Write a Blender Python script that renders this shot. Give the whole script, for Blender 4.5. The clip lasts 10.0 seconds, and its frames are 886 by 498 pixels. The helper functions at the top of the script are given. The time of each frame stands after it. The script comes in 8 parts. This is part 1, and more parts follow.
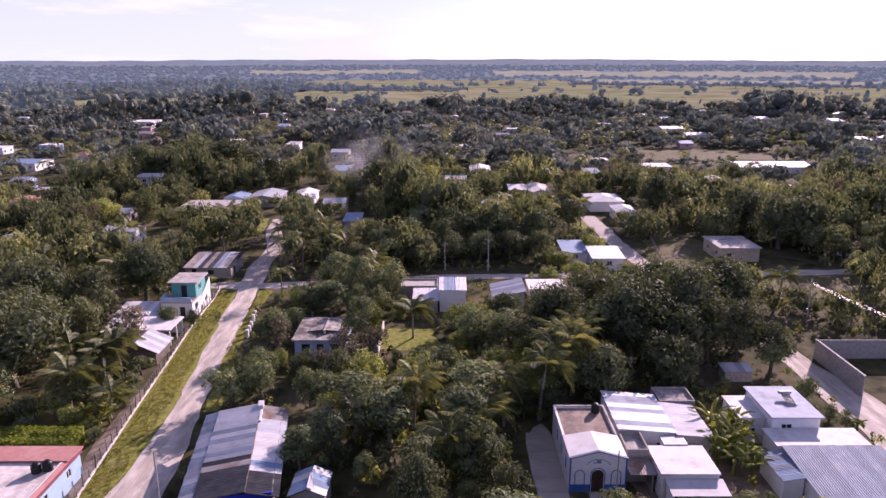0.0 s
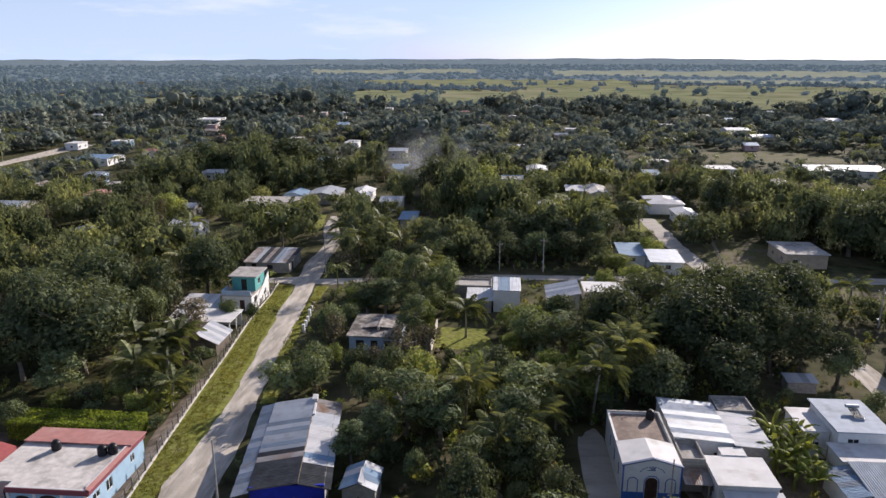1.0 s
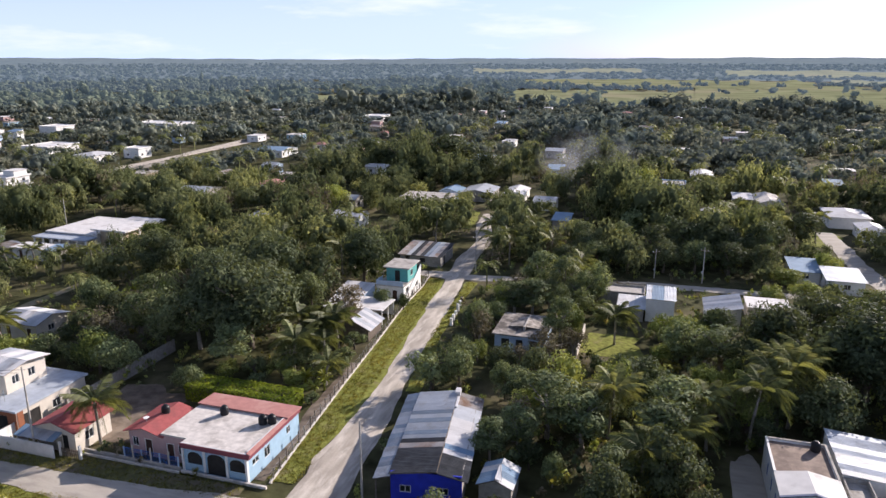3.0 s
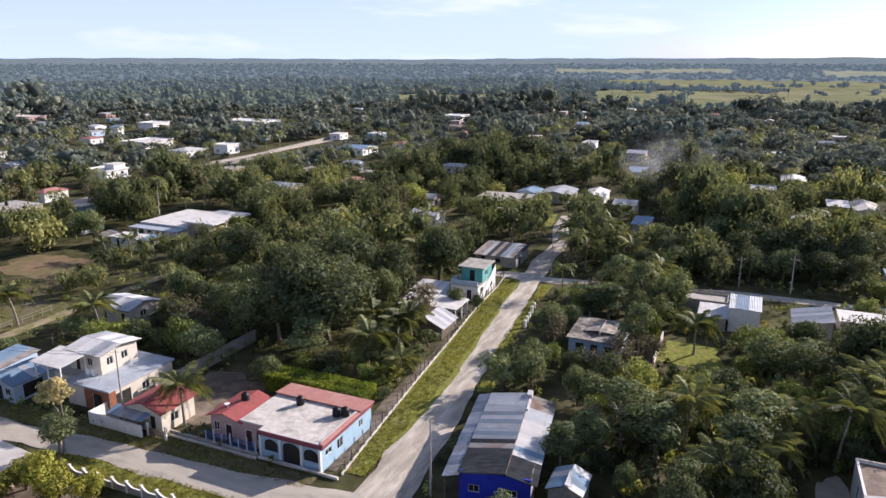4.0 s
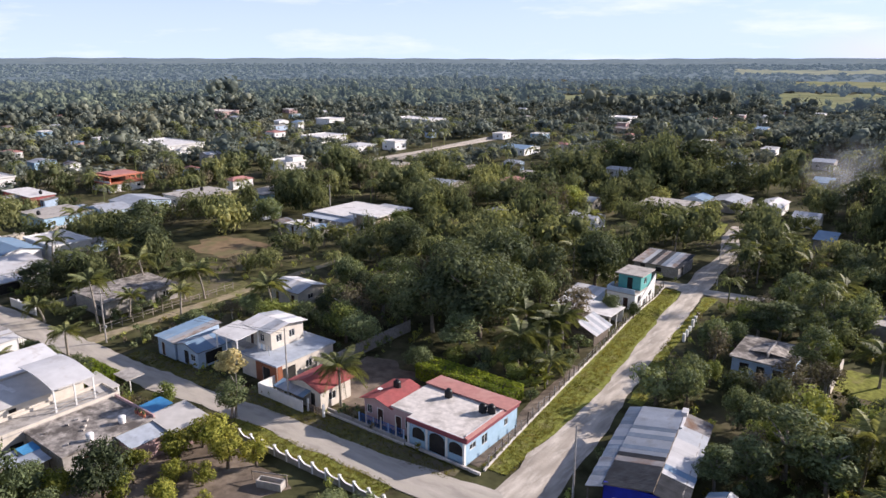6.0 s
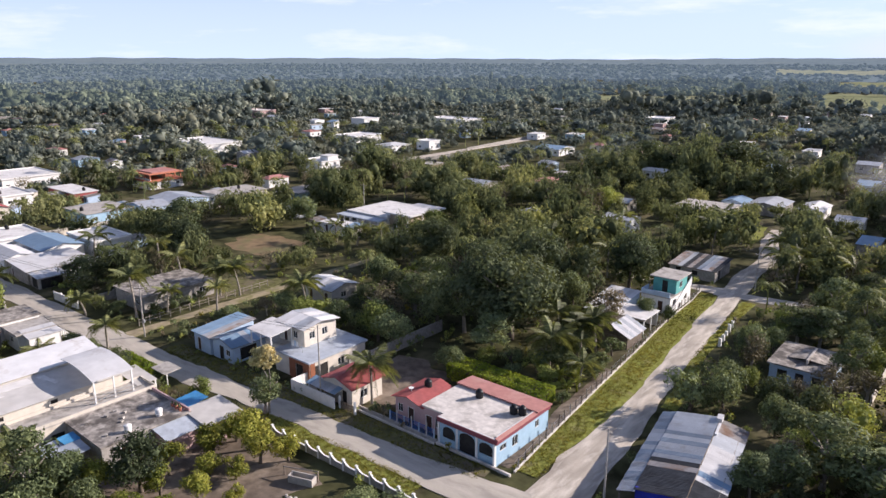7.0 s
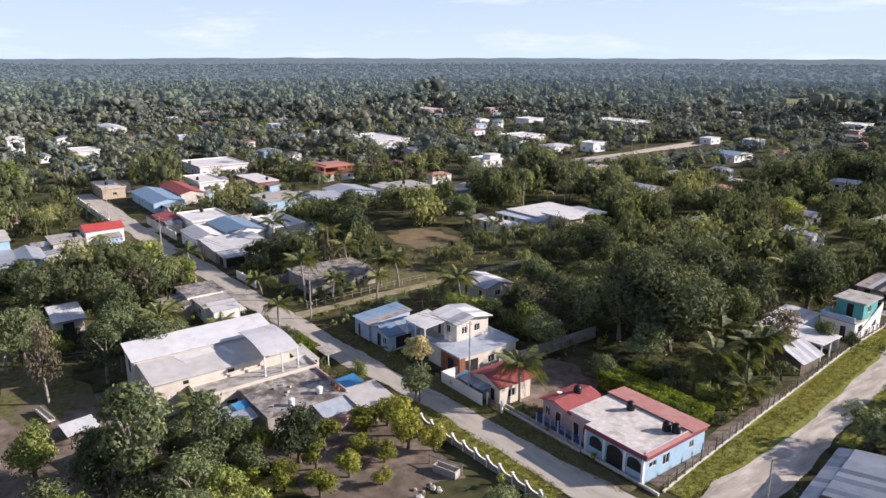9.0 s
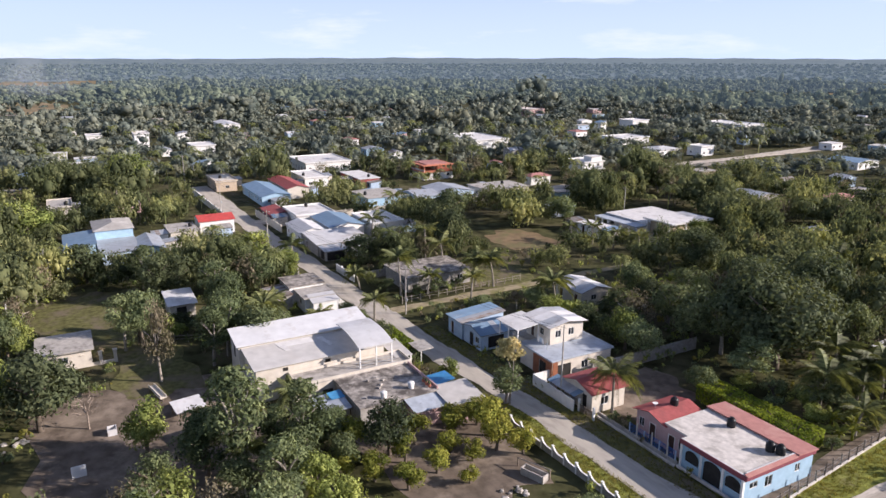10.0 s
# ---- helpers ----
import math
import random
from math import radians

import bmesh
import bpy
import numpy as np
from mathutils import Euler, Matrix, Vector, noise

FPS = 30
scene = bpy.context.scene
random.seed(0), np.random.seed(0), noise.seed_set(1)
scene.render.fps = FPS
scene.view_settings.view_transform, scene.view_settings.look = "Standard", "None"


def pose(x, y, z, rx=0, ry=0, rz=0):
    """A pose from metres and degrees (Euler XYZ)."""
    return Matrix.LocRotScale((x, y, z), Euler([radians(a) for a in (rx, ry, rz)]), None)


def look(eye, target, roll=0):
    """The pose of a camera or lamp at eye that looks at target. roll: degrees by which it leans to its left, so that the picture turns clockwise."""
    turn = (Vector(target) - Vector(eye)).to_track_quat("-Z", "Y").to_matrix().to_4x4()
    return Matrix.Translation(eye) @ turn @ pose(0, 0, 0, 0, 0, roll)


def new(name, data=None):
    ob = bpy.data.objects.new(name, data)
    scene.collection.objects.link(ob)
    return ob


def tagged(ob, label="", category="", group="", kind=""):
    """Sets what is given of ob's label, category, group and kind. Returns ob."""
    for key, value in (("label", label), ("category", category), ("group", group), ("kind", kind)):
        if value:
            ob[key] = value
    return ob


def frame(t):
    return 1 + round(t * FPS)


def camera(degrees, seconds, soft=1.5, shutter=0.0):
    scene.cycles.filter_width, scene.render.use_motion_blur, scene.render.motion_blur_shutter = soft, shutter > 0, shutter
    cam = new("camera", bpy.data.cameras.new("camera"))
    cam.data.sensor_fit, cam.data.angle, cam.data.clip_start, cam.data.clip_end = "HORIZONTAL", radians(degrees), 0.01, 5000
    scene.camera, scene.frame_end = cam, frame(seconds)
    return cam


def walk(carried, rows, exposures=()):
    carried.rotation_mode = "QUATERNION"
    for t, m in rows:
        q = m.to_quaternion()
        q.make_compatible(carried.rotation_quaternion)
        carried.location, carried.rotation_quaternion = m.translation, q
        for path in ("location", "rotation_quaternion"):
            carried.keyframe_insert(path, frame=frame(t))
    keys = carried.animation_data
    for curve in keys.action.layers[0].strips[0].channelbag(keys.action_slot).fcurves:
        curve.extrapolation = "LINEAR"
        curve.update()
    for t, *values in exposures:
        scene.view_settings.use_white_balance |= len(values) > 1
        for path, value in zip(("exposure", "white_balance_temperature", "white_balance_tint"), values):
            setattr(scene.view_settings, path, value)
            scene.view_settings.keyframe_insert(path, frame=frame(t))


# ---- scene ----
cam = camera(64.8, 10.0)
TURN = [(0.0, 0.0), (0.2, 0.2), (0.35, 0.72), (0.5, 1.47), (1.0, 4.66), (1.5, 7.85), (2.0, 11.04), (2.5, 14.23), (2.7, 15.5), (3.8, 22.57),
        (4.0, 23.84), (4.5, 27.04), (5.0, 30.32), (5.5, 33.65), (6.0, 37.04), (6.2, 38.35), (6.5, 39.3), (7.3, 39.97), (7.5, 40.2),
        (7.8, 41.55), (8.0, 42.91), (8.25, 45.2), (8.5, 47.82), (9.0, 53.08), (9.5, 58.38), (9.75, 60.4), (10.0, 61.22)]
HEIGHT = 42.0
walk(cam, [(t, pose(0, 0, HEIGHT, 90 - 15.26 + max(0.0, 0.11 * (1 - t / 2.5)), 0, a)) for t, a in TURN],
     [(0.0, 0.84, 6050, 54), (0.3, 0.7, 6050, 36), (0.5, 0.56, 6050, 26), (1.0, 0.52, 5950, 19), (2.0, 0.78, 5980, 19), (2.5, 0.76, 5980, 20), (5.0, 0.76, 5980, 21), (10.0, 0.7, 5980, 21)])

# ---- daylight: low afternoon sun ahead and to the right of the first view ----
SUN_EL, SUN_AZ = 22.5, 33.5
world = bpy.data.worlds.new("sky")
scene.world = world
world.use_nodes = True
wt = world.node_tree
sky = wt.nodes.new("ShaderNodeTexSky")
sky.sky_type, sky.sun_disc = "NISHITA", False
sky.sun_elevation, sky.sun_rotation = radians(SUN_EL), radians(SUN_AZ)
sky.air_density, sky.dust_density, sky.ozone_density = 1.0, 0.4, 2.5
soften = wt.nodes.new("ShaderNodeHueSaturation")
soften.inputs["Saturation"].default_value = 0.55
cool = wt.nodes.new("ShaderNodeMix")
cool.data_type, cool.blend_type = "RGBA", "MULTIPLY"
cool.inputs[0].default_value, cool.inputs[7].default_value = 1.0, (0.85, 0.97, 1.17, 1)
wt.links.new(sky.outputs[0], soften.inputs["Color"])
wt.links.new(soften.outputs[0], cool.inputs[6])
# pale hazy air low over the horizon
wco, updown, low, steep, hazy = wt.nodes.new("ShaderNodeTexCoord"), wt.nodes.new("ShaderNodeSeparateXYZ"), wt.nodes.new("ShaderNodeMapRange"), wt.nodes.new("ShaderNodeMath"), wt.nodes.new("ShaderNodeMix")
wt.links.new(wco.outputs["Generated"], updown.inputs[0])
wt.links.new(updown.outputs["Z"], low.inputs[0])
low.inputs[1].default_value, low.inputs[2].default_value, low.inputs[3].default_value, low.inputs[4].default_value = 0.0, 0.45, 1.0, 0.0
steep.operation = "POWER"
steep.inputs[1].default_value = 2.0
wt.links.new(low.outputs[0], steep.inputs[0])
hazy.data_type, hazy.blend_type = "RGBA", "LIGHTEN"
hazy.inputs[7].default_value = (6.8, 8.2, 10.0, 1)
wt.links.new(steep.outputs[0], hazy.inputs[0])
wt.links.new(cool.outputs[2], hazy.inputs[6])
# a few thin fair-weather clouds
wmap, cloud = wt.nodes.new("ShaderNodeMapping"), wt.nodes.new("ShaderNodeTexNoise")
wmap.inputs["Scale"].default_value, wmap.inputs["Location"].default_value = (2.2, 2.2, 13.0), (0.4, 0.0, 0.35)
cloud.inputs["Scale"].default_value, cloud.inputs["Detail"].default_value, cloud.inputs["Roughness"].default_value = 1.6, 7, 0.6
veil = wt.nodes.new("ShaderNodeMapRange")
veil.inputs[1].default_value, veil.inputs[2].default_value, veil.inputs[4].default_value = 0.54, 0.72, 0.75
puff_mix = wt.nodes.new("ShaderNodeMix")
puff_mix.data_type = "RGBA"
puff_mix.inputs[7].default_value = (9.8, 10.0, 10.5, 1)
wt.links.new(wco.outputs["Generated"], wmap.inputs["Vector"])
wt.links.new(wmap.outputs["Vector"], cloud.inputs["Vector"])
wt.links.new(cloud.outputs["Fac"], veil.inputs[0])
wt.links.new(veil.outputs[0], puff_mix.inputs[0])
wt.links.new(hazy.outputs[2], puff_mix.inputs[6])
wt.links.new(puff_mix.outputs[2], wt.nodes["Background"].inputs[0])
wt.nodes["Background"].inputs[1].default_value = 0.067
sun = new("sun", bpy.data.lights.new("sun", "SUN"))
sun.data.energy, sun.data.angle, sun.data.color = 5.0, radians(0.6), (1.0, 0.89, 0.725)
to_sun = Vector((math.sin(radians(SUN_AZ)) * math.cos(radians(SUN_EL)), math.cos(radians(SUN_AZ)) * math.cos(radians(SUN_EL)), math.sin(radians(SUN_EL))))
sun.matrix_world = look(to_sun * 100, (0, 0, 0))

# ---- materials ----


def material(name, colour, rough=0.8, metal=0.0, spread=0.25, scale=1.0, stain=None, amount=0.0, stain_scale=0.3, bump=0.0, bump_scale=8.0, pick=0.0, island=0.0, spec=0.3, stretch=None):
    """A worn surface: fine grain, broad stains of a second colour, relief, and a tone of its own for each piece."""
    m = bpy.data.materials.new(name)
    m.use_nodes = True
    t = m.node_tree
    b = t.nodes["Principled BSDF"]
    b.inputs["Roughness"].default_value, b.inputs["Metallic"].default_value = rough, metal
    b.inputs["Specular IOR Level"].default_value = spec
    co = t.nodes.new("ShaderNodeNewGeometry")
    place = t.nodes.new("ShaderNodeMapping")
    place.inputs["Scale"].default_value = stretch or (1, 1, 1)
    t.links.new(co.outputs["Position"], place.inputs["Vector"])
    fine = t.nodes.new("ShaderNodeTexNoise")
    fine.inputs["Scale"].default_value, fine.inputs["Detail"].default_value = scale, 6
    t.links.new(place.outputs["Vector"], fine.inputs["Vector"])
    ramp = t.nodes.new("ShaderNodeValToRGB")
    ramp.color_ramp.elements[0].position, ramp.color_ramp.elements[1].position = 0.3, 0.7
    ramp.color_ramp.elements[0].color = (*[c * (1 - spread) for c in colour], 1)
    ramp.color_ramp.elements[1].color = (*[min(c * (1 + spread), 0.95) for c in colour], 1)
    t.links.new(fine.outputs["Fac"], ramp.inputs["Fac"])
    out = ramp.outputs["Color"]
    if stain:
        broad = t.nodes.new("ShaderNodeTexNoise")
        broad.inputs["Scale"].default_value, broad.inputs["Detail"].default_value, broad.inputs["Roughness"].default_value = stain_scale, 7, 0.65
        t.links.new(place.outputs["Vector"], broad.inputs["Vector"])
        cut = t.nodes.new("ShaderNodeMapRange")
        cut.inputs[1].default_value, cut.inputs[2].default_value = 0.62 - 0.3 * amount, 0.78 - 0.3 * amount
        cut.inputs[4].default_value = min(1.0, 0.5 + amount)
        t.links.new(broad.outputs["Fac"], cut.inputs[0])
        mix = t.nodes.new("ShaderNodeMix")
        mix.data_type = "RGBA"
        mix.inputs[7].default_value = (*stain, 1)
        t.links.new(cut.outputs[0], mix.inputs[0])
        t.links.new(out, mix.inputs[6])
        out = mix.outputs[2]
    for amount_of, node, socket in ((pick, "ShaderNodeObjectInfo", "Random"), (island, "ShaderNodeNewGeometry", "Random Per Island")):
        if amount_of:
            src = t.nodes.new(node)
            rng_node = t.nodes.new("ShaderNodeMapRange")
            rng_node.inputs[3].default_value, rng_node.inputs[4].default_value = 1 - amount_of, 1 + amount_of
            t.links.new(src.outputs[socket], rng_node.inputs[0])
            hsv = t.nodes.new("ShaderNodeHueSaturation")
            t.links.new(rng_node.outputs[0], hsv.inputs["Value"])
            t.links.new(out, hsv.inputs["Color"])
            out = hsv.outputs["Color"]
    t.links.new(out, b.inputs["Base Color"])
    if bump:
        rel = t.nodes.new("ShaderNodeTexNoise")
        rel.inputs["Scale"].default_value, rel.inputs["Detail"].default_value = bump_scale, 5
        t.links.new(co.outputs["Position"], rel.inputs["Vector"])
        bn = t.nodes.new("ShaderNodeBump")
        bn.inputs["Strength"].default_value, bn.inputs["Distance"].default_value = bump, 0.05
        t.links.new(rel.outputs["Fac"], bn.inputs["Height"])
        t.links.new(bn.outputs["Normal"], b.inputs["Normal"])
    return m


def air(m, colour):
    """Distance haze painted onto a far material as a bluish emission."""
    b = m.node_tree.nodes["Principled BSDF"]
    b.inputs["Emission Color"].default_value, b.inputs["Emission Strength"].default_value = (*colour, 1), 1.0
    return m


def leafage(name, colour, other, through_light=0.27, pick=0.22, island=0.3, rough=0.72, glow=(1.2, 1.12, 0.62)):
    """Leaves: a mix of two greens leaf by leaf and plant by plant, with light coming through them."""
    m = bpy.data.materials.new(name)
    m.use_nodes = True
    t = m.node_tree
    b = t.nodes["Principled BSDF"]
    b.inputs["Roughness"].default_value, b.inputs["Specular IOR Level"].default_value = rough, 0.14 if rough < 0.84 else 0.0
    geo, info = t.nodes.new("ShaderNodeNewGeometry"), t.nodes.new("ShaderNodeObjectInfo")
    co = t.nodes.new("ShaderNodeTexCoord")
    patch = t.nodes.new("ShaderNodeTexNoise")
    patch.inputs["Scale"].default_value, patch.inputs["Detail"].default_value = 0.5, 3
    t.links.new(co.outputs["Object"], patch.inputs["Vector"])
    add = t.nodes.new("ShaderNodeMath")
    add.operation = "MULTIPLY_ADD"
    add.inputs[1].default_value = 0.55
    t.links.new(geo.outputs["Random Per Island"], add.inputs[0])
    shift = t.nodes.new("ShaderNodeMapRange")
    shift.inputs[1].default_value, shift.inputs[2].default_value, shift.inputs[3].default_value, shift.inputs[4].default_value = 0.3, 0.7, -0.05, 0.5
    t.links.new(patch.outputs["Fac"], shift.inputs[0])
    t.links.new(shift.outputs[0], add.inputs[2])
    mix = t.nodes.new("ShaderNodeMix")
    mix.data_type = "RGBA"
    mix.inputs[6].default_value, mix.inputs[7].default_value = (*colour, 1), (*other, 1)
    t.links.new(add.outputs[0], mix.inputs[0])
    val = t.nodes.new("ShaderNodeMapRange")
    val.inputs[3].default_value, val.inputs[4].default_value = 1 - pick, 1 + pick
    t.links.new(info.outputs["Random"], val.inputs[0])
    val2 = t.nodes.new("ShaderNodeMapRange")
    val2.inputs[3].default_value, val2.inputs[4].default_value = 1 - island, 1 + island
    t.links.new(geo.outputs["Random Per Island"], val2.inputs[0])
    stand = t.nodes.new("ShaderNodeTexNoise")
    stand.inputs["Scale"].default_value, stand.inputs["Detail"].default_value = 0.085, 4
    t.links.new(geo.outputs["Position"], stand.inputs["Vector"])
    val3 = t.nodes.new("ShaderNodeMapRange")
    val3.inputs[1].default_value, val3.inputs[2].default_value, val3.inputs[3].default_value, val3.inputs[4].default_value = 0.32, 0.68, 0.6, 1.5
    t.links.new(stand.outputs["Fac"], val3.inputs[0])
    mul0 = t.nodes.new("ShaderNodeMath")
    mul0.operation = "MULTIPLY"
    t.links.new(val.outputs[0], mul0.inputs[0])
    t.links.new(val3.outputs[0], mul0.inputs[1])
    mul = t.nodes.new("ShaderNodeMath")
    mul.operation = "MULTIPLY"
    t.links.new(mul0.outputs[0], mul.inputs[0])
    t.links.new(val2.outputs[0], mul.inputs[1])
    hsv = t.nodes.new("ShaderNodeHueSaturation")
    t.links.new(mul.outputs[0], hsv.inputs["Value"])
    tone = t.nodes.new("ShaderNodeMapRange")
    tone.inputs[1].default_value, tone.inputs[2].default_value, tone.inputs[3].default_value, tone.inputs[4].default_value = 0.32, 0.68, 0.508, 0.47
    t.links.new(stand.outputs["Fac"], tone.inputs[0])
    t.links.new(tone.outputs[0], hsv.inputs["Hue"])
    t.links.new(mix.outputs[2], hsv.inputs["Color"])
    t.links.new(hsv.outputs["Color"], b.inputs["Base Color"])
    tr = t.nodes.new("ShaderNodeBsdfTranslucent")
    warm = t.nodes.new("ShaderNodeMix")
    warm.data_type, warm.blend_type = "RGBA", "MULTIPLY"
    warm.inputs[0].default_value, warm.inputs[7].default_value = 1.0, (*glow, 1)
    t.links.new(hsv.outputs["Color"], warm.inputs[6])
    t.links.new(warm.outputs[2], tr.inputs["Color"])
    sh = t.nodes.new("ShaderNodeMixShader")
    sh.inputs[0].default_value = through_light
    t.links.new(b.outputs[0], sh.inputs[1])
    t.links.new(tr.outputs[0], sh.inputs[2])
    t.links.new(sh.outputs[0], t.nodes["Material Output"].inputs["Surface"])
    return m


LEAF = {
    "dark": leafage("mango_leaves", (0.055, 0.077, 0.041), (0.109, 0.132, 0.062)),
    "mid": leafage("broad_leaves", (0.082, 0.120, 0.062), (0.178, 0.212, 0.093)),
    "light": leafage("light_leaves", (0.137, 0.192, 0.053), (0.261, 0.300, 0.082)),
    "citrus": leafage("citrus_leaves", (0.139, 0.183, 0.031), (0.267, 0.263, 0.050)),
    "yellow": leafage("flowering_leaves", (0.4, 0.36, 0.15), (0.52, 0.48, 0.25), 0.4, 0.1, 0.3, 0.8, (1, 1, 0.8)),
    "scrub": leafage("dry_scrub", (0.12, 0.11, 0.065), (0.2, 0.175, 0.11), 0.2),
    "palm": leafage("palm_fronds", (0.099, 0.129, 0.048), (0.198, 0.218, 0.086), 0.4, 0.25, 0.3, 0.55),
    "banana": leafage("banana_leaves", (0.103, 0.154, 0.024), (0.207, 0.227, 0.048), 0.4, 0.2, 0.3, 0.4),
    "hedge": leafage("hedge_leaves", (0.176, 0.256, 0.032), (0.264, 0.336, 0.044), 0.5, 0.1, 0.4),
    # haze painted into the far leaves: bluish emission over a pale base
    "wood": air(leafage("hazed_wood_leaves", (0.105, 0.134, 0.087), (0.175, 0.203, 0.126), 0.3, 0.0, 0.2, 1.0, (1, 1, 1)), (0.022, 0.031, 0.043)),
    "far_wood": air(leafage("more_hazed_wood_leaves", (0.1, 0.125, 0.085), (0.16, 0.185, 0.115), 0.3, 0.0, 0.15, 1.0, (1, 1, 1)), (0.042, 0.058, 0.08)),
    "ridge": air(leafage("hazed_ridge_leaves", (0.090, 0.115, 0.086), (0.132, 0.156, 0.115), 0.3, 0.0, 0.1, 1.0, (1, 1, 1)), (0.068, 0.092, 0.122)),
    "garden_dark": leafage("garden_dark_leaves", (0.087, 0.110, 0.057), (0.154, 0.175, 0.081), 0.4, 0.0, 0.26, 0.85, (1.1, 1.08, 0.8)),
    "garden_mid": leafage("garden_mid_leaves", (0.120, 0.145, 0.068), (0.217, 0.232, 0.102), 0.4, 0.0, 0.26, 0.85, (1.1, 1.08, 0.8)),
    "garden_light": leafage("garden_light_leaves", (0.188, 0.220, 0.083), (0.298, 0.310, 0.127), 0.4, 0.0, 0.26, 0.85, (1.1, 1.08, 0.8)),
    # outer leaves: distance haze put into the base colours, paler and bluer
    "outer_dark": leafage("hazed_outer_dark_leaves", (0.110, 0.138, 0.121), (0.180, 0.203, 0.165), 0.3, 0.0, 0.2, 0.9, (1, 1, 0.9)),
    "outer_mid": leafage("hazed_outer_mid_leaves", (0.127, 0.150, 0.122), (0.213, 0.228, 0.172), 0.3, 0.0, 0.2, 0.9, (1, 1, 0.9)),
    "outer_light": leafage("hazed_outer_light_leaves", (0.159, 0.176, 0.122), (0.249, 0.253, 0.184), 0.3, 0.0, 0.2, 0.9, (1, 1, 0.9)),
    "grass": leafage("grass_blades", (0.13, 0.15, 0.035), (0.23, 0.22, 0.06), 0.5, 0.0, 0.4),
}
LEAF["palm"].node_tree.nodes["Principled BSDF"].inputs["Specular IOR Level"].default_value = 0.2
BARK = material("bark", (0.13, 0.105, 0.08), 0.9, spread=0.4, scale=3, bump=0.6)
PALE_BARK = material("pale_bark", (0.27, 0.24, 0.2), 0.9, spread=0.3, scale=4, bump=0.5)
CONCRETE = material("weathered_concrete", (0.42, 0.39, 0.35), 0.9, spread=0.18, scale=1.5, stain=(0.15, 0.14, 0.125), amount=0.35, stain_scale=0.45, bump=0.3)
PALE_SLAB = material("limewashed_roof_slab", (0.62, 0.575, 0.52), 0.85, spread=0.16, scale=1.6, stain=(0.36, 0.33, 0.29), amount=0.42, stain_scale=0.5, bump=0.2)
# mould on several roofs; on the derelict house it also paints shade
DARK_SLAB = material("mould_and_shade_roof_slab", (0.33, 0.3, 0.265), 0.9, spread=0.5, scale=1.6, stain=(0.1, 0.088, 0.078), amount=0.55, stain_scale=0.45, bump=0.3)
BROWN_SLAB = material("brown_roof_slab", (0.29, 0.225, 0.18), 0.9, spread=0.25, scale=1.0, stain=(0.16, 0.12, 0.10), amount=0.4, stain_scale=0.4, bump=0.3)
WHITE = material("white_wall_paint", (0.76, 0.75, 0.72), 0.75, spread=0.06, scale=1.5, stain=(0.5, 0.47, 0.42), amount=0.12, stain_scale=0.5)
WHITE_ROOF = material("white_roof_coating", (0.66, 0.64, 0.61), 0.8, spread=0.1, scale=0.8, stain=(0.4, 0.37, 0.33), amount=0.3, stain_scale=0.35, bump=0.15)
CREAM = material("cream_wall_paint", (0.6, 0.55, 0.47), 0.8, spread=0.08, scale=1.5, stain=(0.42, 0.36, 0.28), amount=0.2)
TAN = material("tan_wall_paint", (0.5, 0.4, 0.29), 0.8, spread=0.12, scale=1.5, stain=(0.3, 0.24, 0.18), amount=0.25)
PINK = material("pink_wall_paint", (0.5, 0.34, 0.325), 0.8, spread=0.08, scale=1.5, stain=(0.45, 0.28, 0.26), amount=0.2)
SKY_BLUE = material("sky_blue_wall_paint", (0.33, 0.48, 0.60), 0.75, spread=0.07, scale=1.5, stain=(0.22, 0.4, 0.5), amount=0.2)
PALE_BLUE = material("pale_blue_wall_paint", (0.42, 0.53, 0.66), 0.75, spread=0.08, scale=1.5, stain=(0.3, 0.37, 0.45), amount=0.2)
COBALT = material("cobalt_wall_paint", (0.03, 0.045, 0.45), 0.7, spread=0.15, scale=1.5, stain=(0.03, 0.03, 0.2), amount=0.25)
TRIM_BLUE = material("blue_trim_paint", (0.05, 0.14, 0.42), 0.7, spread=0.1, scale=2, stain=(0.04, 0.09, 0.25), amount=0.2)
TEAL = material("teal_wall_paint", (0.11, 0.36, 0.34), 0.75, spread=0.1, scale=1.5, stain=(0.06, 0.28, 0.27), amount=0.2)
ORANGE = material("orange_wall_paint", (0.27, 0.105, 0.055), 0.8, spread=0.12, scale=1.5, stain=(0.3, 0.15, 0.09), amount=0.3)
RED_TILE = material("red_painted_roof", (0.33, 0.085, 0.08), 0.75, spread=0.15, scale=2, stain=(0.24, 0.075, 0.07), amount=0.4, bump=0.2)
FADED_RED = material("faded_red_roof_paint", (0.4, 0.19, 0.165), 0.85, spread=0.12, scale=1.2, stain=(0.45, 0.26, 0.22), amount=0.35, bump=0.15)
MAROON = material("maroon_band_paint", (0.21, 0.06, 0.075), 0.75, spread=0.12, scale=1.5, stain=(0.22, 0.06, 0.07), amount=0.25)
BRIGHT_RED = material("bright_red_roof_paint", (0.5, 0.075, 0.065), 0.75, spread=0.12, scale=1.5, stain=(0.35, 0.07, 0.06), amount=0.25)
ORANGE_TILE = material("orange_roof_paint", (0.5, 0.19, 0.11), 0.8, spread=0.12, scale=1.5, stain=(0.45, 0.15, 0.08), amount=0.2)
BLOCK = material("bare_block_wall", (0.33, 0.31, 0.28), 0.92, spread=0.2, scale=2.5, stain=(0.2, 0.185, 0.165), amount=0.35, bump=0.5)
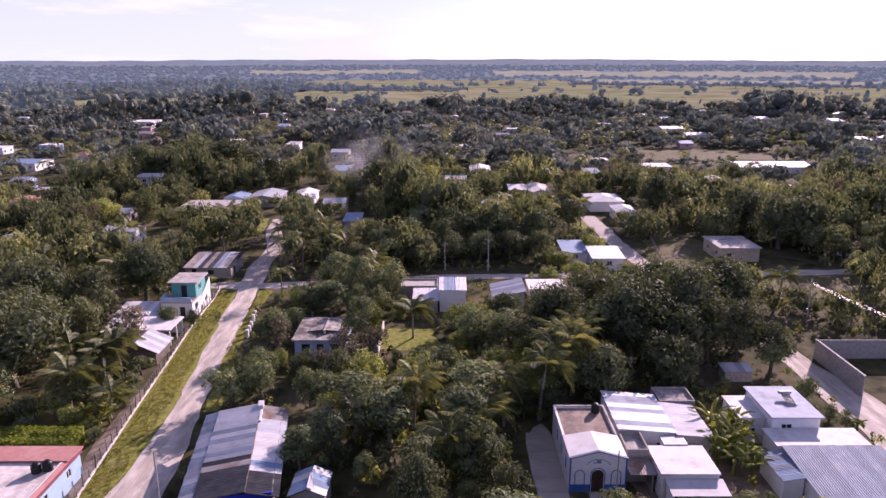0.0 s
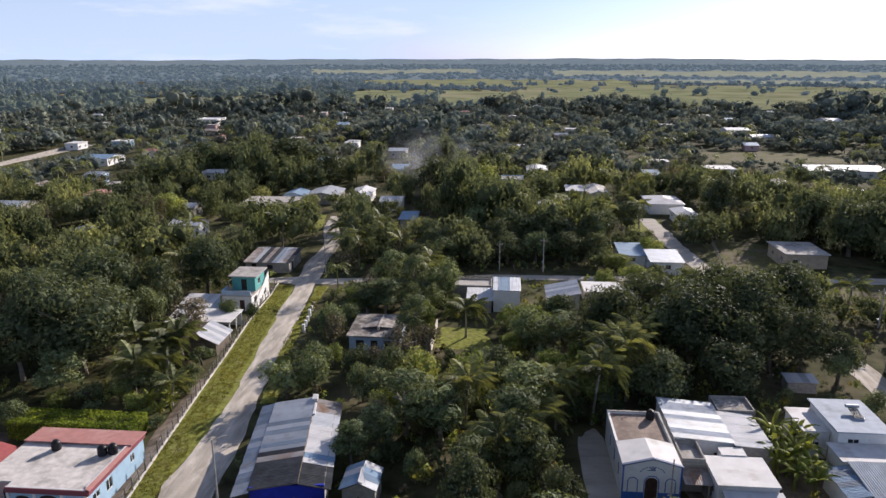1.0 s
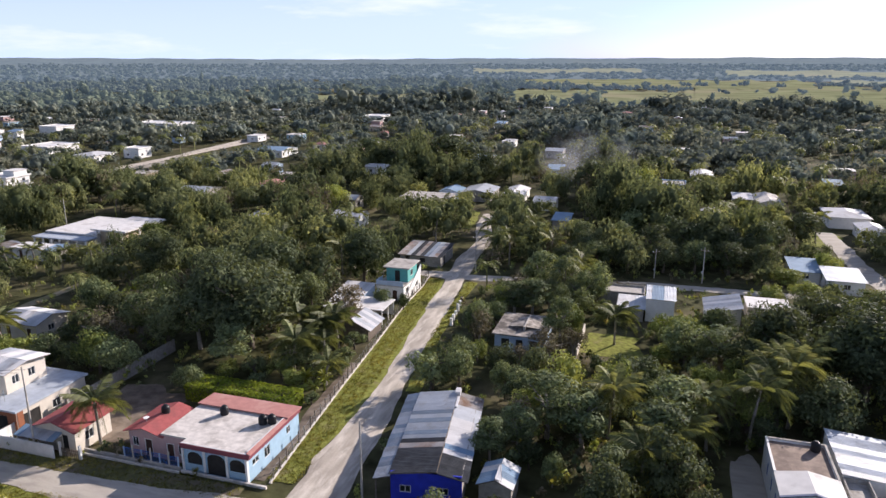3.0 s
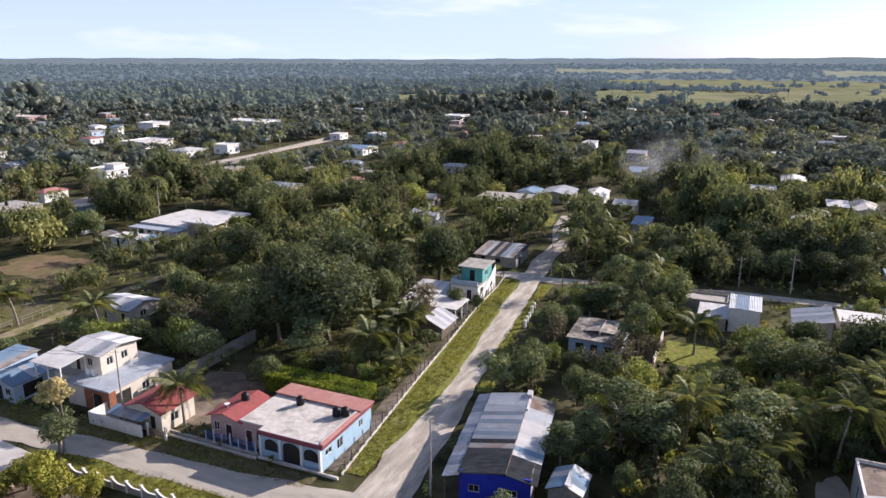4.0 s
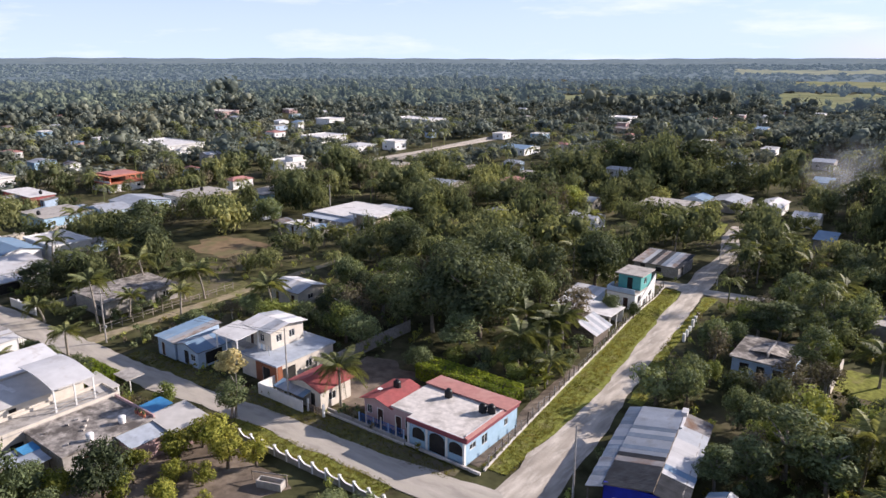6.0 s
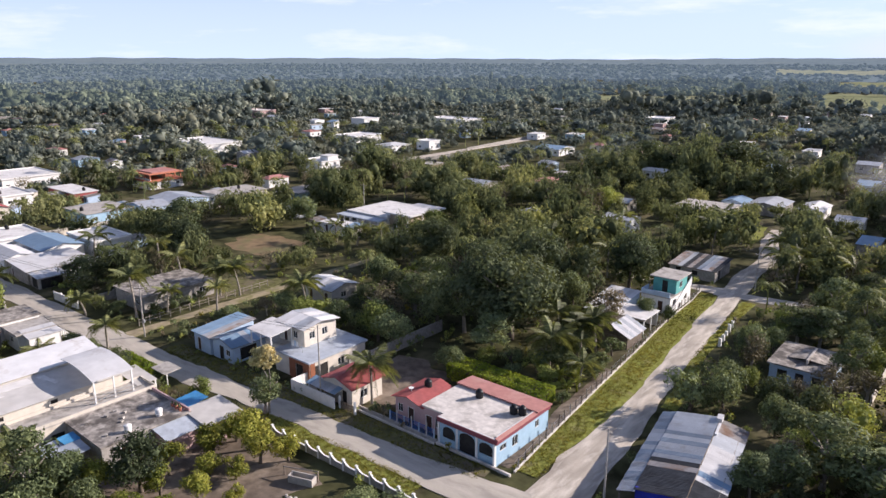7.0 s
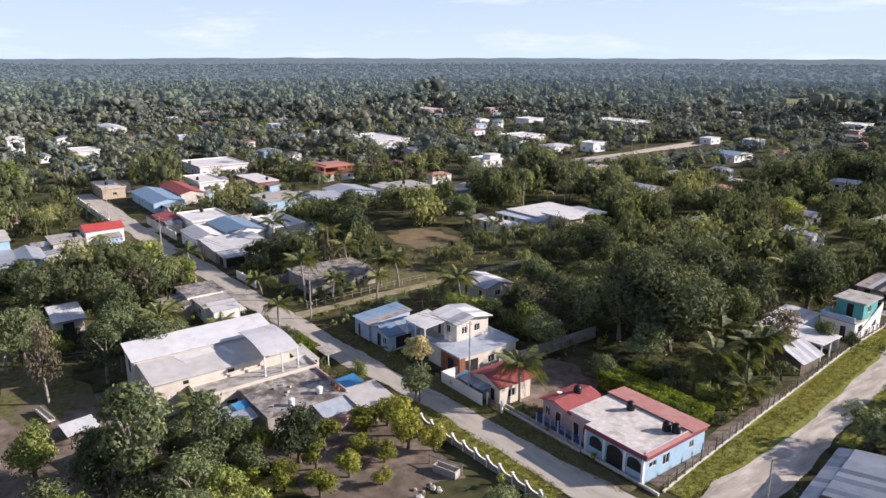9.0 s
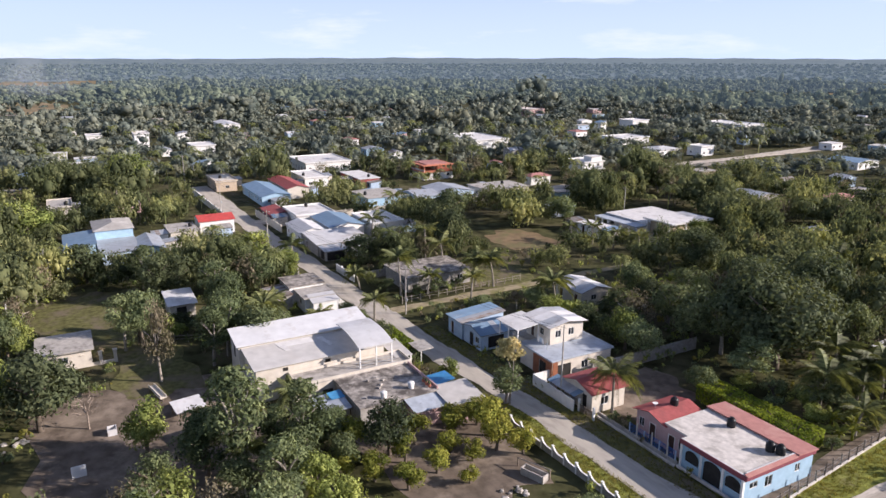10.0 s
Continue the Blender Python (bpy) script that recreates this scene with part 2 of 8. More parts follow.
FIBRE = material("worn_fibre_cement_sheet", (0.36, 0.34, 0.31), 0.9, spread=0.15, scale=0.7, stain=(0.62, 0.6, 0.57), amount=0.22, stain_scale=0.22, pick=0.12)
PALE_FIBRE = material("pale_fibre_cement_sheet", (0.5, 0.48, 0.45), 0.9, spread=0.12, scale=0.7, stain=(0.48, 0.45, 0.41), amount=0.3, stain_scale=0.3, pick=0.08)
ZINC = material("zinc_sheet", (0.46, 0.48, 0.5), 0.52, 0.45, spread=0.1, scale=0.7, stain=(0.34, 0.32, 0.3), amount=0.3, stain_scale=0.5, pick=0.13)
# darker zinc; on the ribbed roofs it puts shade into the colour
DARK_ZINC = material("dark_bluish_zinc_sheet", (0.2, 0.245, 0.3), 0.75, 0.1, spread=0.15, scale=0.7, stain=(0.3, 0.32, 0.35), amount=0.3, stain_scale=0.5, pick=0.15)
RUSTY = material("rusty_sheet", (0.29, 0.27, 0.255), 0.75, 0.1, spread=0.2, scale=0.8, stain=(0.19, 0.115, 0.075), amount=0.5, stain_scale=0.5, pick=0.3)
TARRED = material("tarred_cardboard_sheet", (0.042, 0.046, 0.053), 0.92, spread=0.3, scale=1, stain=(0.075, 0.076, 0.08), amount=0.3, pick=0.2, spec=0.12)
WHITE_SHEET = material("white_roof_sheet", (0.58, 0.575, 0.57), 0.65, 0.0, spread=0.1, scale=0.6, stain=(0.38, 0.34, 0.3), amount=0.22, stain_scale=0.4, pick=0.12)
BLUE_SHEET = material("blue_roof_sheet", (0.18, 0.27, 0.37), 0.7, 0.0, spread=0.1, scale=0.7, stain=(0.27, 0.33, 0.39), amount=0.25, pick=0.15)
TARP = material("bright_blue_tarpaulin", (0.06, 0.25, 0.48), 0.55, spread=0.12, scale=1.5, stain=(0.12, 0.4, 0.65), amount=0.3, bump=0.5, bump_scale=3)
BLUE_SLAB = material("bluish_roof_coating", (0.4, 0.44, 0.49), 0.85, spread=0.12, scale=1.2, stain=(0.26, 0.28, 0.31), amount=0.35, stain_scale=0.4, bump=0.2)
BLACK = material("black_plastic", (0.015, 0.015, 0.016), 0.45, spread=0.2)
TIMBER = material("grey_timber", (0.21, 0.17, 0.135), 0.9, spread=0.35, scale=4, stain=(0.1, 0.08, 0.065), amount=0.3, pick=0.35)
THATCH = material("dry_thatch", (0.2, 0.165, 0.12), 0.95, spread=0.4, scale=3, stain=(0.11, 0.095, 0.075), amount=0.4, bump=0.8)
DOOR = material("dark_door", (0.06, 0.03, 0.022), 0.6, spread=0.3, scale=3)
STEEL = material("painted_steel", (0.4, 0.42, 0.44), 0.5, 0.3, spread=0.1)
GLASS = material("dark_window_glass", (0.02, 0.025, 0.03), 0.12, spread=0.2, spec=0.6)
# near-black colour that stands for the shade inside openings
INSIDE_SHADE = material("painted_inside_shade", (0.03, 0.028, 0.026), 0.9, spread=0.4)
CORNICE = material("slate_blue_cornice", (0.16, 0.19, 0.27), 0.8, spread=0.1, scale=2)
LETTER = material("blue_lettering_paint", (0.16, 0.2, 0.3), 0.8, spread=0.1)
ROAD = material("limestone_gravel_road", (0.42, 0.37, 0.305), 0.95, spread=0.25, scale=0.9, stain=(0.62, 0.56, 0.475), amount=0.5, stain_scale=0.8, bump=0.5, bump_scale=3, stretch=(1, 0.22, 1))
STREET = material("worn_street", (0.41, 0.37, 0.315), 0.95, spread=0.22, scale=0.8, stain=(0.45, 0.41, 0.34), amount=0.55, stain_scale=0.9, bump=0.4, bump_scale=3, stretch=(0.3, 1, 1))
DIRT = material("bare_earth_yard", (0.155, 0.124, 0.096), 0.95, spec=0.05, spread=0.35, scale=0.6, stain=(0.3, 0.245, 0.19), amount=0.45, stain_scale=0.2, bump=0.6, bump_scale=2)
SOIL = material("ploughed_soil", (0.2, 0.14, 0.075), 0.95, spread=0.25, scale=0.5, stain=(0.14, 0.135, 0.055), amount=0.45, stain_scale=0.16, bump=0.6, bump_scale=2)
VERGE = material("verge_grass", (0.2, 0.212, 0.05), 0.95, spec=0.05, spread=0.4, scale=1.6, stain=(0.25, 0.215, 0.105), amount=0.3, stain_scale=0.35, bump=0.8, bump_scale=5)
YARD_GRASS = material("thin_yard_grass", (0.125, 0.122, 0.05), 0.95, spec=0.05, spread=0.4, scale=1.2, stain=(0.17, 0.14, 0.1), amount=0.5, stain_scale=0.2, bump=0.7, bump_scale=4)
PASTURE = material("pasture_grass", (0.215, 0.228, 0.125), 0.95, spec=0.0, spread=0.3, scale=0.02, stain=(0.29, 0.27, 0.17), amount=0.45, stain_scale=0.008, bump=0.4, bump_scale=0.5)
# far copy of the pasture, with haze added as emission
HAZED_PASTURE = air(material("hazed_pasture_grass", (0.2, 0.2, 0.11), 0.95, spec=0.0, spread=0.3, scale=0.02, stain=(0.24, 0.22, 0.13), amount=0.45, stain_scale=0.008), (0.06, 0.075, 0.085))
BURNT = material("cleared_ground", (0.24, 0.19, 0.12), 0.95, spec=0.0, spread=0.3, scale=0.03, stain=(0.14, 0.14, 0.06), amount=0.4, stain_scale=0.012)
# ground past 1500 m, its haze added as emission
HAZED_CANOPY = air(material("hazed_canopy", (0.1, 0.115, 0.095), 0.95, spec=0.0, spread=0.3, scale=0.02, stain=(0.13, 0.135, 0.09), amount=0.35, stain_scale=0.004, bump=1.0, bump_scale=0.05), (0.06, 0.082, 0.108))
GROUND = material("undergrowth_floor", (0.066, 0.066, 0.03), 0.95, spec=0.05, spread=0.6, scale=0.35, stain=(0.15, 0.128, 0.078), amount=0.42, stain_scale=0.07, bump=0.8, bump_scale=1.2)

# ---- building blocks ----


class Shape:
    """Vertices and faces gathered for one mesh."""

    def __init__(self):
        self.v, self.f = [], []

    def face(self, *pts):
        n = len(self.v)
        self.v += [tuple(p) for p in pts]
        self.f.append(tuple(range(n, n + len(pts))))

    def box(self, x0, y0, z0, x1, y1, z1):
        n = len(self.v)
        self.v += [(x0, y0, z0), (x1, y0, z0), (x1, y1, z0), (x0, y1, z0), (x0, y0, z1), (x1, y0, z1), (x1, y1, z1), (x0, y1, z1)]
        self.f += [tuple(n + i for i in q) for q in ((0, 3, 2, 1), (4, 5, 6, 7), (0, 1, 5, 4), (1, 2, 6, 5), (2, 3, 7, 6), (3, 0, 4, 7))]
        return self

    def slab(self, corners, thick):
        """A plate: its upper corners, anticlockwise from above, and its thickness."""
        n, k = len(self.v), len(corners)
        self.v += [tuple(c) for c in corners] + [(c[0], c[1], c[2] - thick) for c in corners]
        self.f += [tuple(range(n, n + k)), tuple(range(n + 2 * k - 1, n + k - 1, -1))]
        self.f += [(n + i, n + k + i, n + k + (i + 1) % k, n + (i + 1) % k) for i in range(k)]
        return self

    def tube(self, path, radii, sides=7, cap=True):
        """A round limb along a path."""
        n = len(self.v)
        path = [Vector(p) for p in path]
        for i, (p, r) in enumerate(zip(path, radii)):
            way = (path[min(i + 1, len(path) - 1)] - path[max(i - 1, 0)]).normalized()
            side = way.orthogonal().normalized()
            up = way.cross(side)
            self.v += [tuple(p + r * (math.cos(a) * side + math.sin(a) * up)) for a in [math.tau * k / sides for k in range(sides)]]
        for i in range(len(path) - 1):
            a, b = n + i * sides, n + (i + 1) * sides
            self.f += [(a + k, a + (k + 1) % sides, b + (k + 1) % sides, b + k) for k in range(sides)]
        if cap:
            self.f.append(tuple(n + (len(path) - 1) * sides + k for k in range(sides)))
        return self

    def lathe(self, x, y, profile, sides=14):
        """A turned body from (radius, height) steps."""
        n = len(self.v)
        for r, z in profile:
            self.v += [(x + r * math.cos(math.tau * k / sides), y + r * math.sin(math.tau * k / sides), z) for k in range(sides)]
        for i in range(len(profile) - 1):
            a, b = n + i * sides, n + (i + 1) * sides
            self.f += [(a + k, a + (k + 1) % sides, b + (k + 1) % sides, b + k) for k in range(sides)]
        self.f.append(tuple(n + (len(profile) - 1) * sides + k for k in range(sides)))
        return self

    def welded(self):
        """Join corners that meet and drop the faces between joined blocks."""
        seen, at = {}, []
        for p in self.v:
            at.append(seen.setdefault(tuple(round(c, 4) for c in p), len(seen)))
        faces = [tuple(at[i] for i in f) for f in self.f]
        count = {}
        for f in faces:
            count[frozenset(f)] = count.get(frozenset(f), 0) + 1
        self.v, self.f = list(seen), [f for f in faces if count[frozenset(f)] == 1]
        return self

    def mesh(self, name, mat, smooth=False):
        me = bpy.data.meshes.new(name)
        me.from_pydata(self.v, [], self.f)
        me.materials.append(mat)
        if smooth:
            me.polygons.foreach_set("use_smooth", [True] * len(me.polygons))
        me.update()
        return me


def part(name, shape, mat, parent, label="", smooth=False):
    """A Shape or a mesh as one object under a thing or a part."""
    ob = new(name, shape.mesh(name, mat, smooth) if isinstance(shape, Shape) else shape)
    ob.parent = parent
    return tagged(ob, label)


def thing(name, x, y, z, label, category, group="", turn=0.0):
    root = new(name)
    root.matrix_basis = pose(x, y, z, 0, 0, turn)
    root.empty_display_size = 0.3
    return tagged(root, label, category, group)


def setting(name, shape, mat, label, category, smooth=False):
    return tagged(new(name, shape.mesh(name, mat, smooth)), label, category, kind="structure")


def bulk_mesh(name, verts, quads, tris, mats, smooth=False):
    """A large mesh from arrays of corners and of quads and triangles."""
    me = bpy.data.meshes.new(name)
    me.vertices.add(len(verts))
    me.vertices.foreach_set("co", np.asarray(verts, np.float32).ravel())
    loops = np.concatenate([np.asarray(quads, np.int32).ravel(), np.asarray(tris, np.int32).ravel()])
    nq, nt = len(quads), len(tris)
    me.loops.add(len(loops))
    me.loops.foreach_set("vertex_index", loops)
    me.polygons.add(nq + nt)
    me.polygons.foreach_set("loop_start", np.concatenate([np.arange(nq) * 4, nq * 4 + np.arange(nt) * 3]).astype(np.int32))
    for m in mats:
        me.materials.append(m)
    me.update(calc_edges=True)
    if smooth:
        me.polygons.foreach_set("use_smooth", np.ones(nq + nt, bool))
    return me


# ---- ground, reaching the low hills on the horizon ----


def terrain(x, y):
    r = np.hypot(x, y)
    s = np.clip((r - 1500) / 3200, 0, 1)
    a = np.arctan2(x, y)
    roll = 0.5 * np.sin(a * 5.3 + 1.1) + 0.3 * np.sin(a * 13.7 + r * 0.0011) + 0.25 * np.sin(r * 0.0042 + a * 7.0)
    return s ** 1.15 * (41 + 6 * roll) + s * 5 * np.sin(x * 0.011) * np.sin(y * 0.013)


def ground_sheet():
    rings = np.concatenate([[0, 15, 30], np.arange(45, 160, 9.0), np.geomspace(165, 4850, 130)])
    n = 320
    a = np.linspace(0, math.tau, n, endpoint=False)
    R, A = np.meshgrid(rings, a, indexing="ij")
    x, y = R * np.sin(A), R * np.cos(A)
    rough_edge = np.random.default_rng(5).normal(0, 1, R.shape)
    z = terrain(x, y) + np.where(R > 1300, rough_edge * np.clip((R - 1300) / 800, 0, 1) * 0.5, 0)
    idx = np.arange(R.size).reshape(R.shape)
    nxt = np.roll(idx, -1, 1)
    q = np.stack([idx[:-1], nxt[:-1], nxt[1:], idx[1:]], -1).reshape(-1, 4)[:, ::-1]
    ob = new("ground", bulk_mesh("ground", np.stack([x, y, z], -1).reshape(-1, 3), q, np.zeros((0, 3), int), [GROUND, HAZED_CANOPY]))
    # faces past 1500 m take the canopy material with painted haze
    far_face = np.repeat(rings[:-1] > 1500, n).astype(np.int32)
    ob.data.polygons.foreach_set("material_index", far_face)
    tagged(ob, "green undergrowth and dark soil reaching low wooded hills", "ground", kind="structure")


ground_sheet()


def ribbon(name, line, widths, z, mat, label, category, wobble=0.25, step=1.5, crown=0.03):
    """A road or strip along a line, with uneven edges and a thin slab's depth."""
    rng = np.random.default_rng(abs(hash(len(name) * 131 + int(line[0][0] * 7))) % 9999)
    pts, wid = [], []
    for (a, b), (wa, wb) in zip(zip(line, line[1:]), zip(widths, widths[1:])):
        k = max(2, int(math.dist(a, b) / step))
        for i in range(k):
            f = i / k
            pts.append((a[0] + (b[0] - a[0]) * f, a[1] + (b[1] - a[1]) * f))
            wid.append(wa + (wb - wa) * f)
    pts.append(line[-1])
    wid.append(widths[-1])
    s = Shape()
    left = right = 0.0
    for i, (p, w) in enumerate(zip(pts, wid)):
        q0, q1 = pts[max(i - 1, 0)], pts[min(i + 1, len(pts) - 1)]
        d = Vector((q1[0] - q0[0], q1[1] - q0[1])).normalized()
        left, right = 0.7 * left + rng.normal(0, wobble) * 0.6, 0.7 * right + rng.normal(0, wobble) * 0.6
        for off, h in ((-w / 2 - left, -0.1), (-w / 2 - left, 0.0), (-w / 6, crown), (w / 6, crown), (w / 2 + right, 0.0), (w / 2 + right, -0.1)):
            s.v.append((p[0] + d.y * off, p[1] - d.x * off, z + h))
    for i in range(len(pts) - 1):
        for j in range(5):
            a = i * 6 + j
            s.f.append((a, a + 1, a + 7, a + 6))
    return setting(name, s, mat, label, category)


def patch_of_ground(name, x, y, rx, ry, z, mat, label, category, wild=0.22, turn=0.0, n=40):
    """A flat patch with an uneven outline."""
    rng = np.random.default_rng(int(abs(x * 13 + y * 7)) + 3)
    ph = rng.uniform(0, 6.28, 4)
    top, c, si = [], math.cos(turn), math.sin(turn)
    for k in range(n):
        a = math.tau * k / n
        f = 1 + wild * (0.5 * math.sin(3 * a + ph[0]) + 0.35 * math.sin(5 * a + ph[1]) + 0.3 * math.sin(9 * a + ph[2]))
        box = 1 / max(abs(math.cos(a)), abs(math.sin(a))) ** 0.6
        u, w = rx * f * box * math.cos(a), ry * f * box * math.sin(a)
        top.append((x + c * u - si * w, y + si * u + c * w, z))
    s = Shape()
    s.slab(top, 0.2)
    return setting(name, s, mat, label, category)


LANE_MAT = material("sandy_lane", (0.3, 0.25, 0.16), 0.95, spread=0.25, scale=0.8, stain=(0.17, 0.165, 0.05), amount=0.5, stain_scale=0.3, bump=0.4)
ROAD_A = [(-29.5, 42), (-30.4, 54), (-30.8, 66), (-31.2, 75), (-32.4, 84), (-33.4, 91), (-34.5, 102), (-35.5, 112), (-36.3, 122), (-37.2, 130), (-38.6, 140), (-39.2, 156), (-43.0, 172), (-45.0, 186)]
STREET_B = [(-24, 50.0), (-33, 49.4), (-46, 48.3), (-60, 47.9), (-72, 47.0), (-82, 45.8), (-101, 44.8), (-120, 43.8), (-140, 43.2), (-160, 42.0), (-180, 41.6), (-210, 41.0), (-245, 40)]
LANE_C = [(-103.5, 46), (-104, 56), (-104.5, 80), (-105, 104)]
STREET_D = [(-40, 127), (-20, 130), (0, 133.5), (20, 134.3), (45, 134), (80, 137), (130, 142)]
ROAD_E = [(45, 128), (43, 137), (42, 150), (41, 166), (40, 190)]
ROAD_F = [(52.8, 68), (52.1, 82), (51.0, 92), (50, 104), (47, 128)]
ROAD_G = [(-182, 40), (-182, 70), (-181, 100), (-183, 135), (-190, 165), (-200, 185), (-205, 230), (-206, 300), (-208, 345)]
LANE_W = [(-38, 128.6), (-44, 128.2), (-52, 126.8), (-60, 127)]
ROADS = [(ROAD_A, 5.2), (STREET_B, 5.6), (LANE_C, 3.0), (STREET_D, 3.4), (ROAD_E, 4.5), (ROAD_F, 5.0), (ROAD_G, 5.5)]
ribbon("road_1", ROAD_A, [8.5, 6.2, 4.9, 4.3, 3.5, 3.2, 3.3, 3.7, 4.0, 5.0, 4.2, 3.6, 3.8, 3.0], 0.06, ROAD, "pale worn limestone gravel village road with wheel tracks", "road")
ribbon("road_2", STREET_B, [6, 5.6, 4.0, 3.6, 3.6, 4.2, 4.8, 5.0, 5.0, 5.0, 5.2, 5.5, 5.5], 0.075, STREET, "pale dusty village street crossing the gravel road", "road")
ribbon("road_3", LANE_C, [3.5, 2.6, 2.0, 1.8], 0.05, LANE_MAT, "narrow sandy lane between garden fences", "road")
ribbon("road_4", STREET_D, [3.6, 3.2, 3.2, 3.2, 3.4, 3.4, 3.4], 0.05, STREET, "pale narrow lane behind the wooded plot", "road")
ribbon("road_5", ROAD_E, [4.5, 4.5, 4.4, 4.2, 4], 0.065, STREET, "grey village lane leading away between trees", "road")
ribbon("road_6", ROAD_F, [8.0, 6.4, 4.2, 3.8, 3.6], 0.07, ROAD, "pale gravel road beside a long block wall", "road")
ribbon("road_7", ROAD_G, [5.5] * 9, 0.065, ROAD, "long pale road running off through the village", "road")
ribbon("road_8", LANE_W, [4.4, 3.6, 3.0, 2.6], 0.05, ROAD, "pale side lane at the crossing", "road")
# mown verges beside the gravel road and the street
ribbon("verge_1", [(-34.5, 55), (-35.1, 66), (-35.5, 75), (-36.2, 84), (-37.2, 94), (-38.4, 105), (-39.5, 117), (-40.6, 125)], [2.6, 4.0, 4.5, 4.8, 4.6, 4.5, 4.2, 3.0], 0.035, VERGE, "mown green and yellow grass verge along the road", "verge", 0.2)
ribbon("verge_2", [(-28.6, 78), (-30.2, 88), (-31.8, 98), (-32.5, 108), (-33.0, 118), (-33.2, 125)], [1.8, 2.4, 1.8, 1.6, 1.8, 2.6], 0.03, VERGE, "patchy grass strip beside the road", "verge", 0.3)
ribbon("verge_3", [(-41.5, 45.2), (-54, 44.9), (-66, 44.2)], [2.6, 3.6, 3.4], 0.035, VERGE, "grass verge between street and scalloped fence", "verge", 0.2)
ribbon("verge_4", [(-37.6, 52.4), (-44, 51.7), (-52, 51.5), (-66, 50.6), (-80, 49.6), (-94, 48.8)], [1.6, 3.2, 3.4, 3.4, 3.4, 2.2], 0.03, YARD_GRASS, "grass strip in front of the houses", "verge", 0.2)
ribbon("verge_5", [(-46.6, 168), (-47.6, 178), (-49, 188)], [2.5, 3, 2.5], 0.035, VERGE, "bright grass verge beside the far end of the road", "verge", 0.25)
ribbon("earth_strip", [(-37.2, 54.6), (-37.6, 63), (-38.6, 74), (-39.6, 84)], [1.5, 1.7, 1.6, 1.4], 0.026, DIRT, "bare brown earth strip behind the road fence", "yard", 0.2)
patch_of_ground("lawn", -5.3, 101.2, 4.6, 4.6, 0.03, VERGE, "small sunlit yellow-green lawn with a coconut palm", "lawn")
patch_of_ground("ploughed_plot", -134, 95, 9, 7, 0.03, SOIL, "reddish brown ploughed plot ringed by trees", "field")
patch_of_ground("earth_yard_1", -61, 33, 13, 8, 0.03, DIRT, "bare brown earth of a small orchard", "yard")
patch_of_ground("earth_yard_2", -77, 6, 17, 13, 0.03, DIRT, "shaded bare earth farmyard", "yard")
patch_of_ground("earth_yard_3", -60, 62, 6, 7, 0.03, DIRT, "bare swept yard behind the small red-roofed house", "yard")
patch_of_ground("grass_plot_1", -123, 1.5, 16, 9, 0.03, YARD_GRASS, "grassy shaded paddock behind a fence", "yard")
patch_of_ground("grass_plot_2", -98, 8, 9, 5, 0.045, YARD_GRASS, "mown grass in front of the low house", "yard")
patch_of_ground("grass_plot_3", -112, 72, 7, 9, 0.04, YARD_GRASS, "grassy plot beside the sandy lane", "yard")
patch_of_ground("grass_plot_4", 55, 152, 9, 14, 0.03, YARD_GRASS, "sunlit grassy plot with rail fences", "yard")
patch_of_ground("grass_plot_5", 72, 128, 16, 8, 0.03, YARD_GRASS, "rough grass plot by the lane", "yard")
patch_of_ground("grass_plot_6", 38, 182, 5, 9, 0.03, VERGE, "bright grass beside the lane", "yard")
patch_of_ground("grass_plot_7", 120, 320, 36, 18, 0.05, YARD_GRASS, "open grassy plot among trees", "yard")
patch_of_ground("compound_yard", 27, 67, 8, 9, 0.02, DIRT, "shaded bare earth between the compound buildings", "yard", 0.1)
patch_of_ground("chapel_yard", 11.1, 66, 1.7, 8.5, 0.03, STREET, "pale paved path beside the chapel", "yard", 0.1)


def wedge(name, a0, a1, r0, r1, z, mat, label):
    """A far field between two bearings (degrees to the left) and two distances, with ragged hedge lines."""
    rng = np.random.default_rng(int(a0 * 10 + r0))
    n = 30
    near = [(r0 * (1 + rng.uniform(-0.05, 0.05)), a0 + (a1 - a0) * i / n) for i in range(n + 1)]
    far = [(r1 * (1 + rng.uniform(-0.06, 0.06)), a1 + (a0 - a1) * i / n) for i in range(n + 1)]
    s = Shape()
    for (ra, aa), (rb, ab), (rc, ac), (rd, ad) in zip(near, near[1:], far[::-1], far[::-1][1:]):
        q = []
        for r, a in ((ra, aa), (rb, ab), (rd, ad), (rc, ac)):
            x, y = -r * math.sin(radians(a)), r * math.cos(radians(a))
            q.append((x, y, float(terrain(np.array(x), np.array(y))) + z))
        s.face(*q[::-1])
    return setting(name, s, mat, label, "field")


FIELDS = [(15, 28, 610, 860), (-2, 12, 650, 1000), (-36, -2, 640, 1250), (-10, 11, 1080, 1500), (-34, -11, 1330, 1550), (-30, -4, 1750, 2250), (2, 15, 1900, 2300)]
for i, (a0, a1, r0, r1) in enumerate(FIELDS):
    # fields from 1300 m out take the grass with haze emission
    wedge("pasture_%d" % (i + 1), a0, a1, r0, r1, 0.4 + 0.3 * i, PASTURE if r0 < 1300 else HAZED_PASTURE, "wide pale green and straw pasture dotted with trees")
CLEARED = [(22, 33, 940, 1010), (38, 44, 860, 930), (64, 69, 900, 960), (86, 97, 1250, 1480), (89, 97, 590, 760)]
for i, (a0, a1, r0, r1) in enumerate(CLEARED):
    wedge("cleared_field_%d" % (i + 1), a0, a1, r0, r1, 0.5 + 0.3 * i, BURNT, "brown cleared field among the woods")

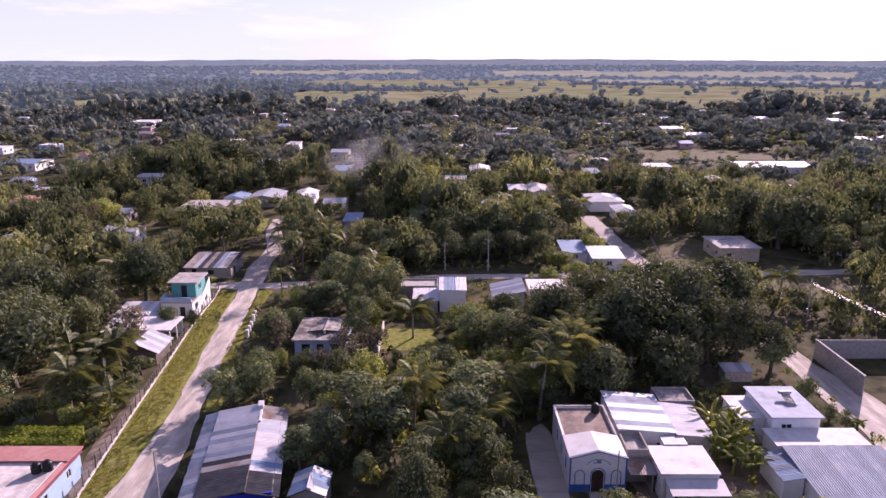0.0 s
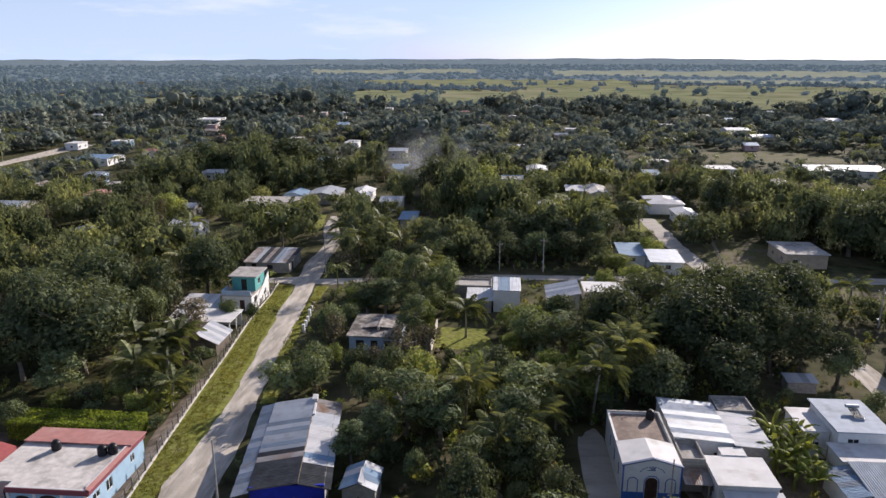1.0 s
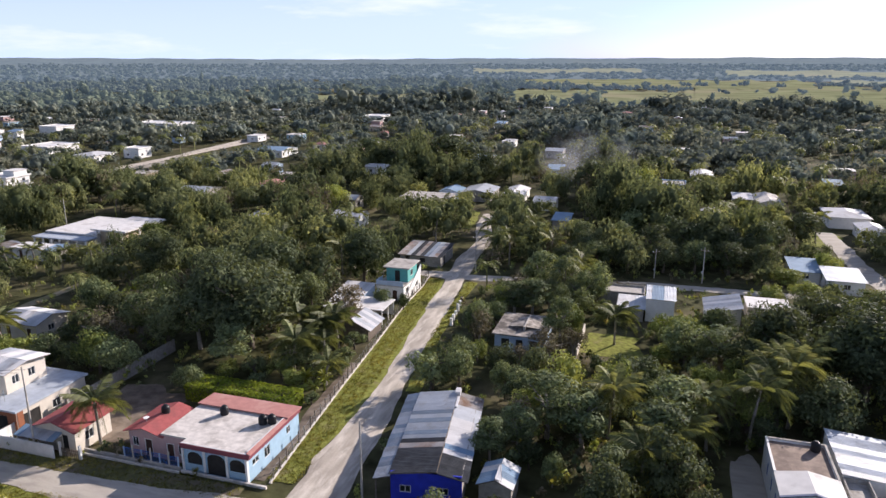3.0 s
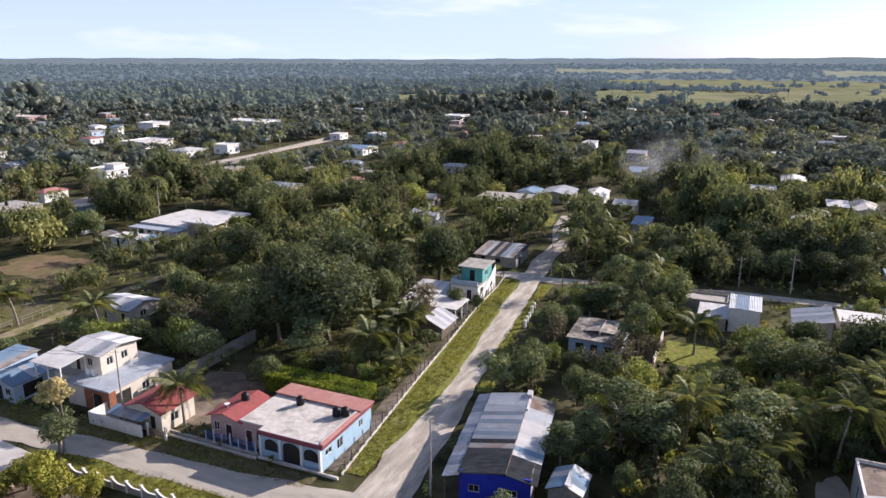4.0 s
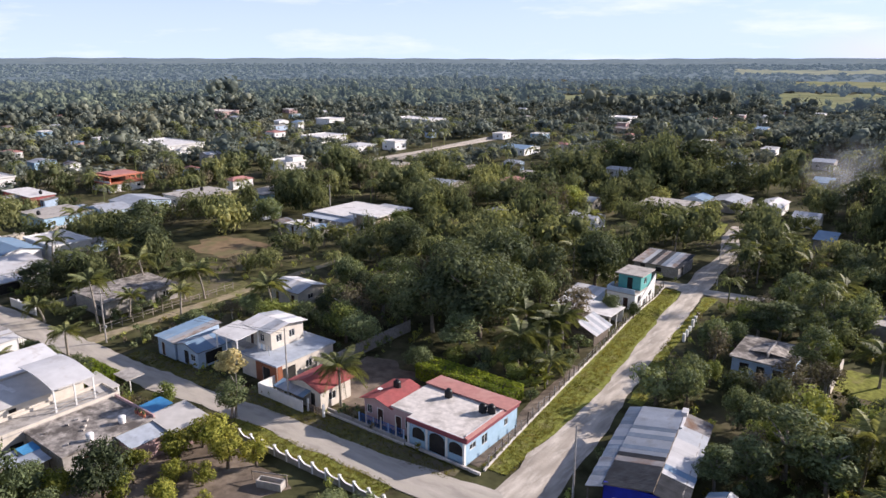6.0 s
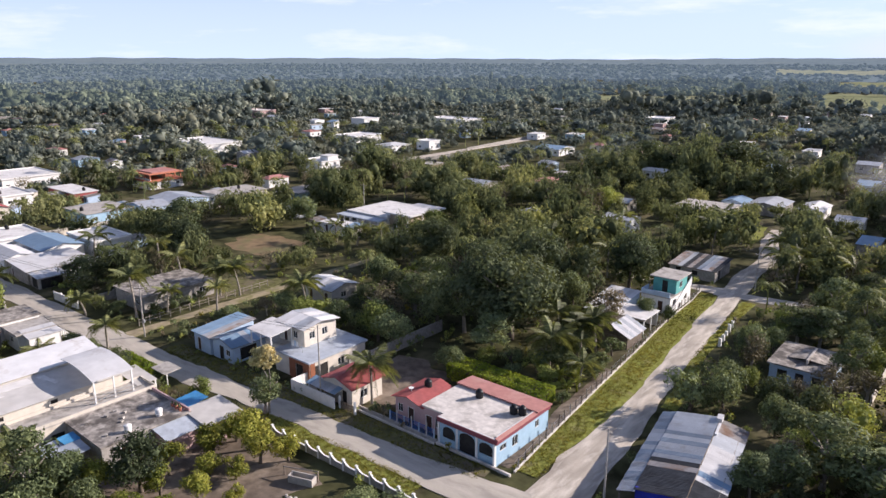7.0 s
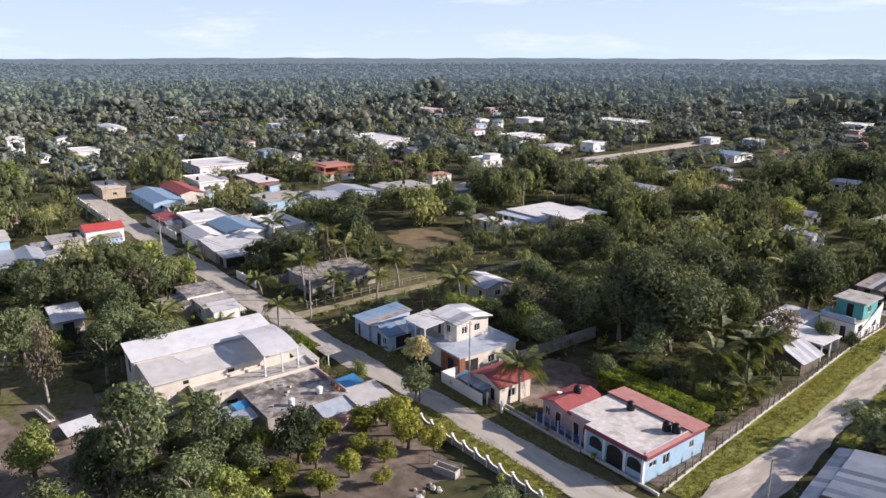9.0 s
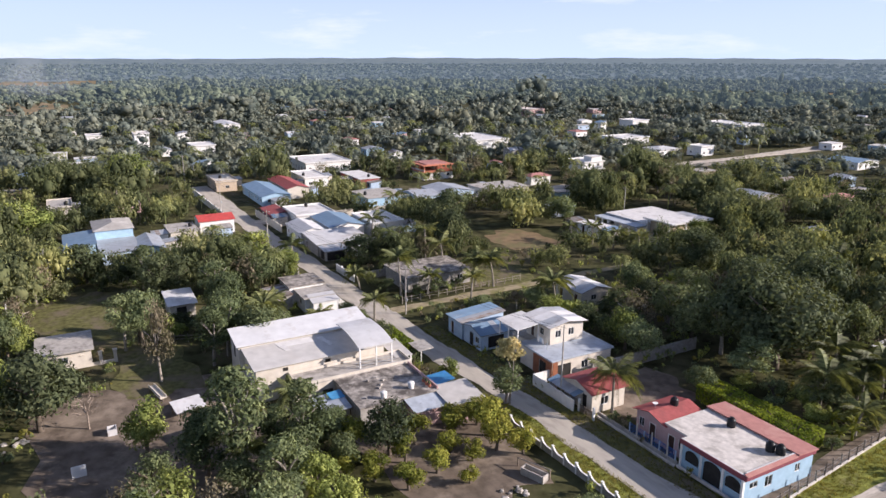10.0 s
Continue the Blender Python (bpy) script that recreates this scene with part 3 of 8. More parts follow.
# ---- houses ----


def wall_run(s, along, a0, a1, c0, c1, z0, z1, holes):
    """A straight wall with openings that go through it."""
    cuts = sorted({a0, a1, *[h[0] for h in holes], *[h[1] for h in holes]})
    rows = sorted({z0, z1, *[h[2] for h in holes], *[h[3] for h in holes]})
    for p, q in zip(cuts, cuts[1:]):
        for lo, hi in zip(rows, rows[1:]):
            if not any(h[0] <= p and q <= h[1] and h[2] <= lo and hi <= h[3] for h in holes):
                s.box(p, c0, lo, q, c1, hi) if along == "x" else s.box(c0, p, lo, c1, q, hi)


def fill_opening(root, along, a0, a1, c0, c1, z0, z1, kind, trim):
    """A door leaf, a dark panel for interior shade, or a framed window with panes, in a wall's opening."""
    mid = (c0 + c1) / 2

    def put(s, p, q, lo, hi, d):
        s.box(p, mid - d, lo, q, mid + d, hi) if along == "x" else s.box(mid - d, p, lo, mid + d, q, hi)
        return s
    if kind == "door":
        leaf = part("door", put(Shape(), a0, a1, z0, z1, 0.03), DOOR, root, "dark wooden door")
        put_s = Shape()
        for e in (a0, a1 - 0.08):
            put(put_s, e, e + 0.08, z0, z1, 0.07)
        put(put_s, a0, a1, z1 - 0.08, z1, 0.07)
        part("door_frame", put_s, trim, leaf)
    elif kind == "open":
        # flat dark sheet across the hole, painted in place of interior shade
        part("dark_doorway", put(Shape(), a0, a1, z0, z1, 0.01), INSIDE_SHADE, root, "dark panel painted as the shade inside an opening")
    else:
        pane = part("window", put(Shape(), a0, a1, z0, z1, 0.012), GLASS, root, "dark window with a frame")
        bars = Shape()
        for e in (a0, (a0 + a1) / 2 - 0.025, a1 - 0.06):
            put(bars, e, e + 0.05, z0, z1, 0.05)
        for e in (z0, z1 - 0.06):
            put(bars, a0, a1, e, e + 0.06, 0.05)
        part("window_frame", bars, trim, pane)


SHEETS = {}


def sheet_mesh(length, width, mat):
    """One ribbed roof sheet: its long side runs up the slope."""
    key = (round(length, 2), round(width, 2), mat.name)
    if key not in SHEETS:
        s, ribs = Shape(), 4
        xs = [width * i / (ribs * 2) for i in range(ribs * 2 + 1)]
        top = [(x, 0.035 if i % 2 else 0.0) for i, x in enumerate(xs)]
        for (xa, za), (xb, zb) in zip(top, top[1:]):
            s.face((xa, 0, za), (xb, 0, zb), (xb, length, zb), (xa, length, za))
        s.face((0, 0, -0.012), (0, length, -0.012), (width, length, -0.012), (width, 0, -0.012))
        s.face((0, 0, -0.012), (width, 0, -0.012), (width, 0, 0), (0, 0, 0))
        SHEETS[key] = s.mesh("roof_sheet", mat)
    return SHEETS[key]


def sheeted_slope(root, low_a, low_b, high_a, mats, rng, width=0.95, slip=0.06):
    """Lay sheets side by side on the slope over the corners low_a, low_b (eave) and high_a (over low_a)."""
    low_a, low_b, high_a = Vector(low_a), Vector(low_b), Vector(high_a)
    u, v = (low_b - low_a).normalized(), (high_a - low_a).normalized()
    n = u.cross(v)
    k = max(1, round((low_b - low_a).length / width))
    w, length = (low_b - low_a).length / k, (high_a - low_a).length
    for i in range(k):
        o = low_a + u * (w * i) - v * rng.uniform(0, slip) + n * (0.012 + 0.02 * (i % 2))
        ob = part("roof_sheet", sheet_mesh(length, w * 1.04, rng.choice(mats)), None, root)
        ob.matrix_local = Matrix(((u.x, v.x, n.x, o.x), (u.y, v.y, n.y, o.y), (u.z, v.z, n.z, o.z), (0, 0, 0, 1)))


PROTECT = []  # what stands in the open, seen over the trees: x, y, z


def house(name, label, x0, y0, x1, y1, h, wall, roof="slab", rmat=None, holes=(), z=0.0, over=0.25, trim=WHITE, category="house", rise=0.9, low="S", sheets=(), parapet=0.0, thick=0.18, group="", walls="SENW", auto=0, keep=0.6):
    """A house: walls with openings, a roof of a given form, and its doors and windows as parts. holes: (side, from, to, sill, head, kind)."""
    cx, cy = (x0 + x1) / 2, (y0 + y1) / 2
    root = thing(name, cx, cy, z, label, category, group)
    hx, hy, th = (x1 - x0) / 2, (y1 - y0) / 2, 0.16
    rng = random.Random(int(abs(cx * 31 + cy * 17)) + 7)
    holes = list(holes)
    if auto:
        sides = [("S", 2 * hx), ("E" if cx < 0 else "W", 2 * hy)]
        for side, run in sides:
            n = max(1, int(run / 3.4))
            for i in range(n):
                mid = run * (i + 0.5) / n + rng.uniform(-0.3, 0.3)
                if rng.random() < 0.35 and side == "S":
                    holes.append((side, mid - 0.5, mid + 0.5, 0.02, min(2.1, h - 0.3), "door"))
                elif rng.random() < 0.8:
                    for f in range(max(1, int(h / 2.8))):
                        holes.append((side, mid - 0.6, mid + 0.6, 1.0 + 2.8 * f, min(2.0 + 2.8 * f, h - 0.3), "window"))
    lim = {"S": ("x", -hx, hx, -hy, -hy + th), "N": ("x", -hx, hx, hy - th, hy), "W": ("y", -hy + th, hy - th, -hx, -hx + th), "E": ("y", -hy + th, hy - th, hx - th, hx)}
    for side in walls:
        along, a0, a1, c0, c1 = lim[side]
        start = -hx if along == "x" else -hy
        mine = [(start + o[1], start + o[2], o[3], o[4], o[5]) for o in holes if o[0] == side]
        mine = [m for m in mine if m[0] > a0 + 0.05 and m[1] < a1 - 0.05]
        s = Shape()
        wall_run(s, along, a0, a1, c0, c1, -0.1 if z == 0 else 0, h, mine)
        part("wall", s.welded(), wall, root)
        for p, q, lo, hi, kind in mine:
            fill_opening(root, along, p, q, c0, c1, lo, hi, kind, trim)
    X, Y = hx + over, hy + over
    rmat = rmat or PALE_SLAB
    if roof == "slab":
        part("roof", Shape().box(-X, -Y, h, X, Y, h + thick), rmat, root, "flat roof slab")
        if parapet:
            s = Shape()
            for b in ((-X, -Y, X, -Y + 0.14), (-X, Y - 0.14, X, Y), (-X, -Y + 0.14, -X + 0.14, Y - 0.14), (X - 0.14, -Y + 0.14, X, Y - 0.14)):
                s.box(b[0], b[1], h + thick, b[2], b[3], h + thick + parapet)
            part("parapet", s, wall, root)
    elif roof == "shed":
        lo, hi = h + 0.05, h + 0.05 + rise
        zz = {"S": (lo, lo, hi, hi), "N": (hi, hi, lo, lo), "W": (lo, hi, hi, lo), "E": (hi, lo, lo, hi)}[low]
        c = [(-X, -Y, zz[0]), (X, -Y, zz[1]), (X, Y, zz[2]), (-X, Y, zz[3])]
        if sheets:
            a = {"S": (0, 1, 3), "E": (1, 2, 0), "N": (2, 3, 1), "W": (3, 0, 2)}[low]
            sheeted_slope(root, c[a[0]], c[a[1]], c[a[2]], sheets, rng)
            part("roof_frame", Shape().slab([(p[0] * 0.97, p[1] * 0.97, p[2] - 0.03) for p in c], 0.06), TIMBER, root)
        else:
            part("roof", Shape().slab(c, 0.07), rmat, root, "sloping sheet roof")
        s = Shape()
        g = [(-hx, -hy), (hx, -hy), (hx, hy), (-hx, hy)]
        s.v += [(x, y, h) for x, y in g] + [(x, y, zt - 0.09) for (x, y), zt in zip(g, zz)]
        s.f += [(i, (i + 1) % 4, (i + 1) % 4 + 4, i + 4) for i in range(4)]
        part("upper_wall", s, wall, root)
    elif roof == "gable":
        ridge_x = low == "x"
        e, t = h + 0.02, h + rise
        if ridge_x:
            slopes = [((-X, -Y, e), (X, -Y, e), (-X, 0, t)), ((X, Y, e), (-X, Y, e), (X, 0, t))]
            gables = [[(-hx, -hy, h), (-hx, hy, h), (-hx, 0, t - 0.1)], [(hx, -hy, h), (hx, hy, h), (hx, 0, t - 0.1)]]
        else:
            slopes = [((X, -Y, e), (X, Y, e), (0, -Y, t)), ((-X, Y, e), (-X, -Y, e), (0, Y, t))]
            gables = [[(-hx, -hy, h), (hx, -hy, h), (0, -hy, t - 0.1)], [(-hx, hy, h), (hx, hy, h), (0, hy, t - 0.1)]]
        for i, (a, b, c) in enumerate(slopes):
            if sheets:
                sheeted_slope(root, a, b, c, sheets, rng)
            d = (b[0] + c[0] - a[0], b[1] + c[1] - a[1], c[2])
            drop = 0.03 if sheets else 0.0
            part("roof", Shape().slab([(p[0], p[1], p[2] - drop) for p in (a, b, d, c)], 0.06), TIMBER if sheets else rmat, root, "roof slope")
        for tri in gables:
            s = Shape()
            off = Vector((th, 0, 0)) if ridge_x else Vector((0, th, 0))
            sign = -1 if (tri[0][0] > 0 if ridge_x else tri[0][1] > 0) else 1
            s.v += tri + [tuple(Vector(p) + off * sign) for p in tri]
            s.f += [(0, 1, 2), (5, 4, 3), (0, 3, 4, 1), (1, 4, 5, 2), (2, 5, 3, 0)]
            part("gable_wall", s, wall, root)
    elif roof == "hip":
        e, t, k = h, h + rise, min(X, Y) * 0.85
        a, b = (X - k, 0) if X > Y else (0, Y - k)
        r0, r1 = (-a, -b, t), (a, b, t)
        c = [(-X, -Y, e), (X, -Y, e), (X, Y, e), (-X, Y, e)]
        faces = [(c[0], c[1], r1, r0), (c[1], c[2], r1), (c[2], c[3], r0, r1), (c[3], c[0], r0)] if X > Y else [(c[0], c[1], r0), (c[1], c[2], r1, r0), (c[2], c[3], r1), (c[3], c[0], r0, r1)]
        s = Shape()
        for f in faces:
            s.face(*f)
        s.face(*[(p[0], p[1], e - 0.08) for p in c[::-1]])
        for p, q in zip(c, c[1:] + c[:1]):
            s.face((p[0], p[1], e - 0.08), (q[0], q[1], e - 0.08), q, p)
        part("roof", s, rmat, root, "hipped roof")
    if group == "village houses" and rng.random() < 0.6:
        PROTECT.append((cx, cy, h + rise))
    if keep and not group:
        far_off = math.hypot(cx, cy) > 150
        for fx, fy in ((-1, 1), (0.4, 0), (1, 0.5)) if far_off else ((-1, -1), (1, -1), (1, 1), (-1, 1), (0, 0), (0, -1)):
            PROTECT.append((cx + fx * hx, cy + fy * hy, z + h * (0.95 if fy > 0 else keep)))
    return root


def water_tank(x, y, z):
    """A ribbed black roof tank with a lid."""
    root = thing("water_tank", x, y, z, "black plastic water tank standing on the roof", "water tank", "roof water tanks")
    part("tank", Shape().lathe(0, 0, [(0.44, 0), (0.48, 0.05), (0.48, 0.27), (0.45, 0.3), (0.48, 0.33), (0.48, 0.56), (0.45, 0.59), (0.48, 0.62), (0.46, 0.82), (0.32, 0.98), (0.2, 1.03)]), BLACK, root, smooth=True)
    part("lid", Shape().lathe(0, 0, [(0.22, 1.02), (0.22, 1.1), (0.15, 1.13)]), BLACK, root)


def posts(root, spots, z0, z1, size, mat, name="post"):
    for x, y in spots:
        part(name, Shape().box(x - size, y - size, z0, x + size, y + size, z1), mat, root)


def archway(root, x0, x1, y, z0, z1, mat, name="arch"):
    """A flat arch head filling the top corners of an opening in a front wall at y."""
    s, n, mid, half = Shape(), 10, (x0 + x1) / 2, (x1 - x0) / 2
    rise = min(0.7, half)
    for sgn in (-1, 1):
        fan = [(mid + sgn * half, z1)]
        for i in range(n + 1):
            a = math.pi / 2 * i / n
            fan.append((mid + sgn * half * math.cos(a), z1 - rise + rise * math.sin(a)))
        for p, q in zip(fan[1:], fan[2:]):
            for yy in (y - 0.09, y + 0.09):
                s.face((fan[0][0], yy, fan[0][1]), (p[0], yy, p[1]), (q[0], yy, q[1]))
            s.face((p[0], y - 0.09, p[1]), (p[0], y + 0.09, p[1]), (q[0], y + 0.09, q[1]), (q[0], y - 0.09, q[1]))
    part(name, s, mat, root)

# ---- the corner house with the pale roof ----


def corner_house():
    r = house("corner_house", "sky-blue and pink corner house with pale flat roof and maroon fascia", -45.6, 54.0, -37.7, 64.4, 3.0, SKY_BLUE, "slab", PALE_SLAB, over=0.12, thick=0.2,
              holes=[("S", 0.5, 2.3, 0.9, 2.35, "open"), ("S", 2.9, 5.1, 0.02, 2.5, "open"), ("S", 5.6, 7.5, 0.9, 2.35, "open"),
                     ("E", 0.7, 1.9, 1.5, 2.2, "window"), ("E", 3.0, 4.1, 1.0, 2.2, "window"), ("E", 7.6, 8.4, 1.3, 2.2, "window")])
    for a, b, hi in ((0.5, 2.3, 2.35), (2.9, 5.1, 2.5), (5.6, 7.5, 2.35)):
        archway(r, -3.95 + a, -3.95 + b, -5.12, 0.9, hi, SKY_BLUE)
    part("fascia", Shape().box(-4.1, -5.42, 2.72, 4.12, -5.32, 3.24), MAROON, r, "maroon painted fascia band")
    part("fascia", Shape().box(4.07, -5.32, 2.72, 4.17, 5.3, 3.24), MAROON, r, "maroon painted fascia band")
    part("parapet", Shape().box(3.62, -4.9, 3.2, 3.8, 2.4, 3.38), WHITE_ROOF, r)
    part("parapet", Shape().box(-4.05, -5.3, 3.2, 3.8, -5.12, 3.27), WHITE_ROOF, r)
    part("sloping_eave", Shape().slab([(-7.5, 2.4, 3.45), (4.25, 2.4, 3.45), (4.25, 5.55, 3.24), (-7.5, 5.55, 3.24)], 0.14), FADED_RED, r, "faded red sloping eave")
    part("sloping_eave", Shape().slab([(3.82, -5.3, 3.4), (4.25, -5.3, 3.26), (4.25, 2.4, 3.26), (3.82, 2.4, 3.4)], 0.08), FADED_RED, r)
    part("porch_column", Shape().box(3.7, -5.5, 0, 3.95, -5.2, 2.75), WHITE, r, "white corner column")
    for x in (-3.95, -1.33, 1.4):
        part("porch_column", Shape().box(x - 0.12, -5.34, 0, x + 0.12, -5.2, 2.72), WHITE, r)
    w = house("side_wing", "pink side wing joined to the corner house", -49.0, 55.0, -45.63, 64.4, 2.98, PINK, "slab", PALE_SLAB, over=0.05,
              holes=[("S", 0.5, 1.5, 0.02, 2.1, "door"), ("S", 2.0, 3.1, 0.9, 2.1, "window")])
    a = house("porch_wing", "pink wing with red gabled roof and open porch", -53.4, 55.1, -49.1, 60.6, 2.8, PINK, "gable", RED_TILE, low="y", rise=0.75, over=0.45,
              holes=[("S", 0.4, 1.2, 1.0, 2.1, "window"), ("S", 2.0, 3.0, 0.02, 2.1, "door"), ("E", 1.0, 2.4, 0.9, 2.1, "window")])
    pr = thing("porch_fence", -47.4, 53.7, 0, "low pale porch wall with blue railings and white posts", "fence")
    part("plinth", Shape().box(-11.0, -0.1, 0, 1.6, 0.1, 0.45), CONCRETE, pr)
    for i in range(7):
        x = -5.6 + i * 1.15
        part("post", Shape().box(x - 0.06, -0.07, 0.45, x + 0.06, 0.07, 2.0 if i % 2 else 1.6), CREAM if i % 2 else PALE_BLUE, pr)
    rail = Shape()
    for i in range(58):
        x = -5.6 + i * 0.12
        rail.box(x - 0.012, -0.012, 0.45, x + 0.012, 0.012, 1.55)
    rail.box(-5.6, -0.02, 1.5, 1.3, 0.02, 1.55)
    part("railing", rail, TRIM_BLUE, pr, "dark blue steel railing")
    for x, y in ((-44.9, 60.6), (-39.6, 60.0), (-38.7, 60.4)):
        water_tank(x, y, 3.2)
    water_tank(-51.2, 58.6, 3.3)
    sat = thing("roof_dish", -52.0, 56.4, 3.2, "small white dish aerial on the red roof", "aerial")
    part("dish", Shape().lathe(0, 0, [(0.02, 0.45), (0.2, 0.5), (0.33, 0.62)]), WHITE, sat)
    part("stem", Shape().box(-0.02, -0.02, -0.4, 0.02, 0.02, 0.46), STEEL, sat)


corner_house()

# ---- houses along the street, beyond the corner ----


def small_red_house():
    r = house("small_house", "small cream house with red gabled roof beside a palm", -64.2, 53.0, -58.8, 58.2, 2.7, CREAM, "gable", RED_TILE, low="y", rise=0.95, over=0.4,
              holes=[("S", 3.6, 4.4, 0.02, 2.1, "open"), ("S", 1.2, 2.4, 0.9, 2.0, "window"), ("E", 1.4, 2.6, 0.9, 2.0, "window")])
    c = house("carport", "lean-to carport with small zinc sheet roof", -65.8, 51.7, -60.6, 53.2, 1.95, WHITE, "shed", ZINC, low="S", rise=0.4, over=0.15, sheets=[ZINC, BLUE_SHEET], walls="W", category="carport")
    water_tank(-61.3, 57.6, 3.1)
    f = thing("garden_wall", -67.0, 51.5, 0, "white rendered garden wall along the street", "wall")
    part("wall", Shape().box(-1.8, -0.08, 0, 6.6, 0.08, 1.6), WHITE, f)
    part("wall", Shape().box(-1.8, 0.08, 0, -1.64, 6.0, 1.6), WHITE, f)
    g = thing("garden_gate", -58.7, 52.2, 0, "low wooden plank gate between white posts", "gate")
    posts(g, [(-1.5, 0), (1.2, 0)], 0, 1.7, 0.12, WHITE)
    for i in range(9):
        part("plank", Shape().box(-1.35 + i * 0.27, -0.02, 0.1, -1.2 + i * 0.27, 0.02, 1.1), TIMBER, g)
    part("rail", Shape().box(-1.38, 0.02, 0.8, 1.1, 0.06, 0.9), TIMBER, g)
    b = thing("boundary_wall", -64, 66, 0, "long low block wall running back from the street", "wall")
    part("wall", Shape().box(-3.0, -6, 0, -2.85, 14, 1.9), BLOCK, b)
    part("pier", Shape().box(-3.1, -6.1, 0, -2.75, -5.8, 2.2), BLOCK, b)


small_red_house()


def grey_house():
    r = house("terrace_house", "grey and orange house with a broad concrete terrace roof", -75.6, 54.2, -68.3, 64.4, 2.9, CREAM, "slab", BLUE_SLAB, over=0.3, thick=0.22,
              holes=[("S", 4.4, 5.9, 0.02, 2.2, "open"), ("E", 0.8, 3.2, 0.02, 2.2, "open"), ("E", 5, 6.2, 0.9, 2.0, "window")])
    part("orange_front", Shape().box(-0.6, -5.16, 0, 0.72, -5.102, 2.88), ORANGE, r, "orange painted front wall")
    part("orange_front", Shape().box(2.3, -5.16, 0, 3.65, -5.102, 2.25), ORANGE, r)
    part("orange_front", Shape().box(3.652, -5.0, 0, 3.7, -4.2, 2.88), ORANGE, r)
    part("orange_front", Shape().box(0.72, -5.16, 2.25, 3.65, -5.102, 2.88), ORANGE, r)
    house("upper_storey", "pale upper storey with shallow sheet gable roof on the terrace", -78.2, 57.0, -72.6, 62.8, 2.7, CREAM, "gable", CONCRETE, low="x", rise=0.55, over=0.5, z=3.12, sheets=[WHITE_SHEET, ZINC],
          holes=[("S", 3.2, 4.1, 0.9, 2.0, "window"), ("E", 0.9, 1.9, 0.9, 2.0, "window"), ("E", 3.2, 4.2, 0.9, 2.0, "window"), ("S", 1.0, 1.9, 0.02, 2.1, "door")], category="upper storey")
    house("ground_floor_wing", "grey rendered wing under the upper storey", -79.4, 55.4, -75.62, 63.4, 2.95, CREAM, "slab", CONCRETE, over=0.05, holes=[("S", 1.0, 2.0, 0.02, 2.1, "door")])
    aw = thing("terrace_awning", -77.2, 55.0, 3.15, "large white sheet awning on slim posts above the terrace", "awning")
    posts(aw, [(-2.2, -1.9), (2.3, -1.9), (-2.2, 1.6), (2.3, 1.6), (0, -1.9)], 0, 2.4, 0.07, WHITE)
    part("awning_roof", Shape().slab([(-2.7, -2.3, 2.35), (2.7, -2.3, 2.35), (2.7, 2.2, 2.75), (-2.7, 2.2, 2.75)], 0.08), WHITE_ROOF, aw)
    w = thing("washing_line", -72.6, 55.6, 3.12, "clothes hung on a short line on the terrace", "laundry")
    posts(w, [(-1.2, 0), (1.2, 0)], 0, 1.5, 0.03, STEEL)
    for i, m in enumerate((WHITE, PALE_BLUE, WHITE, CREAM)):
        part("cloth", Shape().box(-0.95 + i * 0.48, -0.012, 0.55 + 0.1 * (i % 2), -0.6 + i * 0.48, 0.012, 1.42), m, w)
    house("blue_house", "pale blue rendered house with worn blue sheet roofs", -91.0, 51.0, -86.8, 58.6, 2.8, PALE_BLUE, "shed", BLUE_SHEET, low="S", rise=0.6, over=0.35, sheets=[ZINC, RUSTY, BLUE_SHEET],
          holes=[("S", 0.8, 1.7, 0.02, 2.1, "door"), ("E", 1.0, 2.2, 0.9, 2.0, "window")])
    house("blue_porch", "blue shed-like front room with blue sheet gable", -86.4, 51.2, -81.4, 57.2, 2.6, PALE_BLUE, "gable", BLUE_SHEET, low="y", rise=0.9, over=0.45, sheets=[BLUE_SHEET, BLUE_SHEET, ZINC],
          holes=[("S", 1.6, 2.7, 0.02, 2.1, "open"), ("S", 3.2, 4.2, 0.9, 1.9, "window"), ("E", 1.2, 4.0, 0.3, 2.1, "open")])


grey_house()
house("low_house", "low grey concrete house with mouldy flat roof", -121.0, 53.6, -111.0, 67.0, 2.7, BLOCK, "slab", DARK_SLAB, auto=1, over=0.3)
house("sheet_roofed_house", "small house with pale sheet gable roof among trees", -96.3, 76.5, -89.2, 82.5, 2.7, CREAM, "gable", WHITE_SHEET, low="x", rise=0.9, over=0.4, sheets=[WHITE_SHEET, ZINC], auto=1)
house("white_street_house", "white house with grey flat roof on the street", -121.0, 32.4, -115.0, 38.6, 3.2, WHITE, "slab", DARK_SLAB, over=0.25, auto=1)
house("white_street_room", "white lower front room with a mouldy slab roof", -114.9, 33.4, -109.4, 38.6, 2.6, WHITE, "slab", CONCRETE, over=0.3, auto=1)
house("street_lean_to", "grey sheet lean-to against the white house", -119.6, 28.8, -113.0, 32.3, 2.2, BLOCK, "shed", RUSTY, low="S", rise=0.4, over=0.2, sheets=[RUSTY, ZINC], category="shed")
bal = thing("street_balustrade", -110.0, 40.2, 0, "white open balustrade in front of the street house", "fence")
posts(bal, [(-4.0 + 0.8 * i, 0) for i in range(9)], 0, 1.1, 0.08, WHITE)
part("rail", Shape().box(-4.1, -0.06, 1.102, 2.5, 0.06, 1.2), WHITE, bal)
house("corner_annex", "white annex with a sloping roof", -110.5, 34.2, -107.4, 38.6, 2.4, WHITE, "shed", WHITE_SHEET, low="E", rise=0.5, over=0.2)
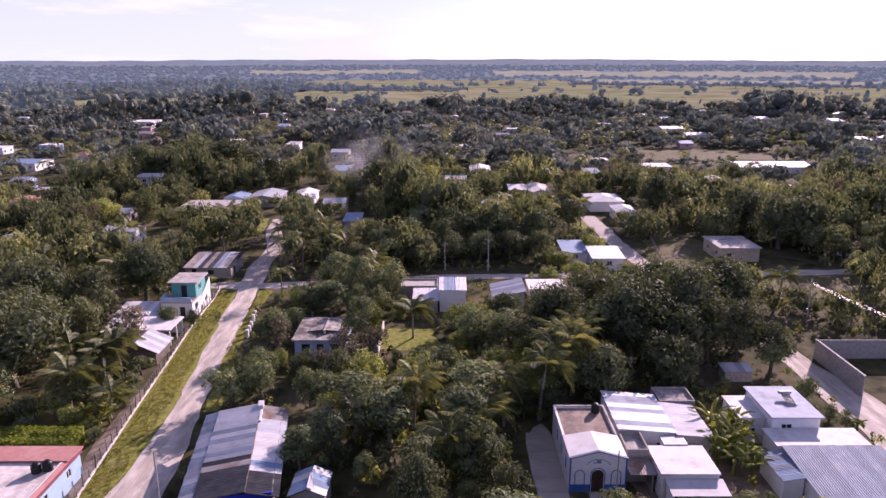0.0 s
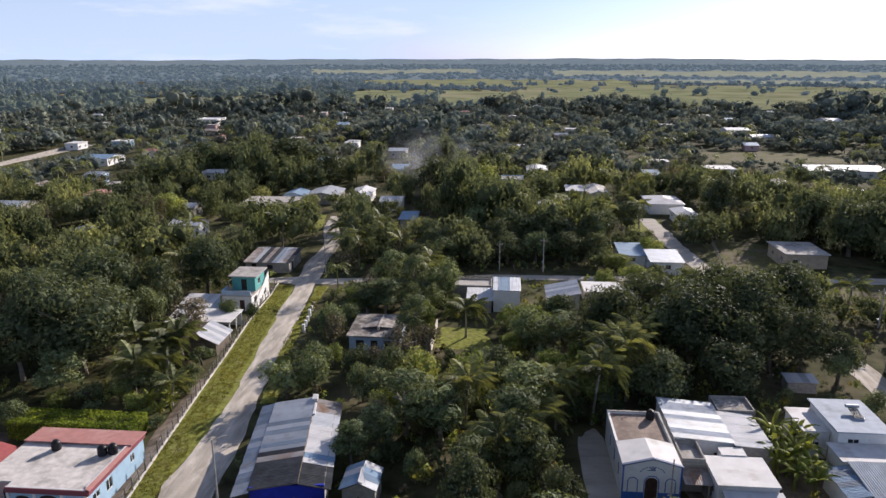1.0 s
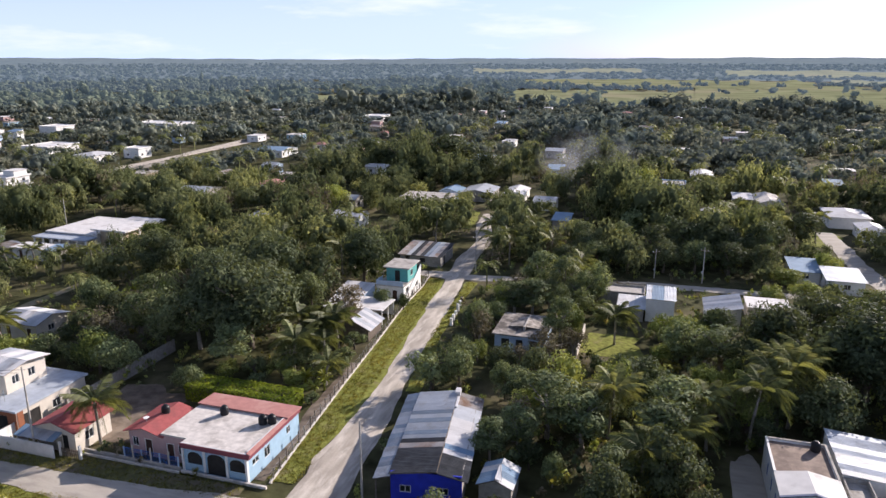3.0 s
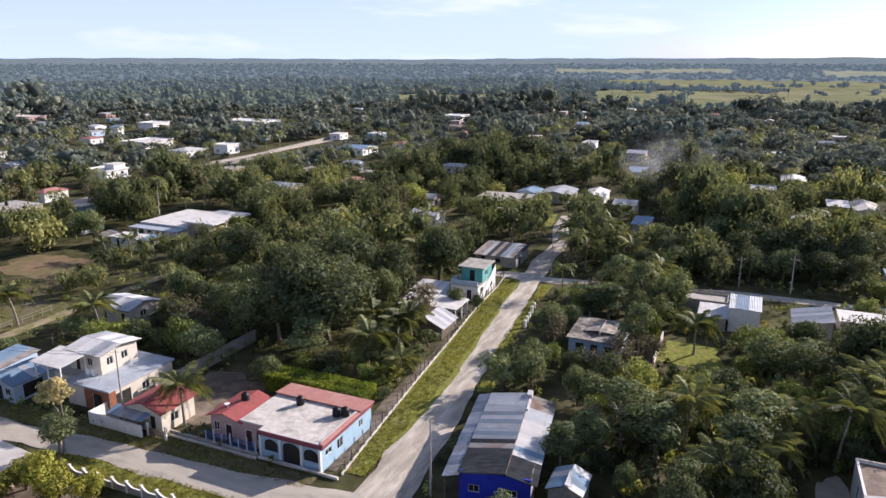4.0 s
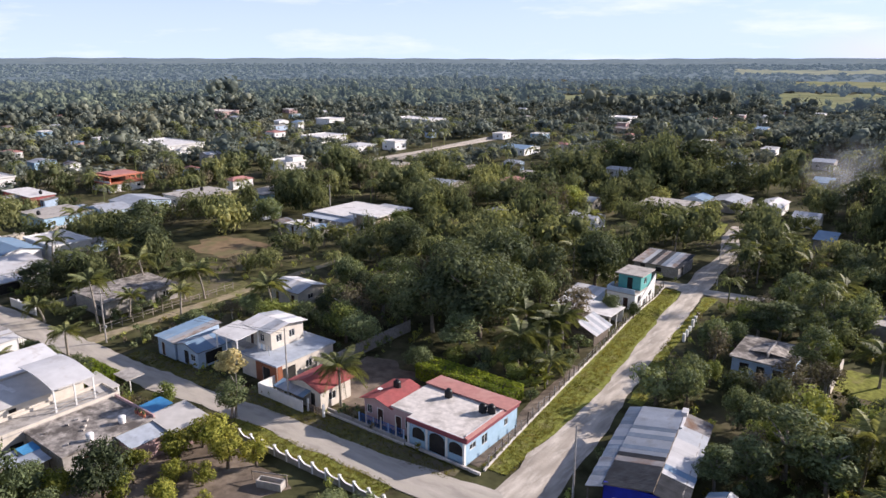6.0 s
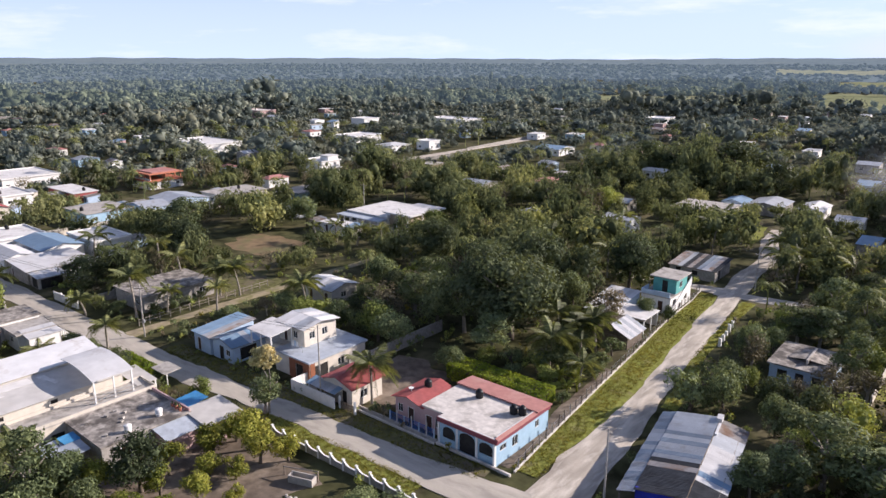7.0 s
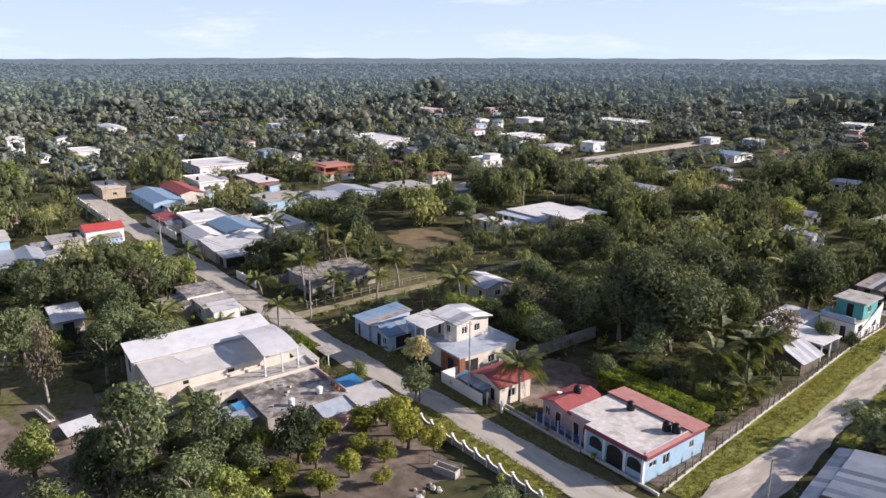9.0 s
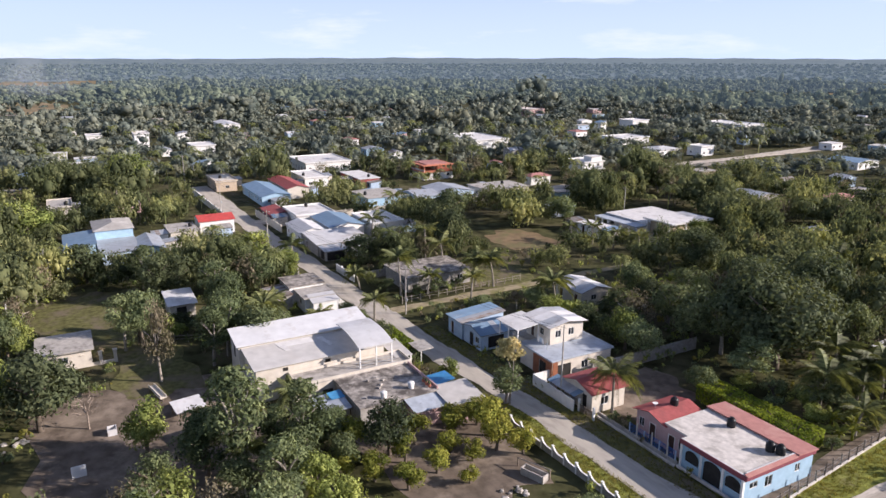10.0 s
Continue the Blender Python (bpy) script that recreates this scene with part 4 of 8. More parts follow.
house("garden_shed", "open-sided shed with white sheet roof", -123.5, 12.8, -117.0, 16.8, 2.5, CREAM, "shed", WHITE_SHEET, low="E", rise=0.6, over=0.4, sheets=[WHITE_SHEET], category="shed", holes=[("E", 1.0, 2.6, 0.02, 2.1, "open")])
house("flat_roofed_house", "low pale house with stained flat roof in a yard", -110.8, -6.2, -103.6, 0.4, 2.6, CREAM, "slab", CONCRETE, over=0.4, auto=1)


def hall():
    r = house("assembly_hall", "long cream hall with broad pale sheet roofs and clerestory step", -87.6, 18.0, -81.2, 35.4, 4.5, CREAM, "shed", PALE_FIBRE, low="E", rise=0.55, over=0.3,
              holes=[("E", 3.4, 4.1, 3.6, 4.1, "open"), ("E", 9.0, 9.8, 3.6, 4.1, "open")])
    u = house("hall_nave", "higher rear bay of the hall under a white sheet roof", -92.4, 17.4, -87.64, 35.8, 5.4, CREAM, "shed", WHITE_SHEET, low="E", rise=0.8, over=0.3, holes=[("S", 1.6, 2.8, 3.0, 5.0, "open")], category="hall")
    p = thing("terrace_canopy", -81.8, 32.6, 4.0, "raised white sheet canopy on steel posts at the hall's end", "canopy")
    bow = Shape()
    for k in range(12):
        xa, xb = -4.8 + 8.4 * k / 12, -4.8 + 8.4 * (k + 1) / 12
        za, zb = 2.72 - 0.024 * (xa + 1.9) ** 2, 2.72 - 0.024 * (xb + 1.9) ** 2
        bow.slab([(xa, -2.0, za), (xb, -2.0, zb), (xb, 2.9, zb), (xa, 2.9, za)], 0.08)
    part("canopy_roof", bow.welded(), WHITE_SHEET, p, "bowed white sheet roof")
    posts(p, [(3.4, -1.8), (3.4, 0.5), (3.4, 2.7)], -3.9, 1.96, 0.08, WHITE)
    rl = Shape()
    for z in (-0.9, -0.45, 0.0):
        rl.box(3.57, -2.5, z, 3.63, 3.0, z + 0.05)
    part("rail", rl, STEEL, p)
    wash = Shape()
    for xa, xb, ya, yb in ((-2.9, -1.3, -4.6, 0.4), (-1.3, -0.2, -4.2, -3.2), (-2.4, -0.9, 1.0, 2.1), (-0.9, 0.6, 1.6, 2.5)):
        za, zb = 4.585 + 0.55 * (3.5 - xa) / 7.0, 4.585 + 0.55 * (3.5 - xb) / 7.0
        wash.slab([(xa, ya, za), (xb, ya + 0.3, zb), (xb, yb, zb), (xa, yb - 0.2, za)], 0.02)
    part("roof_patch", wash, WHITE_ROOF, r, "whitewashed repair on the roof sheets")
    e = thing("end_roof", -81.8, 37.4, 0, "low pale sheet roof on posts at the hall's end", "canopy")
    part("sheet_roof", Shape().slab([(-3.0, -1.2, 3.45), (2.6, -1.2, 3.1), (2.6, 1.4, 3.1), (-3.0, 1.4, 3.45)], 0.07), PALE_FIBRE, e)
    posts(e, [(-2.8, 1.2), (2.4, 1.2), (-2.8, -0.9)], 0, 3.05, 0.08, WHITE)
    a = house("hall_annex", "cream side annex with pale parapet below the hall", -81.1, 22.0, -77.2, 37.6, 2.9, CREAM, "slab", CONCRETE, over=0.0, parapet=0.35, holes=[("E", 3.2, 4.6, 1.2, 1.9, "open"), ("E", 9.5, 10.2, 1.4, 2.0, "window"), ("S", 0.8, 1.8, 0.02, 2.1, "open")])
    d = house("yard_house", "house with a wide mouldy dark flat roof", -77.1, 26.8, -68.6, 37.0, 2.8, BLOCK, "slab", DARK_SLAB, over=0.1, holes=[("E", 2, 3, 0.02, 2.1, "door"), ("S", 2, 3.4, 0.9, 2.0, "window")])
    t = house("tank_house", "small house with pale sheet roof and pink edge", -69.4, 36.9, -65.0, 41.2, 2.5, PINK, "shed", PALE_FIBRE, low="E", rise=0.45, over=0.3, holes=[("S", 1.0, 1.9, 0.02, 2.0, "door"), ("E", 1.2, 3.2, 0.4, 1.9, "open")])
    house("back_room", "small lean-to with rusty sheet roof", -68.5, 32.6, -65.8, 36.6, 2.3, PINK, "shed", BLUE_SLAB, low="E", rise=0.4, over=0.25)
    tp = thing("tarpaulin", -71.6, 39.0, 2.5, "bright blue tarpaulin stretched over a yard frame", "tarpaulin")
    part("sheet", Shape().slab([(-1.6, -1.3, 0.15), (1.7, -1.4, 0.3), (1.5, 1.3, 0.5), (-1.5, 1.4, 0.35)], 0.03), TARP, tp)
    posts(tp, [(-1.4, -1.2), (1.4, -1.2), (-1.3, 1.2), (1.3, 1.2)], -2.5, 0.1, 0.05, TIMBER)
    tp2 = thing("tarpaulin", -72.4, 24.2, 2.2, "sagging pale blue tarpaulin roof beside the house", "tarpaulin")
    part("sheet", Shape().slab([(-2.6, -1.6, 0.1), (0, -1.7, -0.1), (2.4, -1.5, 0.15), (2.3, 2.2, 0.35), (0, 2.3, 0.2), (-2.5, 2.3, 0.4)], 0.03), BLUE_SLAB, tp2)
    part("flap", Shape().slab([(-2.4, 0.6, 0.42), (-0.6, 0.7, 0.36), (-0.5, 2.4, 0.4), (-2.5, 2.4, 0.5)], 0.03), TARP, tp2, "bright blue flap")
    posts(tp2, [(-2.4, -1.4), (2.2, -1.4), (-2.3, 2.0), (2.1, 2.0)], -2.2, 0.1, 0.05, TIMBER)
    um = thing("yard_canopy", -82.6, 41.8, 0, "small pale umbrella-like street canopy on a post", "canopy")
    part("post", Shape().box(-0.06, -0.06, 0, 0.06, 0.06, 2.5), WHITE, um)
    part("top", Shape().slab([(-1.7, -1.2, 2.5), (1.7, -1.2, 2.5), (1.7, 1.2, 2.6), (-1.7, 1.2, 2.6)], 0.1), CONCRETE, um)
    for x, y, z in ((-69.6, 30.2, 3.0), (-70.4, 34.2, 3.0)):
        b = thing("roof_bucket", x, y, z, "white plastic bucket on the flat roof", "bucket")
        part("bucket", Shape().lathe(0, 0, [(0.35, 0), (0.42, 0.75), (0.34, 0.82)]), WHITE, b, smooth=True)


hall()

# ---- workshop beside the gravel road ----


def workshop():
    rng = random.Random(4)
    root = thing("workshop", -20.7, 64.2, 0, "long cobalt-blue workshop under patched sheet roofs", "workshop", turn=9)
    s = Shape()
    wall_run(s, "x", -3.4, 3.6, -8.4, -8.24, -0.1, 3.4, [(-2.5, -1.4, 1.2, 2.0), (1.2, 2.3, 1.2, 2.0)])
    part("wall", s.welded(), COBALT, root, "cobalt-blue front wall")
    for a in (-2.5, 1.2):
        fill_opening(root, "x", a, a + 1.1, -8.4, -8.24, 1.2, 2.0, "window", WHITE)
    for x0, x1, m in ((-3.4, -3.24, COBALT), (3.44, 3.6, BLOCK)):
        part("wall", Shape().box(x0, -8.24, -0.1, x1, 8.3, 3.2), m, root)
    part("wall", Shape().box(-3.4, 8.14, -0.1, 3.6, 8.3, 3.2), BLOCK, root)
    lay = [(-8.7, -5.0, [TARRED]), (-5.0, -2.2, [TARRED, TARRED, RUSTY]), (-2.2, 0.2, [DARK_ZINC, ZINC, DARK_ZINC]), (0.2, 3.0, [ZINC, DARK_ZINC, ZINC]), (3.0, 5.6, [DARK_ZINC, ZINC]), (5.6, 8.6, [ZINC])]
    for y0, y1, mats in lay:
        sheeted_slope(root, (-3.5, y1, 3.3), (-3.5, y0, 3.3), (1.2, y1, 3.9), mats, rng)
    part("roof_frame", Shape().slab([(-3.5, -8.6, 3.26), (1.2, -8.6, 3.86), (1.2, 8.5, 3.86), (-3.5, 8.5, 3.26)], 0.1), TIMBER, root)
    for y0, y1, mats in ((-8.7, -5.0, [TARRED]), (-5.0, 2.4, [BLUE_SHEET, WHITE_SHEET, WHITE_SHEET]), (2.4, 8.4, [RUSTY, ZINC])):
        sheeted_slope(root, (4.2, y0, 3.0), (4.2, y1, 3.0), (1.2, y0, 3.75), mats, rng)
    part("roof_frame", Shape().slab([(1.2, -8.6, 3.71), (4.2, -8.6, 2.96), (4.2, 8.3, 2.96), (1.2, 8.3, 3.71)], 0.08), TIMBER, root)
    sheeted_slope(root, (-5.0, 8.6, 2.85), (-5.0, -9.0, 2.85), (-3.3, 8.6, 3.28), [DARK_ZINC, ZINC, DARK_ZINC], rng)
    part("eave_frame", Shape().slab([(-5.0, -9.0, 2.8), (-3.4, -9.0, 3.22), (-3.4, 8.6, 3.22), (-5.0, 8.6, 2.8)], 0.05), TIMBER, root)
    posts(root, [(-4.8, -8.7), (-4.8, -4.4), (-4.8, 0), (-4.8, 4.2), (-4.8, 8.3)], 0, 2.75, 0.07, TIMBER)
    part("gable_cap", Shape().box(0.9, 7.4, 3.75, 1.5, 8.6, 4.25), WHITE_SHEET, root, "pale sheet cap at the ridge end")
    part("gable_cap", Shape().box(1.25, 4.4, 3.78, 1.5, 7.0, 3.98), WHITE_SHEET, root)
    for x, y in ((-22, 56), (-17, 56), (-22, 71), (-17, 71), (-24.4, 60), (-24.4, 68), (-16, 63)):
        PROTECT.append((x, y, 2.5))
    house("lean_shed", "small bluish sheet-roofed shed beside the workshop", -14.4, 57.4, -11.2, 61.0, 2.4, BLOCK, "gable", BLUE_SHEET, low="y", rise=0.8, over=0.2, sheets=[BLUE_SHEET, ZINC], category="shed")
    j = thing("ridge_flap", -12.6, 58.2, 3.3, "loose bent white sheet on the shed ridge", "sheet")
    part("flap", Shape().slab([(-0.2, -0.9, 0.05), (0.55, -1.0, -0.12), (0.2, 0.2, 0.1), (-0.05, 1.5, 0.12), (-0.25, 1.4, 0.1)], 0.03), WHITE_SHEET, j)


workshop()

# ---- chapel and the white compound ----


def chapel():
    r = thing("chapel", 15.5, 66.9, 0, "small white chapel with blue trim, arched door and white front roof", "chapel")
    s = Shape()
    wall_run(s, "x", -2.85, 2.85, -5.4, -5.2, -0.1, 3.3, [(-0.62, 0.62, -0.1, 2.5)])
    part("front_wall", s.welded(), WHITE, r)
    g = Shape()
    for y in (-5.4, -5.2):
        g.face((-2.85, y, 3.3), (2.85, y, 3.3), (2.85, y, 3.75), (0, y, 4.55), (-2.85, y, 3.75))
    part("gable_wall", g, WHITE, r)
    part("door", Shape().box(-0.6, -5.3, 0, -0.02, -5.26, 2.5), DOOR, r, "dark brown arched door leaf")
    part("door", Shape().box(0.02, -5.3, 0, 0.6, -5.26, 2.5), DOOR, r)
    archway(r, -0.62, 0.62, -5.3, 0, 2.5, WHITE)
    part("plinth_band", Shape().box(-2.87, -5.44, -0.05, -0.72, -5.4, 0.85), TRIM_BLUE, r, "blue painted base band")
    part("plinth_band", Shape().box(0.72, -5.44, -0.05, 2.87, -5.4, 0.85), TRIM_BLUE, r)
    part("corner_stripe", Shape().box(-2.87, -5.45, 0.85, -2.72, -5.4, 3.75), TRIM_BLUE, r)
    part("corner_stripe", Shape().box(2.72, -5.45, 0.85, 2.87, -5.4, 3.75), TRIM_BLUE, r)
    for sg in (-1, 1):
        part("cornice", Shape().slab([(-0.02, -5.5, 4.66), (2.95, -5.5, 3.84), (2.95, -5.2, 3.84), (-0.02, -5.2, 4.66)] if sg > 0 else [(-2.95, -5.5, 3.84), (0.02, -5.5, 4.66), (0.02, -5.2, 4.66), (-2.95, -5.2, 3.84)], 0.14), CORNICE, r)

    def arch_line(x0, x1, z0, z1, name):
        b = Shape()
        w, half, mid = 0.09, (x1 - x0) / 2, (x0 + x1) / 2
        b.box(x0, -5.43, z0, x0 + w, -5.4, z1)
        b.box(x1 - w, -5.43, z0, x1, -5.4, z1)
        for k in range(10):
            a0, a1 = math.pi * k / 10, math.pi * (k + 1) / 10
            q = [(mid + rr * math.cos(a), z1 + rr * math.sin(a)) for rr, a in ((half, a0), (half, a1), (half - w, a1), (half - w, a0))]
            b.face(*[(x, -5.43, z) for x, z in q])
        part(name, b, TRIM_BLUE, r)
    arch_line(-2.35, -1.3, 0.85, 2.0, "blind_arch")
    arch_line(1.3, 2.35, 0.85, 2.0, "blind_arch")
    arch_line(-0.75, 0.75, 0.0, 2.0, "door_surround")
    for k in range(11):  # writing too small to read, as short bars on a curve
        a = math.pi * (0.14 + 0.72 * k / 10)
        x, z = 1.25 * math.cos(a), 2.75 + 0.95 * math.sin(a)
        part("sign_bar", Shape().box(x - 0.08, -5.425, z - 0.05, x + 0.08, -5.4, z + 0.05), LETTER, r)
    for x, z, w in ((0, 3.55, 0.28), (-0.1, 3.3, 0.4), (0.05, 3.42, 0.2)):
        part("emblem_bar", Shape().box(x - w, -5.425, z - 0.05, x + w, -5.4, z + 0.05), LETTER, r)
    s = Shape()
    wall_run(s, "y", -5.2, 5.6, -2.85, -2.65, -0.1, 3.75, [(-3.4, -2.7, 1.2, 2.7), (-0.8, -0.1, 1.2, 2.7), (2.0, 2.7, 1.2, 2.7)])
    part("side_wall", s.welded(), WHITE, r)
    for a in (-3.4, -0.8, 2.0):
        fill_opening(r, "y", a, a + 0.7, -2.85, -2.65, 1.2, 2.7, "window", TRIM_BLUE)
    part("side_wall", Shape().box(2.65, -5.2, -0.1, 2.85, 5.6, 3.75), WHITE, r)
    part("back_wall", Shape().box(-2.65, 5.4, -0.1, 2.65, 5.6, 3.75), WHITE, r)
    part("roof", Shape().slab([(-2.9, -5.2, 3.8), (0, -5.2, 4.6), (0, -1.0, 4.35), (-2.9, -1.0, 3.8)], 0.12), WHITE_ROOF, r, "white coated front roof")
    part("roof", Shape().slab([(0, -5.2, 4.6), (2.9, -5.2, 3.8), (2.9, -1.0, 3.8), (0, -1.0, 4.35)], 0.12), WHITE_ROOF, r)
    part("roof", Shape().box(-2.7, -1.0, 3.4, 2.7, 5.45, 3.55), BROWN_SLAB, r, "brown weathered flat roof")
    part("roof_edge", Shape().box(-2.9, -1.0, 3.752, -2.66, 5.65, 3.86), WHITE, r)
    part("roof_edge", Shape().box(2.66, -1.0, 3.752, 2.9, 5.65, 3.86), CONCRETE, r)
    part("roof_edge", Shape().box(-2.66, 5.42, 3.752, 2.66, 5.65, 3.86), CONCRETE, r)
    water_tank(17.2, 71.4, 3.56)
    for x, y, z in ((12.6, 61.5, 1), (18.3, 61.5, 1), (12.6, 72, 3), (18.3, 72, 3), (15.5, 61.4, 0.2), (12.5, 66, 0.5)):
        PROTECT.append((x, y, z))
    p = thing("street_pole", 17.2, 60.6, 0, "thin pale pole in front of the chapel", "pole")
    part("shaft", Shape().tube([(0, 0, 0), (0, 0, 5.2)], [0.08, 0.06]), CONCRETE, p)
    pp = thing("path", 15.4, 58.5, 0.04, "pale concrete path to the chapel door", "path")
    part("slab", Shape().box(-0.8, -3, -0.1, 0.8, 2.9, 0.03), CONCRETE, pp)


chapel()
house("zinc_roofed_house", "building under long ribbed zinc roof beside the chapel", 18.9, 67.3, 25.0, 76.0, 3.3, WHITE, "shed", ZINC, low="E", rise=0.5, over=0.15, sheets=[ZINC, BLUE_SLAB, ZINC, ZINC], holes=[("S", 4.2, 5.2, 0.02, 2.1, "open")])
house("white_sheet_house", "room under a white sheet roof crossed by palm shadows", 25.1, 66.9, 28.9, 74.0, 3.0, BLOCK, "shed", WHITE_SHEET, low="E", rise=0.3, over=0.15, sheets=[WHITE_SHEET], holes=[("S", 1.0, 2.6, 0.02, 2.1, "open")])
house("white_front_house", "white front house with white coated flat roof", 21.4, 60.0, 27.0, 65.0, 2.9, WHITE, "slab", WHITE_ROOF, over=0.12, holes=[("S", 0.8, 1.8, 0.02, 2.1, "door"), ("S", 3.2, 4.4, 0.9, 2.0, "window"), ("W", 1.5, 2.6, 0.9, 2.0, "window")])
house("front_porch", "lower white porch roof in front of the white house", 21.8, 57.6, 27.2, 59.8, 2.2, WHITE, "shed", WHITE_SHEET, low="S", rise=0.3, over=0.1, walls="W", category="porch")
house("link_room", "pale flat-roofed link room with a skylight", 23.2, 65.2, 25.6, 66.7, 3.0, WHITE, "slab", WHITE_ROOF, over=0.05)
house("stair_room", "small grey block stair room with an open top", 18.9, 63.6, 21.0, 67.1, 2.9, BLOCK, "slab", CONCRETE, over=0.1, parapet=0.5, holes=[("S", 0.4, 1.3, 0.02, 2.1, "open")])
house("cooking_shed", "rusty sheet-roofed open cooking shed", 18.8, 61.2, 21.1, 63.4, 2.2, BLOCK, "shed", ZINC, low="S", rise=0.3, over=0.2, sheets=[BLUE_SHEET, RUSTY], walls="EN", category="shed")
house("block_store", "unfinished block store behind the zinc roof", 25.4, 74.4, 29.6, 78.0, 2.9, BLOCK, "slab", DARK_SLAB, over=0.0, parapet=0.35)
house("raised_house", "white two-level house with broad pale roof slab", 36.2, 69.0, 41.4, 76.0, 4.2, WHITE, "slab", BLUE_SLAB, over=0.3, thick=0.14, holes=[("S", 1.0, 2.2, 2.4, 3.4, "window"), ("W", 2, 3.2, 2.2, 3.2, "window")])
house("raised_house_wing", "low white wing with pale roof", 33.4, 70.6, 36.1, 75.6, 3.2, WHITE, "slab", WHITE_ROOF, over=0.2, holes=[("S", 0.8, 1.8, 0.9, 2.0, "window")])
house("white_terrace_house", "white house with wide white coated roof", 35.2, 65.4, 44.9, 68.7, 2.8, WHITE, "slab", WHITE_ROOF, over=0.2)
# dark sheets paint in the shade of a slope turned from the sun
house("ribbed_roof_house", "low house under broad bluish ribbed sheet roof", 35.6, 57.0, 45.6, 65.0, 2.3, WHITE, "shed", ZINC, low="S", rise=0.7, over=0.2, sheets=[DARK_ZINC], holes=[("S", 1, 2, 0.02, 2, "door")])
house("ribbed_side_shed", "small side shed with pale blue sheet roof", 33.4, 60.0, 35.4, 65.0, 2.2, WHITE, "shed", BLUE_SHEET, low="W", rise=0.4, over=0.15, sheets=[DARK_ZINC, BLUE_SHEET], category="shed")
pan = thing("solar_heater", 39.4, 72.4, 4.36, "dark solar water heater lying on the white roof", "solar heater")
for i in range(10):
    part("tube", Shape().tube([(-0.5 + i * 0.1, -0.9, 0.2), (-0.5 + i * 0.1, 0.9, 0.55)], [0.035, 0.035], 6), BLACK, pan)
part("tank", Shape().tube([(-0.7, 1.0, 0.65), (0.7, 1.0, 0.65)], [0.2, 0.2], 10), STEEL, pan)
part("stand", Shape().box(-0.55, -0.95, 0, 0.55, -0.85, 0.18), STEEL, pan)
pl = thing("block_enclosure", 58, 92, 0, "tall unroofed grey block enclosure beside the gravel road", "wall")
for b in ((-4.0, 2.0, 14, 2.18), (-4.0, -10, -3.82, 2.0), (13.8, -10, 14, 2.0)):
    part("wall", Shape().box(b[0], b[1], -0.1, b[2], b[3], 2.9), BLOCK, pl)
part("coping", Shape().box(-4.05, -10, 2.902, -3.77, 2.23, 2.98), CONCRETE, pl)
PROTECT += [(54, 90, 1), (54, 84, 1), (60, 94, 2.5), (66, 94, 2.5), (51, 90, 0), (53, 82, 0), (55, 76, 0)]

# ---- beyond: houses by the far crossing, mid-distance and far ----


def teal_house():
    t = house("teal_house", "white and pale green two-storey house by the crossing", -47.2, 110.4, -42.0, 119.6, 2.7, WHITE, "slab", CONCRETE, over=0.1,
              holes=[("S", 0.8, 1.8, 0.9, 2.0, "window"), ("E", 1.2, 2.7, 0.02, 2.2, "open"), ("E", 3.6, 5.1, 0.02, 2.2, "open"), ("E", 6.2, 7.6, 0.9, 2.1, "window"), ("S", 3.0, 4.0, 0.02, 2.1, "door")])
    part("stair_wall", Shape().slab([(2.62, -4.4, 0.5), (2.76, -4.4, 0.5), (2.76, 4.4, 4.6), (2.62, 4.4, 4.6)], 1.5), WHITE, t, "sloping white stair parapet")
    part("terrace_wall", Shape().box(-2.6, -4.7, 2.88, 2.5, -4.56, 3.7), PALE_BLUE, t, "pale terrace parapet")
    part("terrace_wall", Shape().box(-2.6, -4.56, 2.88, -2.46, -1.8, 3.7), PALE_BLUE, t)
    house("teal_upper_room", "teal upper room with overhanging concrete slab", -46.2, 112.9, -42.1, 117.8, 2.6, TEAL, "slab", CONCRETE, z=2.9, over=0.5, holes=[("S", 1.6, 2.6, 0.02, 2.1, "open"), ("E", 1.5, 2.7, 0.8, 1.9, "window")], category="upper storey")
    house("open_carport", "white flat-roofed open carport on posts", -47.4, 98.8, -41.4, 104.2, 2.5, WHITE, "slab", WHITE_ROOF, over=0.2, walls="N", thick=0.12, category="carport")
    p = thing("carport_posts", -44.4, 101.4, 0, "slim white carport roof posts", "posts")
    posts(p, [(-2.9, -2.5), (0, -2.5), (2.9, -2.5), (2.9, 0.2), (2.9, 2.6)], 0, 2.5, 0.08, WHITE)
    house("plank_shed", "grey plank shed with thatch and a pale sheet slope", -46.6, 91.8, -40.8, 96.8, 1.9, TIMBER, "gable", THATCH, low="y", rise=1.5, over=0.3, category="shed")
    w = thing("roof_patch", -42.0, 94.3, 1.95, "pale sheets laid over the shed's thatch", "roof sheet")
    sheeted_slope(w, (1.75, -2.9, -0.05), (1.75, 2.9, -0.05), (-1.6, -2.9, 1.5), [WHITE_SHEET, ZINC], random.Random(3))
    house("pale_lean_to", "pale sheet lean-to behind the carport", -52.6, 105.4, -47.4, 110.2, 2.5, PALE_BLUE, "shed", WHITE_SHEET, low="S", rise=0.5, over=0.2, sheets=[WHITE_SHEET])
    house("pale_lean_to", "low worn sheet lean-to", -51.6, 98.6, -47.8, 103.0, 2.3, BLOCK, "shed", ZINC, low="S", rise=0.5, over=0.2, sheets=[WHITE_SHEET, RUSTY])


teal_house()


